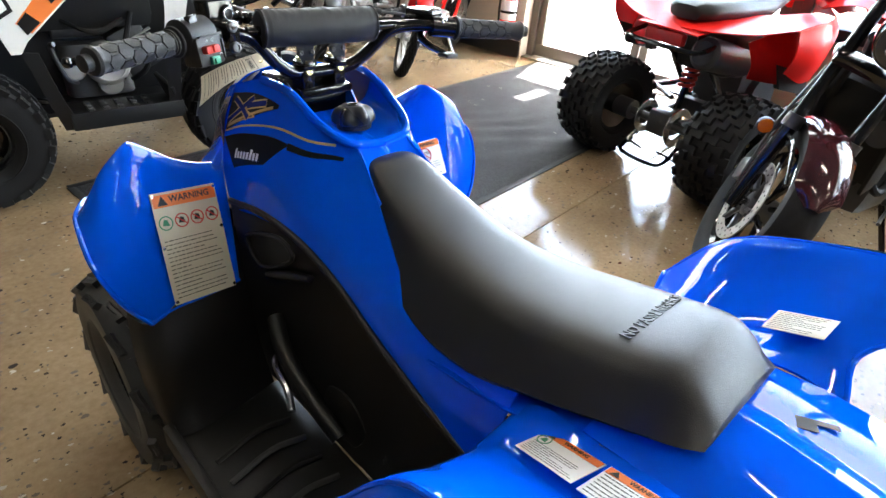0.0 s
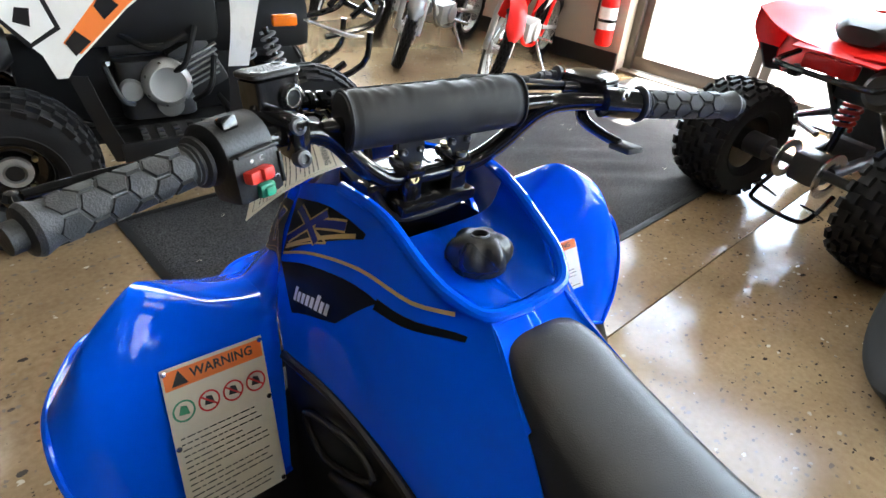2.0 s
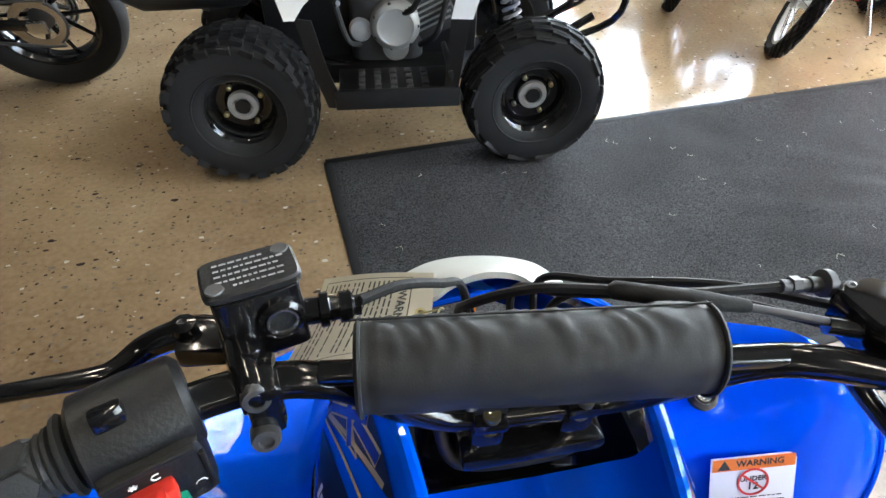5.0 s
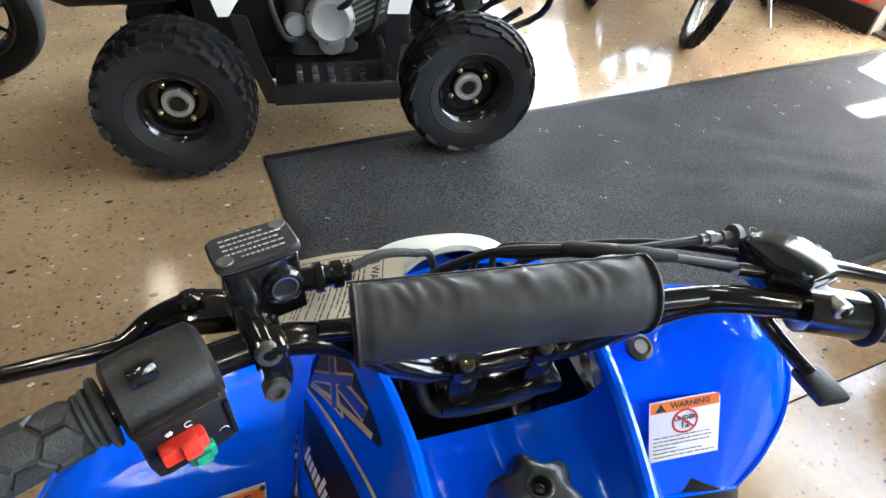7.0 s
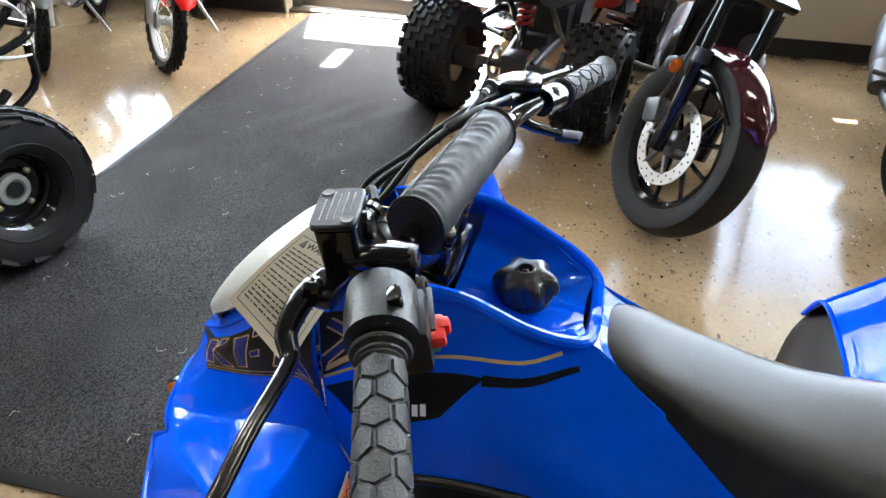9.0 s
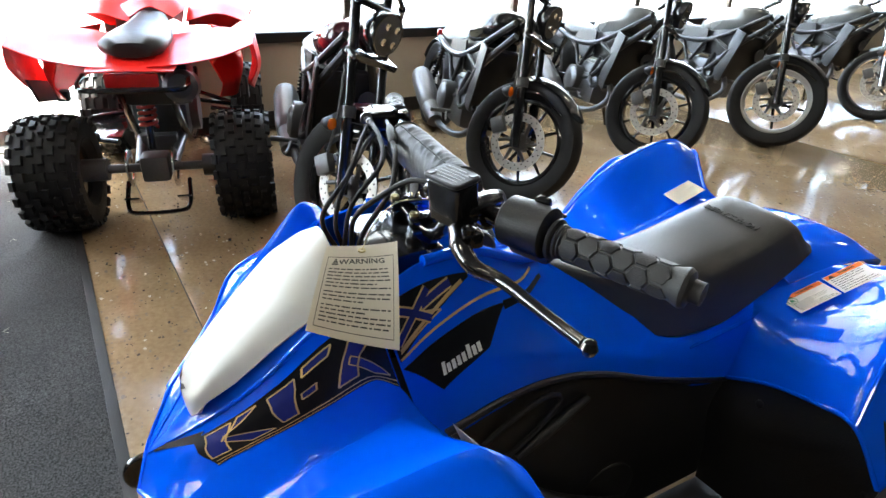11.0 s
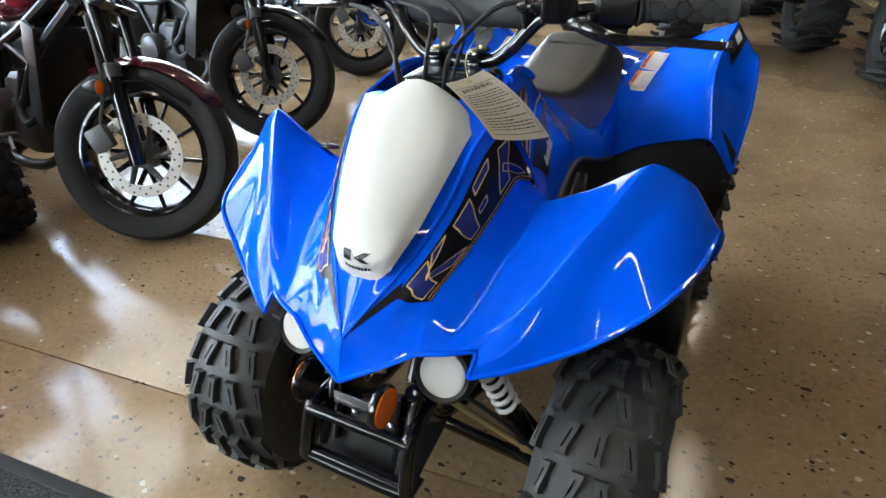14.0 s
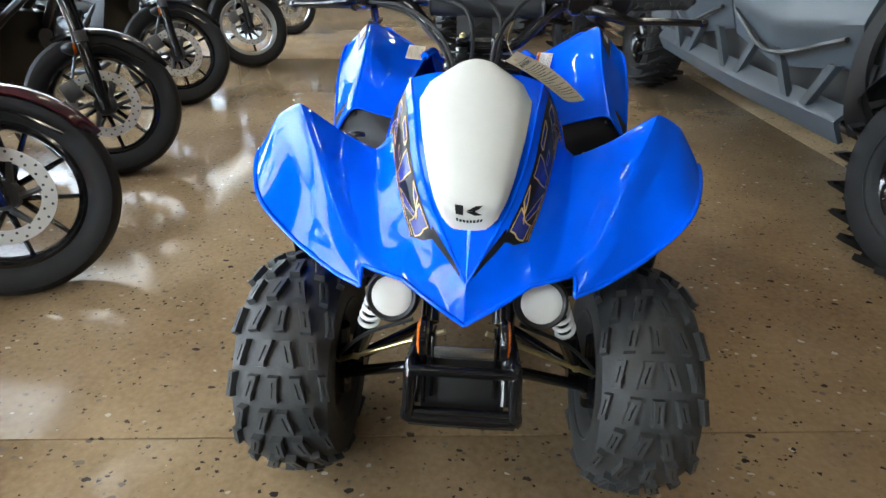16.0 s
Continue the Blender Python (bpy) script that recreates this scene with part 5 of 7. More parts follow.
# front end: arms, dampers, lamps, bumper
for s in (-1, 1):
    part("lower_arm", join(rod((s * .07, .576, .289), (s * .27, .546, .224), .012), rod((s * .07, .416, .289), (s * .27, .516, .224), .012), block(.04, .05, .03, at(s * .262, .531, .229), .008)), GLOSS, quad)
    part("knuckle", join(rod((s * .275, FRONT, .15), (s * .265, FRONT, .33), .017), rod((s * .22, FRONT, .236), (s * .33, FRONT, .236), .022), lathe([(.055, -.006), (.055, .006), (.02, .01)], 20, at(s * .262, FRONT, .236) @ AXIS)), GLOSS, quad)
    part("tie_rod", rod((s * .04, .596, .389), (s * .262, .581, .289), .0055), BRASS, quad)
    part("brake_hose", tube([(s * .10, .616, .429), (s * .19, .616, .389), (s * .25, .596, .319), (s * .262, .566, .269)], .004, 8, 5), RUBBER, quad)
    top, bot = Vector((s * .150, .616, .519)), Vector((s * .222, .568, .307))
    damper = part("damper", join(rod(top, bot, .011), rod(top.lerp(bot, .62), bot, .020, .017), rod(bot + Vector((-.014, 0, 0)), bot + Vector((.014, 0, 0)), .014)), GLOSS, quad)
    d = (bot - top)
    u = d.normalized().orthogonal().normalized()
    w2 = d.normalized().cross(u)
    coil = [top + d * (.16 + .44 * k / 60) + (u * math.cos(k * 2 * math.pi / 12) + w2 * math.sin(k * 2 * math.pi / 12)) * .018 for k in range(61)]
    part("spring", tube(coil, .0043, 8, 1), SPRINGWHITE, damper, "white coil spring")
    part("bolt", turned([(.009, 0), (.009, .008), (.001, .009)], bot + Vector((0, .012, 0)), bot + Vector((0, .1, 0)), 6), BRASS, damper)
    lampm = (Vector((s * .125, .664, .517)), Vector((s * .135, .916, .629)))
    hl = part("headlight", turned([(.030, -.03), (.045, -.012), (.047, .012), (.045, .024), (.041, .028), (.0355, .024)], *lampm, 32), BLACK, quad, "round headlight with plain white cover in a black shell")
    part("cover", turned([(.0345, .018), (.0345, .0265), (.031, .0285), (.02, .0295), (.001, .030)], *lampm, 32), WHITE, hl)
    rf = part("reflector", turned([(.031, 0), (.033, .003), (.033, .010), (.030, .012)], (s * .058, .754, .499), (s * .2, .754, .499), 28), GLOSS, quad, "round amber side reflector")
    part("lens", turned([(.0295, .008), (.029, .014), (.02, .0165), (.001, .017)], (s * .058, .754, .499), (s * .2, .754, .499), 28), AMBER, rf)
    part("bumper_post", rod((s * .075, .671, .459), (s * .074, .744, .347), .010), GLOSS, quad)
    part("bumper_bracket", block(.006, .07, .11, at(s * .055, .681, .389, 20), .003), GLOSS, quad)
part("bumper", join(tube([(.082, .636, .414), (.088, .716, .419), (.09, .738, .409), (.092, .758, .351), (.093, .761, .339), (.08, .761, .327), (-.08, .761, .327), (-.093, .761, .339), (-.092, .758, .351), (-.09, .738, .409), (-.088, .716, .419), (-.082, .636, .414)], .0115, 12, 5), rod((-.09, .738, .413), (.09, .738, .413), .0105), rod((-.085, .756, .334), (.085, .756, .334), .010)), GLOSS, quad, "black tubular front bumper")
part("skid_plate", join(block(.15, .012, .10, at(0, .706, .354, 25), .004), block(.19, .05, .008, at(0, .731, .301, 8), .003), block(.14, .16, .006, at(0, .636, .274, -12), .003)), BLACK, quad)
for s in (-.035, .035):
    part("bolt", turned([(.008, 0), (.008, .006), (.001, .008)], (s, .695, .385), (s, .76, .41), 6), STEEL, quad)
part("serial_plate", block(.10, .003, .022, at(.0, .721, .441, 10, 0, 0), .001), STEEL, quad)

# paper warning tag hung from the bar
tag = thing("hang_tag", Matrix(), "cream paper warning tag hanging by a wire from the handlebar", "tag")
TL, TR, BR, BL = Vector((-.046, .491, .879)), Vector((-.068, .406, .879)), Vector((-.191, .455, .808)), Vector((-.143, .548, .831))


def tag_point(s, t, lift=0.0):
    p = TL.lerp(TR, s).lerp(BL.lerp(BR, s), t)
    n_ = (TR - TL).cross(BL - TL).normalized()
    if n_.z < 0:
        n_ = -n_
    return p + n_ * (lift + 0.010 * math.sin(math.pi * t) * (0.4 + 0.6 * s) - .004 * math.sin(math.pi * s))


def tag_film(s0, s1, t0, t1, lift, n=6):
    pts = [tuple(tag_point(s0 + (s1 - s0) * i / n, t0 + (t1 - t0) * j / n, lift)) for j in range(n + 1) for i in range(n + 1)]
    return pts, [(j * (n + 1) + i, j * (n + 1) + i + 1, (j + 1) * (n + 1) + i + 1, (j + 1) * (n + 1) + i) for j in range(n) for i in range(n)]


a, b = tag_film(0, 1, 0, 1, .0004, 14), tag_film(0, 1, 0, 1, -.0004, 14)
part("card", join(a, b), PAPER, tag, sharp=80)
rnd = random.Random(3)
geo = []
for k in range(14):
    t0 = .30 + .04 * k + (.02 if k > 5 else 0) + (.02 if k > 8 else 0)
    s0, end = .10, (.9 if k not in (4, 8, 10) else rnd.uniform(.45, .75))
    while s0 < end - .02:
        q = rnd.uniform(.03, .11)
        geo.append(tag_film(s0, min(end, s0 + q), t0, t0 + .013, .0009, 2))
        s0 += q + .018
geo += [tag_film(.06, .94, .155, .163, .0009, 6), tag_film(.06, .94, .93, .937, .0009, 6), tag_film(.06, .067, .16, .93, .0009, 6), tag_film(.933, .94, .16, .93, .0009, 6)]
tagged(part("printing", join(*geo), INK, tag), kind="stuff")
q0, qx, qy = tag_point(.52, .22, .0022), tag_point(.62, .22, .0022), tag_point(.52, .12, .0022)
ex = (qx - q0).normalized()
ez = ex.cross(qy - q0).normalized()
mm = Matrix((ex, ez.cross(ex), ez)).transposed().to_4x4()
mm.translation = q0 + ez * .0004
words("WARNING", .0115, mm, INK, tag, depth=.0001)
part("triangle", join(*[tag_film(.13 + .03 * k / 4, .19 - .03 * k / 4 + .02, .245 - .02 * k, .26 - .02 * k, .0012, 1) for k in range(4)]), INK, tag)
part("eyelet", hoop([(.005, -.001), (.005, .001), (.0025, .001), (.0025, -.001)], 14, Matrix.Translation(tag_point(.5, .07, .001))), BRASS, tag)
part("wire", tube([tag_point(.5, .07, .001), (-.05, .43, .90), (-.06, .40, .93), (-.075, .345, .93)], .0008, 5, 6), BRASS, tag)
# ---- motorcycles ----
def moto_tyre(R, W, rim, knob=0, h=0.0):
    """A motorcycle tyre about the x axis: round crown with thin grooves, or knobs."""
    half = W / 2
    side = [(rim, -0.55), (rim + 0.012, -0.72), ((rim + R) / 2, -0.98)]
    across = [-0.92 + 1.84 * i / 20 for i in range(21)]
    total = 96 if not knob else knob * 8
    rings = []
    for i in range(total):
        a = 2 * math.pi * i / total
        ring = [(r, s * half) for r, s in side]
        for k, s in enumerate(across):
            r = rim + (R - rim) * (0.52 + 0.48 * math.sqrt(max(0, 1 - (s * 0.93) ** 2)))
            if knob:
                ph = (i + (4 if k % 6 > 2 else 0)) % 8
                r += h * ((ph < 4 and k % 3 != 0) - 0.6)
            elif (i + int(abs(s) * 9)) % 12 == 0 and 0.12 < abs(s) < 0.85:
                r -= 0.003
            ring.append((r, s * half))
        ring += [(r, -s * half) for r, s in reversed(side)]
        rings.append([Vector((x, r * math.cos(a), r * math.sin(a))) for r, x in ring])
    return loft(rings, cap=False, wrap=False, close=True)


def cast_rim(rim, W, spokes=10):
    hw = W * 0.3
    ring = hoop([(rim + .004, -hw), (rim - .006, -hw * 1.05), (rim - .022, -hw * .75), (rim - .028, 0), (rim - .022, hw * .75), (rim - .006, hw * 1.05), (rim + .004, hw), (rim - .004, 0)], 56, AXIS)
    hub = lathe([(.03, -.05), (.048, -.045), (.05, -.01), (.05, .01), (.048, .045), (.03, .05)], 24, AXIS)
    arms = []
    for k in range(spokes):
        a = 2 * math.pi * k / spokes + (0.16 if k % 2 else -0.16)
        b = 2 * math.pi * k / spokes
        arms.append(tube([(0.012 * (-1) ** k, .044 * math.cos(a), .044 * math.sin(a)), (0, (rim - .02) * math.cos(b), (rim - .02) * math.sin(b))], [.011, .0075], 8, smooth=False))
    return ring, hub, arms


def wire_rim(rim, W):
    hw = W * 0.32
    ring = hoop([(rim + .004, -hw), (rim - .012, -hw), (rim - .018, 0), (rim - .012, hw), (rim + .004, hw), (rim - .002, 0)], 56, AXIS)
    hub = lathe([(.02, -.06), (.045, -.055), (.045, -.045), (.028, -.03), (.028, .03), (.045, .045), (.045, .055), (.02, .06)], 24, AXIS)
    arms = []
    for k in range(32):
        a = 2 * math.pi * k / 32
        side = 1 if k % 2 else -1
        b = a + (0.35 if k % 4 < 2 else -0.35)
        arms.append(rod((side * .045, .042 * math.cos(a), .042 * math.sin(a)), (0, (rim - .014) * math.cos(b), (rim - .014) * math.sin(b)), .0019, seg=5))
    return ring, hub, arms


def moto_wheel(owner, m, R, W, rim, rim_mat, disc=0.0, wire=False, knob=0, disc_side=1, tyre_mat=RUBBER, spokes=10, cache={}):
    key = (R, W, rim, rim_mat.name, disc, wire, knob, disc_side, spokes)
    if key not in cache:
        ring, hub, arms = wire_rim(rim, W) if wire else cast_rim(rim, W, spokes)
        geos = [("wheel", ring, rim_mat), ("tyre", moto_tyre(R, W, rim, knob, 0.016), tyre_mat), ("hub", hub, ALLOY if wire else DARKALLOY), ("spokes", join(*arms), STEEL if wire else GLOSS)]
        if disc:
            x = disc_side * 0.062
            holes = []
            n = 60
            for rr, r2 in ((disc, disc - 0.012), (disc - 0.012, disc - 0.030), (disc - 0.030, disc - 0.042)):
                holes.append(hoop([(rr, -.0022), (rr, .0022), (r2, .0022), (r2, -.0022)], n, at(x, 0, 0) @ AXIS))
            geos.append(("brake_disc", join(*holes), DISCSTEEL))
            dots = [lathe([(.0045, -.0026), (.0045, .0026), (.001, .0028)], 6, at(x + disc_side * .0003, (disc - (.011 if k % 2 else .030)) * math.cos(k * math.pi / 20), (disc - (.011 if k % 2 else .030)) * math.sin(k * math.pi / 20)) @ AXIS) for k in range(40)]
            geos.append(("drill_holes", join(*dots), INK))
            carrier = [tube([(x * .8, .05 * math.cos(k * 1.0472), .05 * math.sin(k * 1.0472)), (x, (disc - .038) * math.cos(k * 1.0472 + .25), (disc - .038) * math.sin(k * 1.0472 + .25))], [.012, .009], 6, smooth=False) for k in range(6)]
            geos.append(("disc_carrier", join(*carrier), DARKALLOY))
        w = None
        meshes = []
        for n_, g, mt in geos:
            o = make(n_, g, mt, w or owner)
            if n_ in ("spokes", "drill_holes", "disc_carrier"):
                o["kind"] = "stuff"
            w = w or o
            meshes.append((n_, o))
        cache[key] = w
        w.matrix_basis = m
        return w
    src = cache[key]
    w = new("wheel", src.data)
    w.parent, w.matrix_basis = owner, m
    for c in src.children:
        k = new(c.name.split(".")[0], c.data)
        k.parent = w
        if "kind" in c:
            k["kind"] = c["kind"]
    return w


def arch(R, W, a0, a1, n=18, thick=.004, cy=0, cz=0):
    """A mudguard: a curved strip over a wheel, from angle a0 to a1 above the horizon ahead."""
    grid = []
    for i in range(n + 1):
        a = radians(a0 + (a1 - a0) * i / n)
        tip = min(1, 0.35 + min(i, n - i) / 3)
        grid.append([Vector((x * W / 2 * tip, cy + (R - abs(x) ** 2 * W * .22) * math.cos(a), cz + (R - abs(x) ** 2 * W * .22) * math.sin(a))) for x in (-1, -.6, 0, .6, 1)])
    return sheet(grid, 2, 1, thick)


def cruiser(m, label, fender, tank, rim_mat=GLOSS, wire=False, disc_mat=None, steer=40, spokes=10, R=.325, fork_mat=GLOSS):
    """A low cruiser, nose towards +y, with its front wheel's foot at the origin, bars turned to its left."""
    b = thing("motorcycle", m, label, "motorcycle", "motorcycles in a row")
    PV = Vector((0, -.30, 1.12))
    S = Matrix.Translation(PV) @ Matrix.Rotation(radians(steer), 4, Vector((0, -.30, .95))) @ Matrix.Translation(-PV)
    W, rim = .135, R - .098
    if wire:
        W, rim = .10, R - .07
    moto_wheel(b, S @ at(0, 0, R), R, W, rim, rim_mat, .150, wire, 0, 1, spokes=spokes)
    for s in (-1, 1):
        leg = part("fork_leg", moved(join(rod((s * .098, .01, R - .03), (s * .098, -.08, R + .28), .027, .026), rod((s * .098, -.08, R + .28), (s * .098, -.24, R + .78), .0205)), S), fork_mat, b)
        part("fork_collar", moved(rod((s * .098, -.075, R + .262), (s * .098, -.088, R + .305), .031), S), DARKALLOY, leg)
        ind = part("indicator", moved(turned([(.012, -.03), (.024, -.01), (.029, .004), (.026, .016), (.001, .022)], (s * .15, -.115, R + .22), (s * .15, .2, R + .26), 18), S), BLACK, b)
        part("lens", moved(turned([(.0255, .006), (.024, .020), (.014, .027), (.001, .028)], (s * .15, -.115, R + .22), (s * .15, .2, R + .26), 18), S), AMBER, ind)
    part("axle", moved(rod((-.115, 0, R), (.115, 0, R), .014), S), STEEL, b)
    part("caliper", moved(join(block(.045, .075, .085, at(.088, -.125, R + .045, 35), .012), tube([(.1, -.12, R + .10), (.13, -.1, R + .25), (.11, -.16, R + .45)], .006, 6, 5)), S), DARKALLOY, b)
    part("front_fender", moved(arch(R + .022, .155, 38, 128, cz=R), S), fender, b, "short glossy front mudguard")
    part("fender_stay", moved(join(*[tube([(s * .075, R * .55, R + .20), (s * .09, .04, R + .26), (s * .095, -.05, R + .25)], .006, 6, 4) for s in (-1, 1)]), S), GLOSS, b)
    for y, z in ((-.13, .50), (-.20, .70)):
        part("triple_clamp", moved(block(.27, .07, .03, at(0, y, R + z, -17), .01), S), GLOSS, b)
    hl = part("headlight", moved(turned([(.04, -.09), (.078, -.05), (.086, 0), (.084, .012)], (0, -.10, R + .61), (0, .3, R + .58), 28), S), GLOSS, b, "round black headlight with four small lenses")
    part("lens", moved(turned([(.08, .004), (.078, .012), (.001, .018)], (0, -.10, R + .61), (0, .3, R + .58), 28), S), DARKALLOY, hl)
    for x, z in ((-.03, .03), (.03, .03), (-.03, -.03), (.03, -.03)):
        part("lamp_lens", moved(turned([(.017, .012), (.015, .024), (.001, .026)], (x, -.10, R + .61 + z), (x, .3, R + .58 + z), 14), S), CHROME, hl)
    part("handlebar", moved(join(tube([(-.40, -.38, R + .70), (-.30, -.30, R + .74), (-.12, -.23, R + .78), (.12, -.23, R + .78), (.30, -.30, R + .74), (.40, -.38, R + .70)], .012, 10, 5), rod((-.41, -.39, R + .695), (-.29, -.295, R + .742), .018), rod((.41, -.39, R + .695), (.29, -.295, R + .742), .018)), S), GLOSS, b)
    # frame, engine and body stand straight
    part("frame", join(*[tube([(s * .05, -.22, R + .50), (s * .13, -.42, R + .30), (s * .14, -.62, .42), (s * .13, -.95, .36)], .019, 8, 4) for s in (-1, 1)], *[tube([(s * .05, -.26, R + .56), (s * .15, -.62, .66), (s * .14, -.98, .62), (s * .12, -1.30, .66)], .018, 8, 4) for s in (-1, 1)],
                       *[rod((s * .15, -.62, .66), (s * .14, -.45, .60), .013) for s in (-1, 1)], *[rod((s * .15, -.70, .65), (s * .135, -.84, .44), .013) for s in (-1, 1)], *[rod((s * .14, -.98, .62), (s * .135, -.84, .44), .013) for s in (-1, 1)]), BLACK, b, "black tubular frame")
    part("air_box", block(.20, .42, .26, at(0, -.68, .66), .05), BLACK, b)
    part("crankcase", block(.30, .36, .22, at(0, -.72, .33), .06), DARKALLOY, b)
    for s in (-1, 1):
        part("side_cover", prism([(-1.06, .60), (-.80, .50), (-.70, .56), (-.74, .72), (-.98, .70)], .012, Matrix(((0, 0, 1, s * .125), (1, 0, 0, 0), (0, 1, 0, 0), (0, 0, 0, 1)))), BLACK, b)
        part("hose", tube([(s * .11, -.46, .44), (s * .16, -.54, .36), (s * .15, -.62, .42), (s * .12, -.60, .56)], .016, 8, 4), RUBBER, b)
    part("horn", turned([(.02, -.02), (.045, 0), (.047, .012), (.001, .016)], (-.10, -.38, .60), (-.12, 0, .60), 18), DARKALLOY, b)
    rad = part("radiator", block(.26, .05, .34, at(0, -.44, .56, -14), .008), BLACK, b)
    for s in (-1, 1):
        part("radiator_shroud", block(.016, .10, .38, at(s * .142, -.43, .56, -14), .006), BLACK, rad)
    part("tank", loft([[Vector((w_ * math.copysign(abs(math.cos(q)) ** .7, math.cos(q)), y, z0 + h_ * math.sin(q))) for q in [2 * math.pi * k / 24 for k in range(24)]] for y, w_, z0, h_ in ((-.36, .03, .86, .03), (-.40, .10, .85, .075), (-.52, .14, .83, .10), (-.68, .14, .80, .10), (-.82, .11, .76, .08), (-.90, .06, .73, .045))]), tank, b, "", 60)
    part("seat", loft([[Vector((w_ * math.copysign(abs(math.cos(q)) ** .6, math.cos(q)), y, z0 + h_ * math.sin(q))) for q in [2 * math.pi * k / 20 for k in range(20)]] for y, w_, z0, h_ in ((-.86, .07, .71, .03), (-.95, .11, .69, .045), (-1.10, .14, .68, .05), (-1.22, .14, .70, .055), (-1.27, .10, .73, .04))]), VINYL, b, "", 60)
    eng = part("engine", join(block(.24, .34, .26, at(0, -.76, .38), .04), block(.18, .16, .22, at(0, -.56, .46, -25), .03), rod((-.19, -.82, .36), (.19, -.82, .36), .10, seg=24)), DARKALLOY, b)
    for s in (-1, 1):
        part("engine_cover", turned([(.085, 0), (.083, .015), (.06, .028), (.02, .03), (.001, .03)], (s * .185, -.80, .36), (s * .4, -.80, .36), 28), DARKALLOY, eng)
        for k in range(4):
            part("cooling_fin", block(.20, .17, .008, at(0, -.555, .40 + .03 * k, -25), .002), DARKALLOY, eng)
    part("exhaust_pipe", tube([(.06, -.50, .44), (.08, -.42, .30), (.13, -.55, .19), (.16, -.85, .17), (.17, -1.05, .24)], .021, 10, 6), DARKALLOY, b)
    muf = part("muffler", join(turned([(.03, 0), (.066, .05), (.074, .12), (.074, .34), (.062, .40), (.03, .41)], (.185, -.98, .22), (.205, -1.40, .42), 24), turned([(.05, -.10), (.062, 0), (.062, .06)], (.185, -.98, .22), (.205, -1.40, .42), 20)), DARKALLOY, b, "fat dark grey muffler")
    moto_wheel(b, at(0, -1.49, .315), .315, .15, .215, rim_mat, .12, wire, 0, 1, spokes=spokes)
    part("swing_arm", join(*[rod((s * .09, -.92, .36), (s * .10, -1.49, .315), .022) for s in (-1, 1)]), GLOSS, b)
    part("sprocket", hoop([(.105, -.003), (.105, .003), (.07, .003), (.07, -.003)], 40, at(-.088, -1.49, .315) @ AXIS), STEEL, b)
    part("chain", tube([(-.088, -1.49 + .1 * math.sin(q), .315 + .1 * math.cos(q)) for q in [-math.pi * k / 6 for k in range(7)]] + [(-.095, -.90, .32), (-.095, -.86, .36), (-.095, -.90, .40)], .007, 6, 2, close=True), DARKALLOY, b)
    part("axle_block", block(.02, .07, .05, at(-.118, -1.49, .315), .006), STEEL, b)
    for s in (-1, 1):
        part("rear_shock", join(rod((s * .12, -1.32, .36), (s * .12, -1.16, .63), .014), tube([(s * .12 + .024 * math.cos(k), -1.31 + .14 * k / 60, .385 + .23 * k / 60) for k in range(60)], .005, 6, 1)), GLOSS, b)
        part("foot_peg", join(rod((s * .17, -.66, .30), (s * .30, -.66, .30), .013), tube([(s * .20, -.66, .30), (s * .22, -.58, .27), (s * .24, -.50, .28)], .007, 6, 4)), DARKALLOY, b)
    part("rear_fender", arch(.345, .17, 60, 160, cy=-1.49, cz=.315), BLACK, b)
    part("tail_light", block(.08, .03, .05, at(0, -1.66, .66), .01), REDLENS, b)
    part("side_stand", rod((-.12, -.80, .26), (-.26, -.84, .02 if not wire else .02), .012), GLOSS, b)
    return b


LEAN = pose(0, 0, 0, 0, -9, 0)
cruiser(at(1.49, .00, 0, 0, 0, 79) @ LEAN, "black cruiser motorcycle with maroon front mudguard and cast wheels", MAROON, MAROON)
cruiser(at(1.777, -1.025, 0, 0, 0, 79) @ LEAN, "black cruiser motorcycle with dark front mudguard and fat cast wheels", GLOSS, GLOSS)
cruiser(at(2.03, -2.25, 0, 0, 0, 79) @ LEAN, "black cruiser motorcycle with dark mudguard parked by the window", GLOSS, GREYPAINT)
cruiser(at(1.99, -3.42, 0, 0, 0, 82) @ LEAN, "black roadster motorcycle with silver-edged cast wheels", BLACK, GREYPAINT, rim_mat=ALLOY, spokes=5, steer=42)
cruiser(at(2.19, -5.14, 0, 0, 0, 82) @ LEAN, "silver wire-wheeled classic motorcycle at the row's end", GREYPAINT, GREYPAINT, rim_mat=CHROME, wire=True, R=.31, fork_mat=STEEL, steer=42)


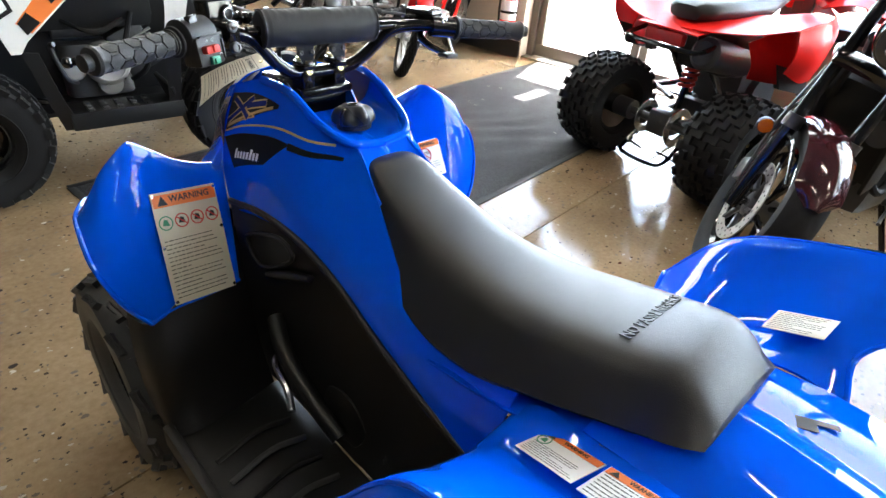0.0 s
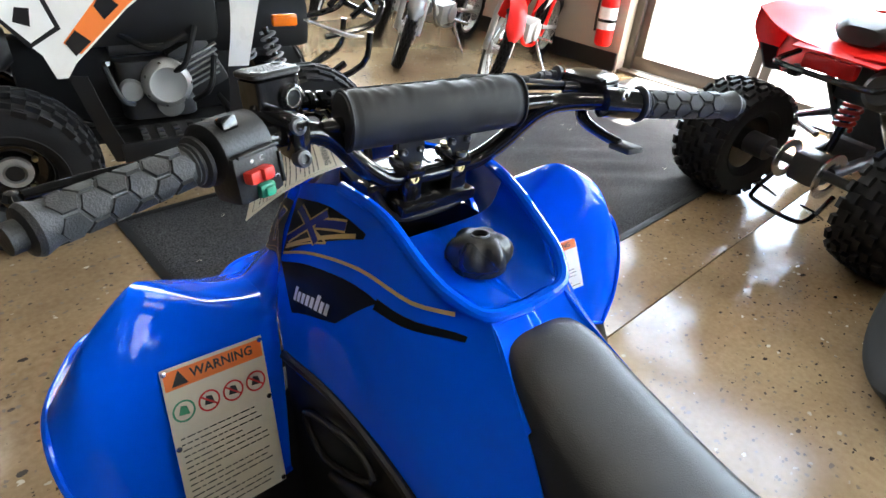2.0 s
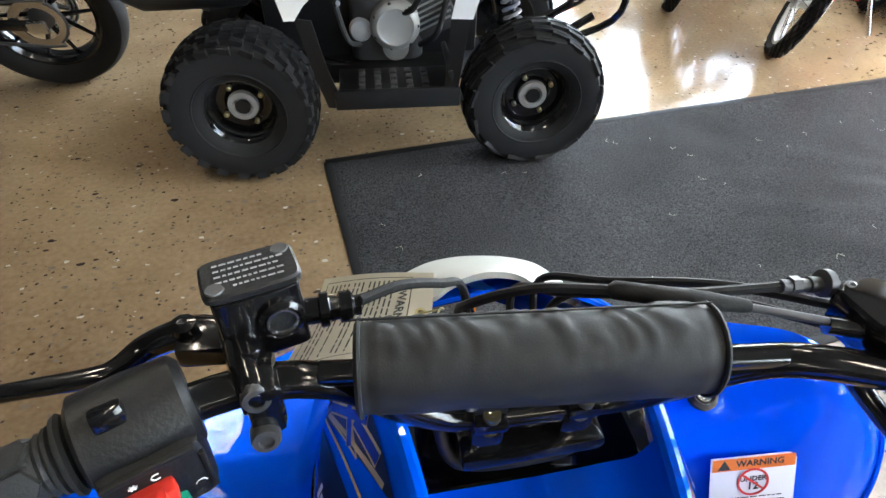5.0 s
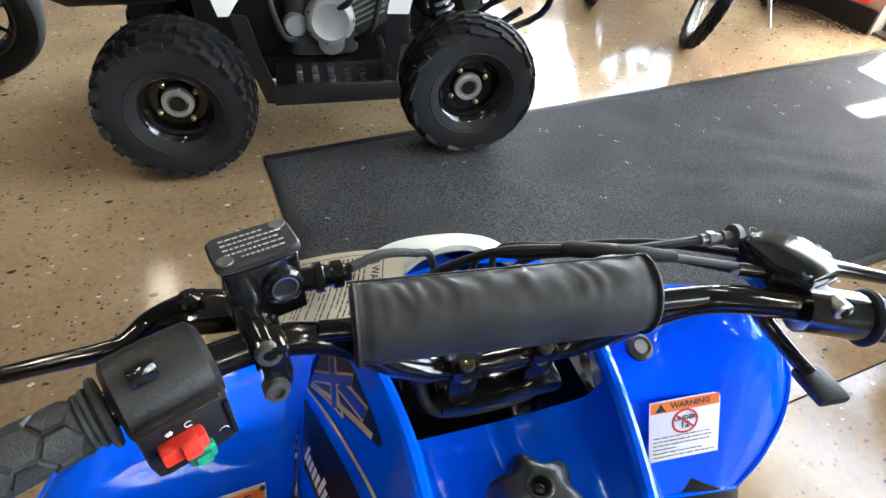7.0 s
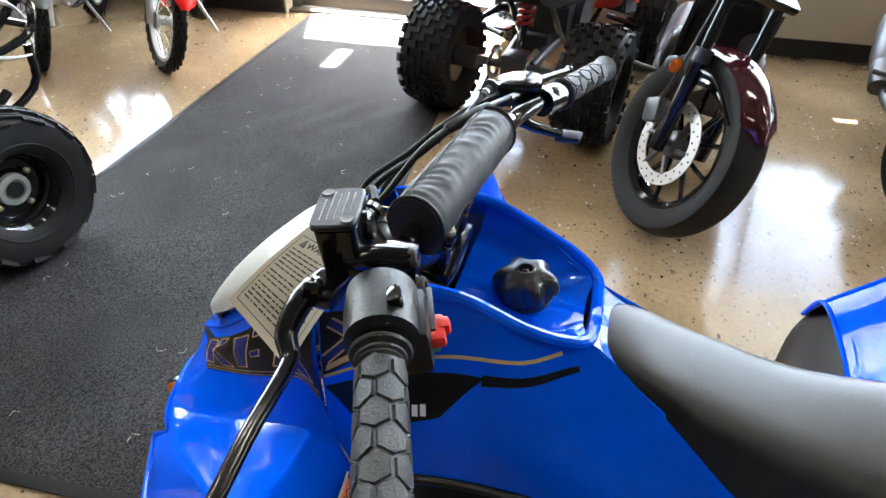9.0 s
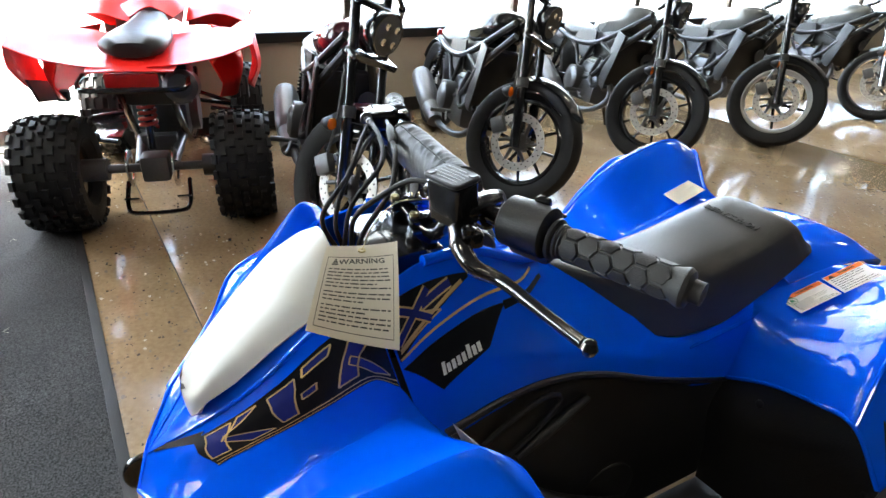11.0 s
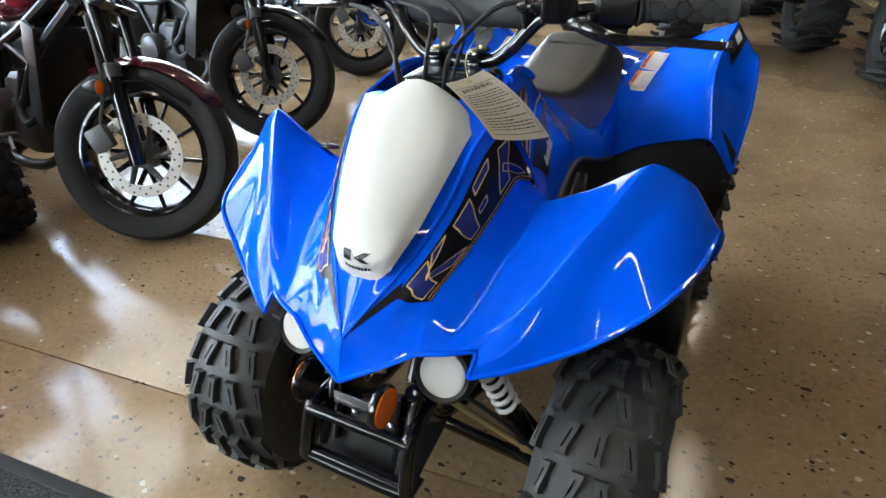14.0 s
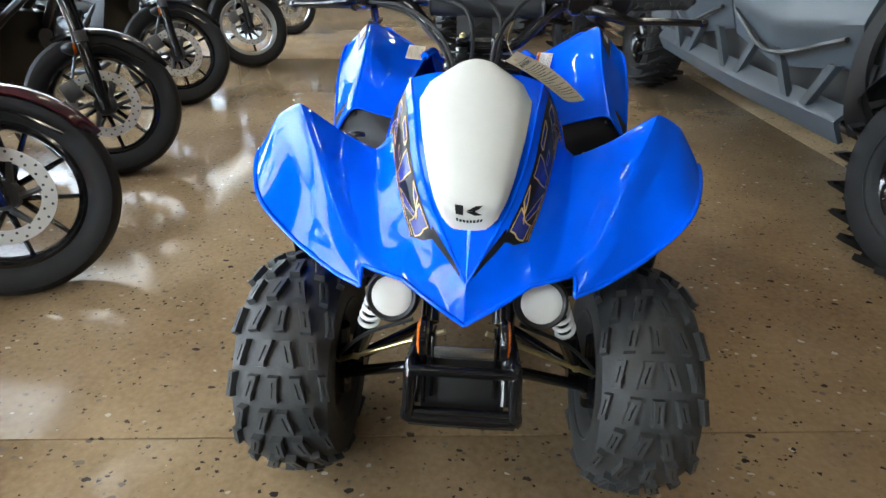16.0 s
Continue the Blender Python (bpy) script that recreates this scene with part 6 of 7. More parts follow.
def dirt_bike(m, label, plastic, R=.265, steer=30, knobmat=RUBBER):
    b = thing("dirt_bike", m, label, "motorcycle", "small dirt bikes")
    PV = Vector((0, -.22, .80))
    S = Matrix.Translation(PV) @ Matrix.Rotation(radians(steer), 4, Vector((0, -.30, .95))) @ Matrix.Translation(-PV)
    moto_wheel(b, S @ at(0, 0, R), R, .075, R - .055, ALLOY, .09, True, 26, -1)
    for s in (-1, 1):
        part("fork_leg", moved(join(rod((s * .075, .01, R - .02), (s * .075, -.07, R + .22), .021), rod((s * .075, -.07, R + .22), (s * .075, -.17, R + .52), .016)), S), ALLOY, b)
        part("radiator_shroud", sheet(V([[(s * .05, -.20, .66), (s * .10, -.26, .62), (s * .11, -.32, .54), (s * .08, -.36, .46)], [(s * .06, -.34, .68), (s * .115, -.38, .62), (s * .12, -.42, .55), (s * .09, -.42, .49)], [(s * .06, -.55, .66), (s * .10, -.56, .61), (s * .10, -.54, .57), (s * .07, -.50, .53)]]), 4, 4, .003), plastic, b, "bright plastic radiator shroud")
        part("side_panel", sheet(V([[(s * .06, -.62, .62), (s * .09, -.62, .52), (s * .08, -.60, .44)], [(s * .06, -.90, .66), (s * .09, -.86, .56), (s * .07, -.80, .48)]]), 4, 4, .003), WHITE, b)
    part("front_fender", moved(arch(R + .09, .11, 30, 125, cz=R - .01), S), plastic, b)
    part("fork_guard", moved(block(.15, .012, .20, at(0, -.02, R + .28, -16), .02), S), plastic, b)
    part("handlebar", moved(tube([(-.33, -.27, .86), (-.20, -.22, .87), (-.08, -.17, .80), (.08, -.17, .80), (.20, -.22, .87), (.33, -.27, .86)], .010, 8, 5), S), GLOSS, b)
    part("tank", loft([[Vector((w_ * math.cos(q), y, z0 + h_ * math.sin(q))) for q in [2 * math.pi * k / 16 for k in range(16)]] for y, w_, z0, h_ in ((-.20, .03, .66, .03), (-.30, .09, .66, .06), (-.48, .09, .66, .05), (-.60, .05, .65, .03))]), plastic, b, "", 60)
    part("seat", loft([[Vector((w_ * math.copysign(abs(math.cos(q)) ** .6, math.cos(q)), y, z0 + h_ * math.sin(q))) for q in [2 * math.pi * k / 16 for k in range(16)]] for y, w_, z0, h_ in ((-.50, .05, .68, .03), (-.65, .075, .675, .04), (-.90, .08, .69, .04), (-1.02, .05, .71, .025))]), VINYL, b, "", 60)
    part("rear_fender", sheet(V([[(-.06, -.90, .66), (0, -.90, .68), (.06, -.90, .66)], [(-.07, -1.10, .72), (0, -1.10, .74), (.07, -1.10, .72)], [(-.05, -1.26, .74), (0, -1.26, .755), (.05, -1.26, .74)]]), 4, 4, .003), plastic, b)
    part("frame", join(*[tube([(s * .03, -.17, R + .42), (s * .05, -.28, .42), (s * .06, -.40, .24), (s * .06, -.75, .22), (s * .05, -.95, .60)], .013, 8, 5) for s in (-1, 1)]), plastic, b)
    eng = part("engine", join(block(.16, .24, .15, at(0, -.52, .30), .03), rod((0, -.40, .32), (0, -.28, .36), .05, seg=18)), ALLOY, b)
    for s in (-1, 1):
        part("engine_cover", turned([(.065, 0), (.062, .016), (.03, .024), (.001, .024)], (s * .08, -.55, .30), (s * .3, -.55, .30), 22), ALLOY, eng)
        part("foot_peg", rod((s * .08, -.62, .25), (s * .20, -.62, .25), .012), STEEL, b)
    part("exhaust", tube([(.04, -.28, .36), (.07, -.22, .30), (.10, -.36, .22), (.11, -.65, .34), (.11, -1.05, .52)], .018, 8, 5), STEEL, b)
    moto_wheel(b, at(0, -1.06, R - .02), R - .02, .09, R - .085, ALLOY, .08, True, 26, -1)
    part("swing_arm", join(*[rod((s * .06, -.72, .30), (s * .07, -1.06, R - .02), .016) for s in (-1, 1)]), ALLOY, b)
    part("side_stand", join(rod((-.07, -.62, .24), (-.20, -.64, .012), .011), block(.04, .05, .008, at(-.20, -.64, .006), .003)), STEEL, b)
    return b


LEAN2 = pose(0, 0, 0, 0, -8, 0)
dirt_bike(at(2.14, 2.655, 0, 0, 0, 116) @ LEAN2, "small red and white dirt bike on its side stand", RED)
dirt_bike(at(1.90, 3.31, 0, 0, 0, 116) @ LEAN2, "small dark dirt bike with knobbly tyres on its stand", GREYPAINT)
dirt_bike(at(2.20, 4.05, 0, 0, 0, 116) @ LEAN2, "small red and white dirt bike parked in the row", RED)
dirt_bike(at(2.0, 4.80, 0, 0, 0, 116) @ LEAN2, "small white dirt bike parked in the row", WHITE)
dirt_bike(at(2.2, 5.55, 0, 0, 0, 116) @ LEAN2, "small red dirt bike parked far back", RED)
cruiser(at(-2.75, 2.83, 0, 0, 0, 92) @ LEAN, "black motorcycle standing behind the white quad", GLOSS, GLOSS, steer=10)

# ---- white and orange quad ----
wq = thing("sports_quad", at(0.11, 2.345, 0, 0, 0, -94.5), "white youth quad with orange graphics and black footwells", "quad bike", "quads on show")
for s in (-1, 1):
    atv_wheel(wq, at(s * .35, -.505, .257), .257, .225, .118, ROWS_KNOB, 21, s, RUBBER, .018, .5, .14, 0.3, hub=ALLOY)
    atv_wheel(wq, at(s * .355, .50, .255), .255, .18, .122, ROWS_FRONT, 13, s, RUBBER, .010, .5, .2, 0.5, hub=ALLOY)
    # rear wing: angular white flank over the wheel, running down to a point, and the deck above it
    FL = Matrix(((0, -.30 * s, .954 * s, s * .437), (1, 0, 0, 0), (0, .954, .30, .56), (0, 0, 0, 1)))
    wing = part("rear_wing", join(prism([(-.86, .27), (-.64, .215), (-.43, .18), (-.335, .07), (-.315, .0), (-.285, .0), (-.255, .04), (-.08, .19), (.02, .26), (.06, .34), (-.30, .36), (-.78, .34)], .012, FL),
                                  sheet(V([[(s * .08, -.80, .80), (s * .22, -.82, .81), (s * .345, -.80, .87)], [(s * .08, -.45, .82), (s * .22, -.45, .84), (s * .335, -.45, .89)], [(s * .08, .05, .82), (s * .2, .05, .85), (s * .33, .04, .885)]]), 4, 4, .005)), QUADWHITE, wq, "white plastic rear wing with orange flash", 30)
    for pts_, mt, nm, up in (([(-.235, .065), (-.075, .20), (.02, .27), (.05, .33), (-.10, .335), (-.16, .22), (-.275, .10)], DECALORANGE, "orange_flash", .0065),
                             ([(-.25, .06), (-.20, .10), (-.235, .135), (-.27, .10)], DECALBLACK, "black_flash", .0072), ([(-.15, .16), (-.10, .20), (-.14, .24), (-.17, .20)], DECALBLACK, "black_flash", .0072),
                             ([(-.36, .09), (-.27, .14), (-.30, .26), (-.50, .215), (-.42, .17)], DECALBLACK, "edged_panel", .0065), ([(-.355, .105), (-.285, .147), (-.31, .245), (-.475, .208), (-.41, .175)], QUADWHITE, "edged_panel", .0072),
                             ([(-.385, .165), (-.345, .15), (-.335, .20), (-.37, .205)], DECALBLACK, "digit", .0078), ([(-.66, .235), (-.58, .222), (-.56, .25), (-.63, .265)], DECALORANGE, "amber_flash", .0065)):
        part(nm, prism(pts_, .0008, FL @ at(0, 0, up)), mt, wing)
    part("strut", sheet(V([[(s * .432, -.285, .565), (s * .44, -.235, .560)], [(s * .438, -.25, .40), (s * .448, -.20, .40)], [(s * .43, -.215, .265), (s * .44, -.155, .262)]]), 3, 4, .006), BLACK, wq)
    board = part("foot_board", block(.24, .40, .018, at(s * .320, .02, .285), .006), BLACK, wq, "black plastic foot board with pierced grip plate")
    part("board_edge", block(.02, .42, .07, at(s * .438, .02, .295), .008), BLACK, board)
    part("heel_guard", block(.24, .018, .12, at(s * .320, .215, .33, 20), .006), BLACK, board)
    for k in range(5):
        for q in range(4):
            part("grip_stud", block(.03, .022, .016, at(s * (.25 + .045 * q), -.10 + .055 * k, .300), .004), DARKALLOY, board)
    part("front_strut", sheet(V([[(s * .425, .175, .27), (s * .44, .215, .27)], [(s * .425, .185, .42), (s * .44, .235, .42)], [(s * .42, .195, .55), (s * .43, .255, .55)]]), 3, 4, .006), BLACK, wq)
    part("white_strut", sheet(V([[(s * .422, .195, .55), (s * .432, .262, .55)], [(s * .40, .225, .68), (s * .41, .305, .68)], [(s * .33, .25, .80), (s * .33, .37, .81)]]), 4, 5, .005), QUADWHITE, wq)
    FW = V([[(s * .12, .18, .80), (s * .26, .20, .82), (s * .40, .24, .80)], [(s * .12, .40, .84), (s * .28, .42, .86), (s * .43, .44, .82)], [(s * .11, .62, .82), (s * .26, .66, .82), (s * .40, .68, .78)], [(s * .08, .80, .72), (s * .18, .84, .70), (s * .28, .82, .68)]])
    part("front_wing", sheet(FW, 4, 5, .004), QUADWHITE, wq)
    ind = part("indicator", block(.03, .09, .04, at(s * .41, .41, .69), .01), AMBER, wq, "amber indicator lamp")
    part("wing_support", sheet(V([[(s * .30, .52, .66), (s * .40, .50, .68)], [(s * .30, .66, .60), (s * .38, .66, .62)], [(s * .26, .74, .57), (s * .33, .76, .59)]]), 3, 4, .006), DECALGREY, wq)
    top, bot = Vector((s * .20, .40, .62)), Vector((s * .29, .48, .30))
    dm = part("damper", rod(top, bot, .013), GLOSS, wq)
    d = bot - top
    u = d.normalized().orthogonal().normalized()
    w2 = d.normalized().cross(u)
    part("spring", tube([top + d * (.05 + .7 * k / 108) + (u * math.cos(k * math.pi / 6) + w2 * math.sin(k * math.pi / 6)) * .028 for k in range(109)], .006, 6, 1), DECALGREY, dm)
    part("suspension_arm", join(rod((s * .08, .56, .30), (s * .30, .51, .25), .013), rod((s * .08, .42, .30), (s * .30, .49, .25), .013), rod((s * .08, .50, .40), (s * .29, .50, .34), .012)), GLOSS, wq)
eng = part("engine", rounded(.22, .27, .22, at(0, .0, .39)), DARKALLOY, wq)
part("cylinder_block", block(.15, .16, .20, at(.02, .16, .46, 25), .02), DARKALLOY, eng)
for k in range(6):
    part("cooling_fin", block(.168, .175, .006, at(.02, .155, .40 + .022 * k, 25), .002), ALLOY, eng)
part("kick_lever", tube([(.15, -.10, .36), (.20, -.14, .40), (.21, -.17, .52), (.24, -.16, .54)], .009, 8, 4), DARKALLOY, wq)
part("carburettor", rod((.06, -.14, .56), (.06, .04, .56), .04), DARKALLOY, wq)
for q in (((.10, -.1, .60), (.17, .0, .56), (.15, .12, .60)), ((.12, .16, .62), (.17, .10, .50), (.13, .05, .46)), ((.10, .22, .50), (.16, .18, .40), (.12, .12, .34))):
    part("hose", tube(q, .011, 8, 5), RUBBER, wq)
part("belly_pan", block(.46, .80, .02, at(0, -.02, .262), .008), BLACK, wq)
cov = part("engine_cover", join(turned([(.09, 0), (.09, .035), (.08, .05), (.066, .055), (.058, .05), (.001, .05)], (.10, .03, .42), (.4, .03, .42), 32), turned([(.042, 0), (.042, .018), (.036, .026), (.001, .028)], (.10, -.095, .40), (.4, -.095, .40), 24), turned([(.05, 0), (.048, .03), (.001, .034)], (.10, .03, .335), (.4, .03, .335), 24)), ALLOY, eng, "cast alloy clutch cover")
for k in range(7):
    part("bolt", turned([(.007, 0), (.006, .006), (.001, .006)], (.143, .03 + .08 * math.cos(k * .9), .42 + .08 * math.sin(k * .9)), (.3, .03 + .08 * math.cos(k * .9), .42 + .08 * math.sin(k * .9)), 8), STEEL, eng)
part("body", block(.22, .62, .22, at(0, -.05, .66), .05), BLACK, wq)
part("front_body", block(.16, .5, .2, at(0, .38, .60), .04), BLACK, wq)
part("backbone", block(.10, .80, .34, at(-.02, -.05, .42), .03), BLACK, wq)
part("seat", loft([[Vector((w_ * math.copysign(abs(math.cos(q)) ** .6, math.cos(q)), y, z0 + h_ * math.sin(q))) for q in [2 * math.pi * k / 20 for k in range(20)]] for y, w_, z0, h_ in ((.12, .06, .83, .03), (-.05, .11, .80, .04), (-.3, .14, .80, .045), (-.58, .15, .82, .05), (-.68, .10, .82, .03))]), VINYL, wq, "", 60)
part("tank_cover", sheet(V([[(-.12, .10, .82), (0, .10, .86), (.12, .10, .82)], [(-.15, .35, .86), (0, .35, .92), (.15, .35, .86)], [(-.10, .70, .80), (0, .70, .86), (.10, .70, .80)], [(-.04, .88, .70), (0, .90, .72), (.04, .88, .70)]]), 4, 5, .005), QUADWHITE, wq)
part("handlebar", tube([(-.38, .16, .98), (-.2, .24, .98), (-.07, .30, .92), (.07, .30, .92), (.2, .24, .98), (.38, .16, .98)], .012, 10, 5), GLOSS, wq)
part("muffler", join(turned([(.05, 0), (.075, .03), (.08, .10), (.08, .34), (.05, .40)], (.24, -.42, .62), (.27, -.90, .62), 24), rod((.265, -.80, .63), (.27, -.90, .62), .02)), BLACK, wq, "fat black muffler")
part("tail_light", block(.13, .03, .05, at(.14, -.84, .70), .01), REDLENS, wq)
part("frame", join(*[tube([(s * .09, .78, .42), (s * .10, .50, .28), (s * .11, 0, .25), (s * .10, -.3, .30), (s * .10, -.5, .45)], .016, 8, 5) for s in (-1, 1)], rod((-.33, -.50, .25), (.33, -.50, .25), .018)), GLOSS, wq)
part("front_bumper", join(tube([(-.17, .66, .56), (-.18, .86, .60), (-.17, .92, .68), (-.14, .90, .70), (-.12, .80, .62)], .014, 8, 5), tube([(.17, .66, .56), (.18, .86, .60), (.17, .92, .68), (.14, .90, .70), (.12, .80, .62)], .014, 8, 5), rod((-.17, .90, .62), (.17, .90, .62), .014), tube([(-.12, .60, .32), (-.14, .84, .42), (-.14, .88, .56)], .014, 8, 4), tube([(.12, .60, .32), (.14, .84, .42), (.14, .88, .56)], .014, 8, 4)), GLOSS, wq, "black tubular front bumper")

# ---- red quad, seen from behind ----
rq = thing("sports_quad", at(2.165, .645, 0, 0, 0, -100.5), "red sports quad with black seat and fat knobbly rear tyres", "quad bike", "quads on show")
for s in (-1, 1):
    atv_wheel(rq, at(s * .385, 0, .257), .257, .235, .118, ROWS_KNOB, 22, s, RUBBER, .016, .52, .12)
    atv_wheel(rq, at(s * .40, 1.12, .265), .265, .18, .125, ROWS_FRONT, 13, s, RUBBER, .012, .48, .2)
    RW = V([[(s * .06, -.16, .735), (s * .20, -.13, .742), (s * .35, -.06, .76), (s * .475, .0, .80)],
            [(s * .07, .10, .76), (s * .22, .10, .775), (s * .37, .12, .80), (s * .485, .16, .825)],
            [(s * .08, .30, .77), (s * .22, .30, .80), (s * .36, .30, .83), (s * .44, .32, .80)],
            [(s * .08, .48, .77), (s * .20, .48, .79), (s * .30, .48, .80), (s * .37, .48, .70)]])
    part("rear_wing", sheet(RW, 5, 5, .005, .4), RED, rq, "red plastic rear wing", 32)
    part("wing_flap", sheet(V([[(s * .475, .0, .80), (s * .485, .02, .71), (s * .45, .05, .63)], [(s * .485, .16, .825), (s * .50, .17, .70), (s * .46, .18, .58)], [(s * .44, .32, .80), (s * .465, .32, .70), (s * .43, .33, .57)]]), 4, 5, .005), RED, rq, "red plastic flap below the rear wing")
    part("flap_bracket", prism([(.02, .66), (.30, .60), (.34, .50), (.10, .55)], .01, Matrix(((0, 0, 1, s * .43), (1, 0, 0, 0), (0, 1, 0, 0), (0, 0, 0, 1)))), BLACK, rq)
    part("side_panel", sheet(V([[(s * .30, -.02, .72), (s * .33, .0, .64), (s * .31, .04, .57)], [(s * .37, .20, .80), (s * .41, .20, .68), (s * .38, .20, .55)], [(s * .36, .46, .80), (s * .40, .46, .70), (s * .36, .44, .56)], [(s * .26, .72, .80), (s * .29, .74, .72), (s * .27, .76, .62)]]), 5, 5, .005), RED, rq, "red plastic side panel")
    part("front_wing", sheet(V([[(s * .14, .80, .80), (s * .30, .82, .84), (s * .44, .84, .80)], [(s * .14, 1.05, .86), (s * .32, 1.08, .90), (s * .48, 1.10, .84)], [(s * .12, 1.30, .82), (s * .30, 1.34, .84), (s * .46, 1.34, .78)], [(s * .08, 1.50, .70), (s * .2, 1.52, .70), (s * .3, 1.5, .66)]]), 5, 5, .005), RED, rq)
    st, = [part("warning_sticker", block(.004, .07, .09, at(s * .425, .60, .70, 0, s * 8, 0), .001), DECALWHITE, rq, "white sticker with orange band on the side panel")]
    part("nerf_bar", join(rod((s * .2, .3, .30), (s * .42, .42, .30), .014), rod((s * .42, .42, .30), (s * .42, .80, .30), .014), rod((s * .42, .80, .30), (s * .2, .86, .32), .014), block(.2, .42, .012, at(s * .31, .62, .29), .004)), GLOSS, rq)
    part("wing_clip", block(.05, .05, .05, at(s * .37, .24, .545), .01), BLACK, rq)
    part("front_damper", join(rod((s * .20, 1.05, .64), (s * .33, 1.12, .32), .025)), SPRINGRED, rq)
    part("front_arm", join(rod((s * .10, 1.0, .34), (s * .36, 1.12, .27), .013), rod((s * .10, 1.22, .34), (s * .36, 1.12, .27), .013)), GLOSS, rq)
axle = part("rear_axle", join(rod((-.30, 0, .265), (.30, 0, .265), .02), rod((-.30, 0, .265), (-.20, 0, .265), .05), rod((.20, 0, .265), (.30, 0, .265), .05), block(.12, .12, .12, at(0, 0, .27), .02)), DARKALLOY, rq)
part("sprocket", hoop([(.095, -.004), (.095, .004), (.06, .004), (.06, -.004)], 36, at(.08, 0, .265) @ AXIS), STEEL, axle)
part("brake_disc", hoop([(.085, -.003), (.085, .003), (.05, .003), (.05, -.003)], 36, at(-.11, 0, .265) @ AXIS), STEEL, axle)
part("swing_arm", join(*[rod((s * .10, .42, .34), (s * .07, .02, .27), .024) for s in (-1, 1)], block(.16, .06, .08, at(0, .22, .32), .01)), DARKALLOY, rq)
sk = part("skid_guard", join(tube([(-.13, .0, .20), (-.13, -.10, .12), (-.09, -.14, .10), (.09, -.14, .10), (.13, -.10, .12), (.13, 0, .20)], .010, 8, 4), block(.06, .12, .008, at(-.11, -.06, .13, -30), .002), block(.06, .12, .008, at(.11, -.06, .13, -30), .002)), GLOSS, rq)
part("damper", rod((-.02, .10, .32), (-.02, .16, .64), .016), GLOSS, rq)
part("damper_spring", tube([(-.02 + .036 * math.cos(k * math.pi / 6), .115 + .05 * k / 96 + .036 * math.sin(k * math.pi / 6) * .9, .42 + .20 * k / 96) for k in range(97)], .008, 8, 1), SPRINGRED, rq, "red coil spring")
eng = part("engine", join(block(.26, .36, .30, at(0, .52, .44), .04), rod((-.17, .50, .40), (.17, .50, .40), .10, seg=22)), DARKALLOY, rq)
part("air_box", block(.30, .24, .20, at(.04, .20, .62), .04), BLACK, rq)
part("muffler", turned([(.05, 0), (.07, .03), (.07, .36), (.05, .38), (.03, .38)], (.15, .26, .58), (.17, -.16, .66), 22), DARKALLOY, rq)
part("tail_tray", sheet(V([[(-.16, -.18, .72), (0, -.19, .725), (.16, -.18, .72)], [(-.18, .02, .755), (0, .02, .76), (.18, .02, .755)], [(-.16, .20, .77), (0, .20, .78), (.16, .20, .77)]]), 4, 4, .006), RED, rq)
part("tail_light", block(.20, .04, .055, at(0, -.17, .69), .012), REDLENS, rq, "wide red tail light")
part("grab_bar", tube([(-.20, -.06, .69), (-.20, -.17, .665), (-.14, -.22, .66), (.14, -.22, .66), (.20, -.17, .665), (.20, -.06, .69)], .011, 8, 5), GLOSS, rq)
part("seat", loft([[Vector((w_ * math.copysign(abs(math.cos(q)) ** .6, math.cos(q)), y, z0 + h_ * math.sin(q))) for q in [2 * math.pi * k / 20 for k in range(20)]] for y, w_, z0, h_ in ((-.08, .08, .79, .03), (-.02, .13, .80, .045), (.2, .13, .80, .05), (.45, .11, .80, .05), (.66, .06, .85, .04))]), VINYL, rq, "", 60)
part("tank_cover", sheet(V([[(-.10, .60, .84), (0, .60, .89), (.10, .60, .84)], [(-.16, .80, .88), (0, .80, .95), (.16, .80, .88)], [(-.12, 1.10, .86), (0, 1.10, .92), (.12, 1.10, .86)], [(-.05, 1.45, .72), (0, 1.48, .74), (.05, 1.45, .72)]]), 4, 5, .005), RED, rq)
part("handlebar", tube([(-.38, .68, 1.02), (-.2, .76, 1.02), (-.07, .82, .94), (.07, .82, .94), (.2, .76, 1.02), (.38, .68, 1.02)], .012, 10, 5), GLOSS, rq)
part("frame", join(*[tube([(s * .09, 1.4, .45), (s * .11, 1.0, .28), (s * .12, .5, .25), (s * .11, .3, .35), (s * .10, -.05, .70)], .016, 8, 5) for s in (-1, 1)]), GLOSS, rq)

# ---- side-by-side vehicles ----
def utv_wheel(owner, m, R, W, side, mat_=RUBBER, rim_mat=GLOSS, cache={}):
    key = (R, W, side, rim_mat.name)
    if key not in cache:
        rim = R * .52
        w = make("wheel", steel_rim(rim, W, side=side)[0], GLOSS, owner)
        make("tyre", atv_tyre(R, W, rim, [(-.86, .5), (-.3, .44), (.3, .44), (.86, .5)], 17, .020, .5, .12, 1.6), mat_, w, "chunky off-road tyre")
        turn = AXIS if side > 0 else pose(0, 0, 0, 0, -90, 0)
        for k in range(8):
            a = k * math.pi / 4
            make("spoke", tube([(.04 * math.cos(a), .04 * math.sin(a), W * .26), ((rim - .01) * math.cos(a), (rim - .01) * math.sin(a), W * .33)], [.016, .012], 6, smooth=False), rim_mat, w).matrix_basis = turn
        cache[key] = w
        w.matrix_basis = m
        return w
    src = cache[key]
    w = new("wheel", src.data)
    w.parent, w.matrix_basis = owner, m
    for c in src.children:
        k = new(c.name.split(".")[0], c.data)
        k.parent, k.matrix_basis = w, c.matrix_basis
    return w


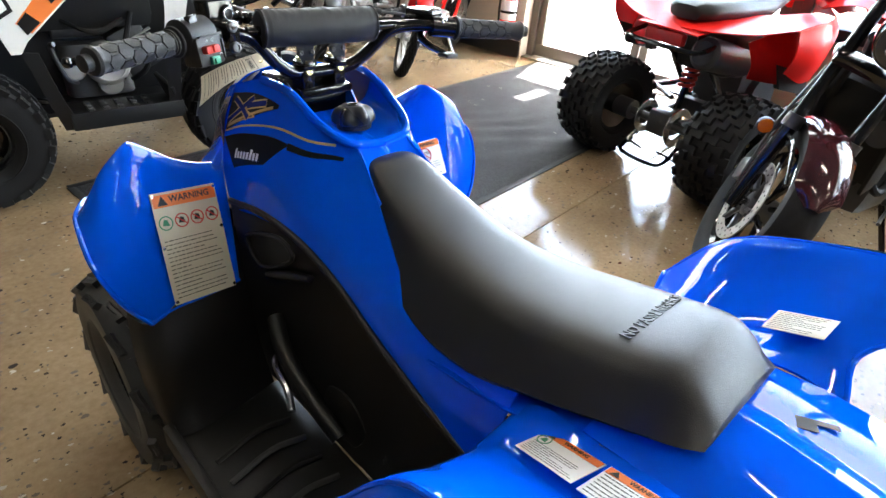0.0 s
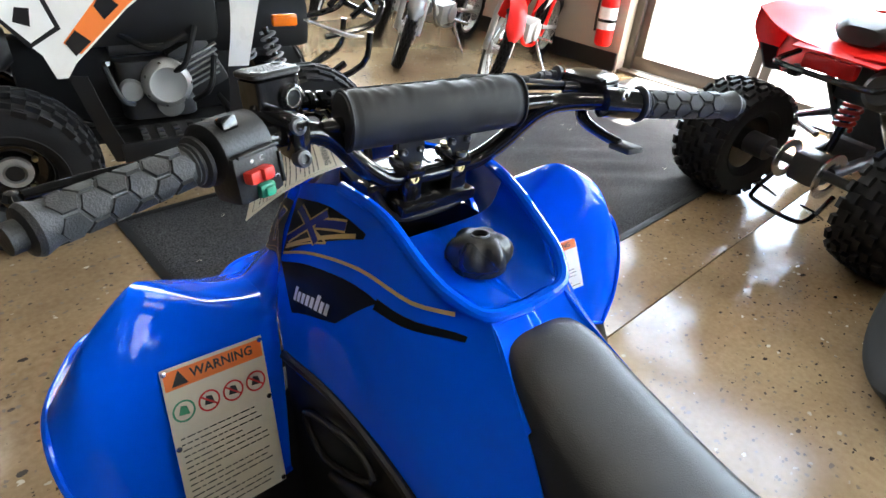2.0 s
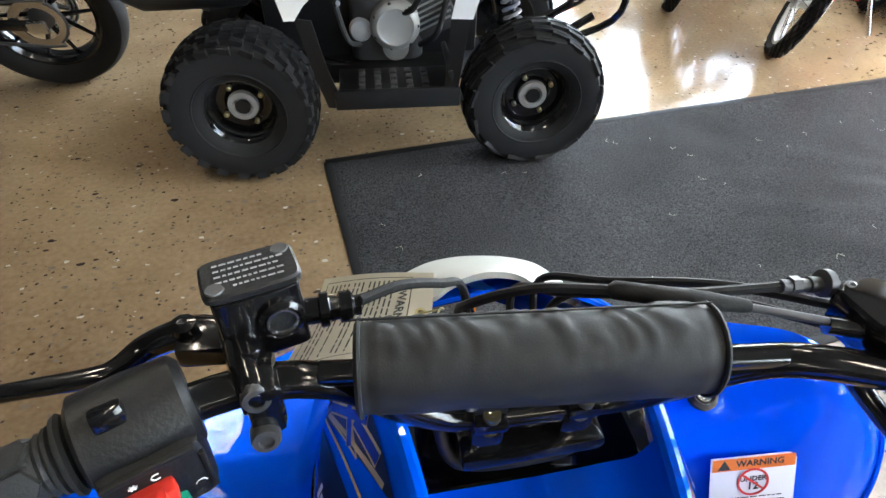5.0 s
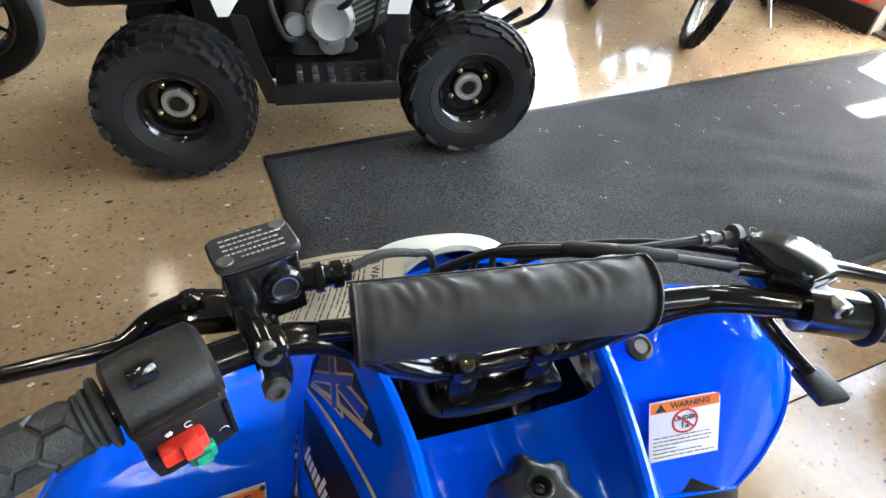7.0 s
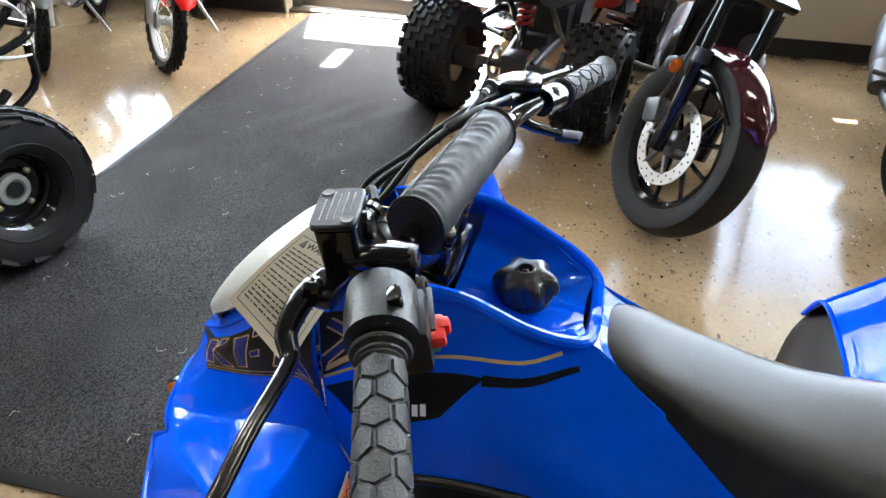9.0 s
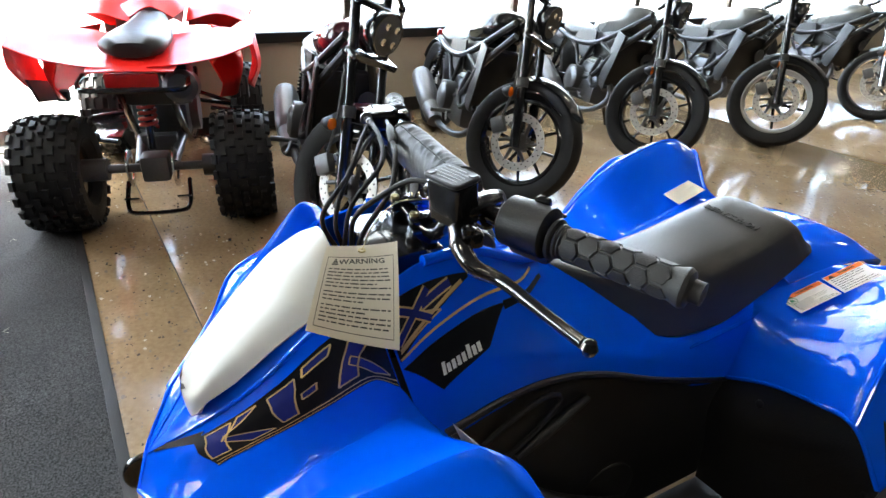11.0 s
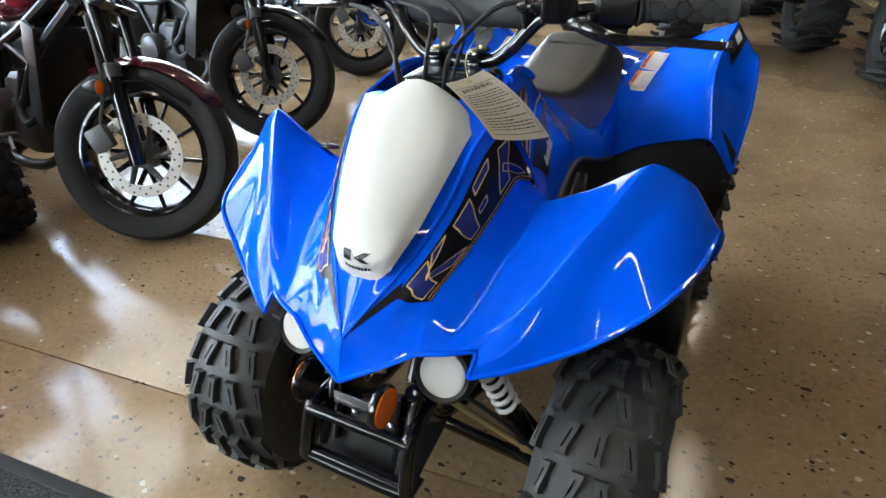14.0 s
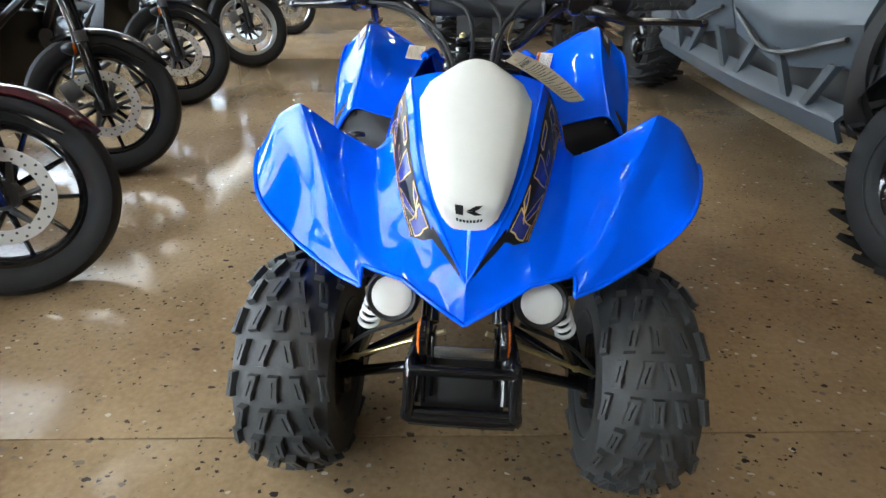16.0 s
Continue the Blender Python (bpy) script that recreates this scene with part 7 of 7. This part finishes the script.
def side_by_side(m, label, panel, rim_mat):
    """A long off-road vehicle, nose towards +y; its right flank is at x = 0."""
    v = thing("side_by_side", m, label, "utility vehicle", "side-by-side vehicles")
    for y in (1.22, -1.62):
        utv_wheel(v, at(-.12, y, .345), .345, .26, 1, RUBBER, rim_mat)
        utv_wheel(v, at(-1.38, y, .345), .345, .26, -1, RUBBER, rim_mat)
    SILL = V([[(-.03, -1.15, .36), (.02, -1.15, .44), (-.02, -1.15, .50)], [(-.01, .0, .335), (.045, .0, .42), (.0, .0, .49)], [(-.03, .78, .33), (.02, .78, .42), (-.02, .80, .48)]])
    part("sill", sheet(SILL, 4, 6, .02, .2, .3), panel, v, "grey moulded side sill")
    for k in range(6):
        y = -.95 + .30 * k
        part("sill_brace", prism([(y, .44), (y + .05, .44), (y + .16, .62), (y + .11, .62)] if k % 2 else [(y + .16, .44), (y + .21, .44), (y + .05, .62), (y, .62)], .03, Matrix(((0, 0, 1, .02), (1, 0, 0, 0), (0, 1, 0, 0), (0, 0, 0, 1)))), panel, v)
    part("recess", sheet(V([[(-.06, -1.15, .46), (-.06, -1.15, .64)], [(-.04, .0, .45), (-.04, .0, .64)], [(-.06, .80, .44), (-.06, .80, .64)]]), 3, 5, .01), BLACK, v)
    for y0, y1 in ((-1.10, -.25), (-.22, .78)):
        DOOR = V([[(-.03, y0, .60), (.03, y0, .76), (-.01, y0, .92), (-.05, y0, 1.05)], [(.0, (y0 + y1) / 2, .54), (.065, (y0 + y1) / 2, .72), (.02, (y0 + y1) / 2, .92), (-.04, (y0 + y1) / 2, 1.08)], [(-.03, y1, .62), (.03, y1, .78), (-.02, y1, .96), (-.06, y1, 1.10)]])
        d = part("door_panel", sheet(DOOR, 5, 6, .02, .15, .25), panel, v, "grey faceted door panel", 25)
        part("door_crease", tube([(.03, y0 + .05, .72), (.066, (y0 + y1) / 2, .60), (.04, y1 - .05, .72)], .012, 6, 4), BLACK, d)
        part("door_handle", block(.02, .03, .16, at(.02, y1 - .1, .94, 18), .008), BLACK, d)
    part("front_guard", sheet(V([[(-.06, .78, .36), (.02, .80, .50), (.04, .80, .74), (-.04, .82, .98)], [(-.10, .86, .42), (.05, .90, .62), (.06, .92, .82), (-.04, .98, 1.02)]]), 5, 3, .02), BLACK, v)
    for y, n_ in ((1.22, "front_fender"), (-1.62, "rear_fender")):
        part(n_, moved(arch(.46, .36, 10, 170, cy=y, cz=.36), at(-.14, 0, 0)), BLACK if y > 0 else panel, v)
    part("tub", join(block(1.36, 2.5, .5, at(-.75, -.2, .62), .08), block(1.2, .9, .34, at(-.75, 1.25, .82, -10), .08), block(1.3, .8, .3, at(-.75, -1.75, .85), .05)), BLACK, v)
    part("windscreen", block(1.2, .01, .62, at(-.75, .88, 1.38, 30), .003), GLASS, v)
    part("roll_cage", join(*[tube([(x, 1.0, 1.02), (x, .68, 1.66), (x, -.9, 1.74), (x, -1.2, 1.0)], .026, 8, 5) for x in (-.12, -1.38)], *[rod((-.12, y, z), (-1.38, y, z), .024) for y, z in ((.68, 1.66), (-.9, 1.74))]), GLOSS, v)
    part("roof", block(1.24, 1.6, .04, at(-.75, -.1, 1.76), .02), BLACK, v)
    part("frame", block(1.1, 2.9, .06, at(-.75, -.2, .33), .02), GLOSS, v)
    for y in (1.22, -1.62):
        part("suspension", join(rod((-.3, y, .34), (-1.2, y, .34), .03), rod((-.22, y, .4), (-.5, y - .1, .85), .04), rod((-1.28, y, .4), (-1.0, y - .1, .85), .04)), GLOSS, v)
    return v


side_by_side(at(-1.32, -1.61, 0, 0, 0, 6.0), "grey side-by-side off-road vehicle with faceted door panels", UTVGREY, GLOSS)
side_by_side(at(2.15, -8.42, 0, 0, 0, 70), "grey side-by-side off-road vehicle with bright spoked wheels", UTVGREY, CHROME)
sq = thing("utility_quad", at(-.20, -4.62, 0, 0, 0, 13), "dark utility quad with tall chunky tyres and white springs", "quad bike")
for x, y in ((-.45, -.72), (.45, -.72), (-.45, .72), (.45, .72)):
    utv_wheel(sq, at(x, y, .345), .345, .26, 1 if x > 0 else -1)
for s in (-1, 1):
    for y in (.66, -.66):
        dm = part("damper", rod((s * .26, y, .40), (s * .18, y, .82), .02), GLOSS, sq)
        part("spring", tube([(s * (.255 - .07 * k / 96) + .04 * math.cos(k * math.pi / 6), y + .04 * math.sin(k * math.pi / 6), .44 + .34 * k / 96) for k in range(97)], .009, 6, 1), SPRINGWHITE, dm)
        part("suspension_arm", rod((s * .1, y, .38), (s * .36, y, .33), .025), GLOSS, sq)
        part("wing", moved(arch(.47, .34, 20, 160, cy=y * 1.09, cz=.36), at(s * .42, 0, 0)), BLACK, sq)
part("body", join(block(.5, 1.9, .4, at(0, 0, .70), .1), block(.36, .8, .2, at(0, -.2, .95), .08)), BLACK, sq)
part("rack", join(*[rod((x, .55, 1.02), (x, 1.05, 1.02), .012) for x in (-.3, -.15, 0, .15, .3)], rod((-.32, .55, 1.02), (.32, .55, 1.02), .014), rod((-.32, 1.05, 1.02), (.32, 1.05, 1.02), .014), rod((0, .8, .85), (0, .8, 1.02), .02)), GLOSS, sq)

# ---- small things on the street wall ----
ext = thing("fire_extinguisher", BUILD @ at(WALL - .09, 2.30, .18), "red fire extinguisher hanging on the wall bracket", "extinguisher")
part("cylinder", lathe([(.001, 0), (.05, .003), (.062, .02), (.064, .05), (.064, .30), (.055, .36), (.03, .395), (.02, .41), (.001, .41)], 28), RED, ext)
part("label", hoop([(.0648, .12), (.0648, .27), (.0640, .27), (.0640, .12)], 28), DECALWHITE, ext)
part("valve", join(block(.03, .03, .05, at(0, 0, .43), .005), block(.02, .12, .012, at(0, -.03, .47, 10), .004), block(.02, .10, .010, at(0, -.03, .445, -5), .004)), DARKALLOY, ext)
part("hose", tube([(0, .02, .43), (-.03, .06, .36), (-.05, .06, .22), (-.05, .055, .10)], .009, 8, 5), RUBBER, ext)
part("bracket", join(block(.02, .06, .32, at(.072, 0, .22), .004), hoop([(.0665, .17), (.0665, .19), (.065, .19), (.065, .17)], 28)), GLOSS, ext)
sock = thing("wall_socket", BUILD @ at(WALL - .006, -1.06, .38), "dark wall socket plate on the cream knee wall", "socket")
part("plate", block(.01, .07, .115, Matrix(), .003), BLACK, sock)
for z in (-.022, .022):
    part("outlet", block(.006, .034, .03, at(-.005, 0, z), .006), DARKALLOY, sock)
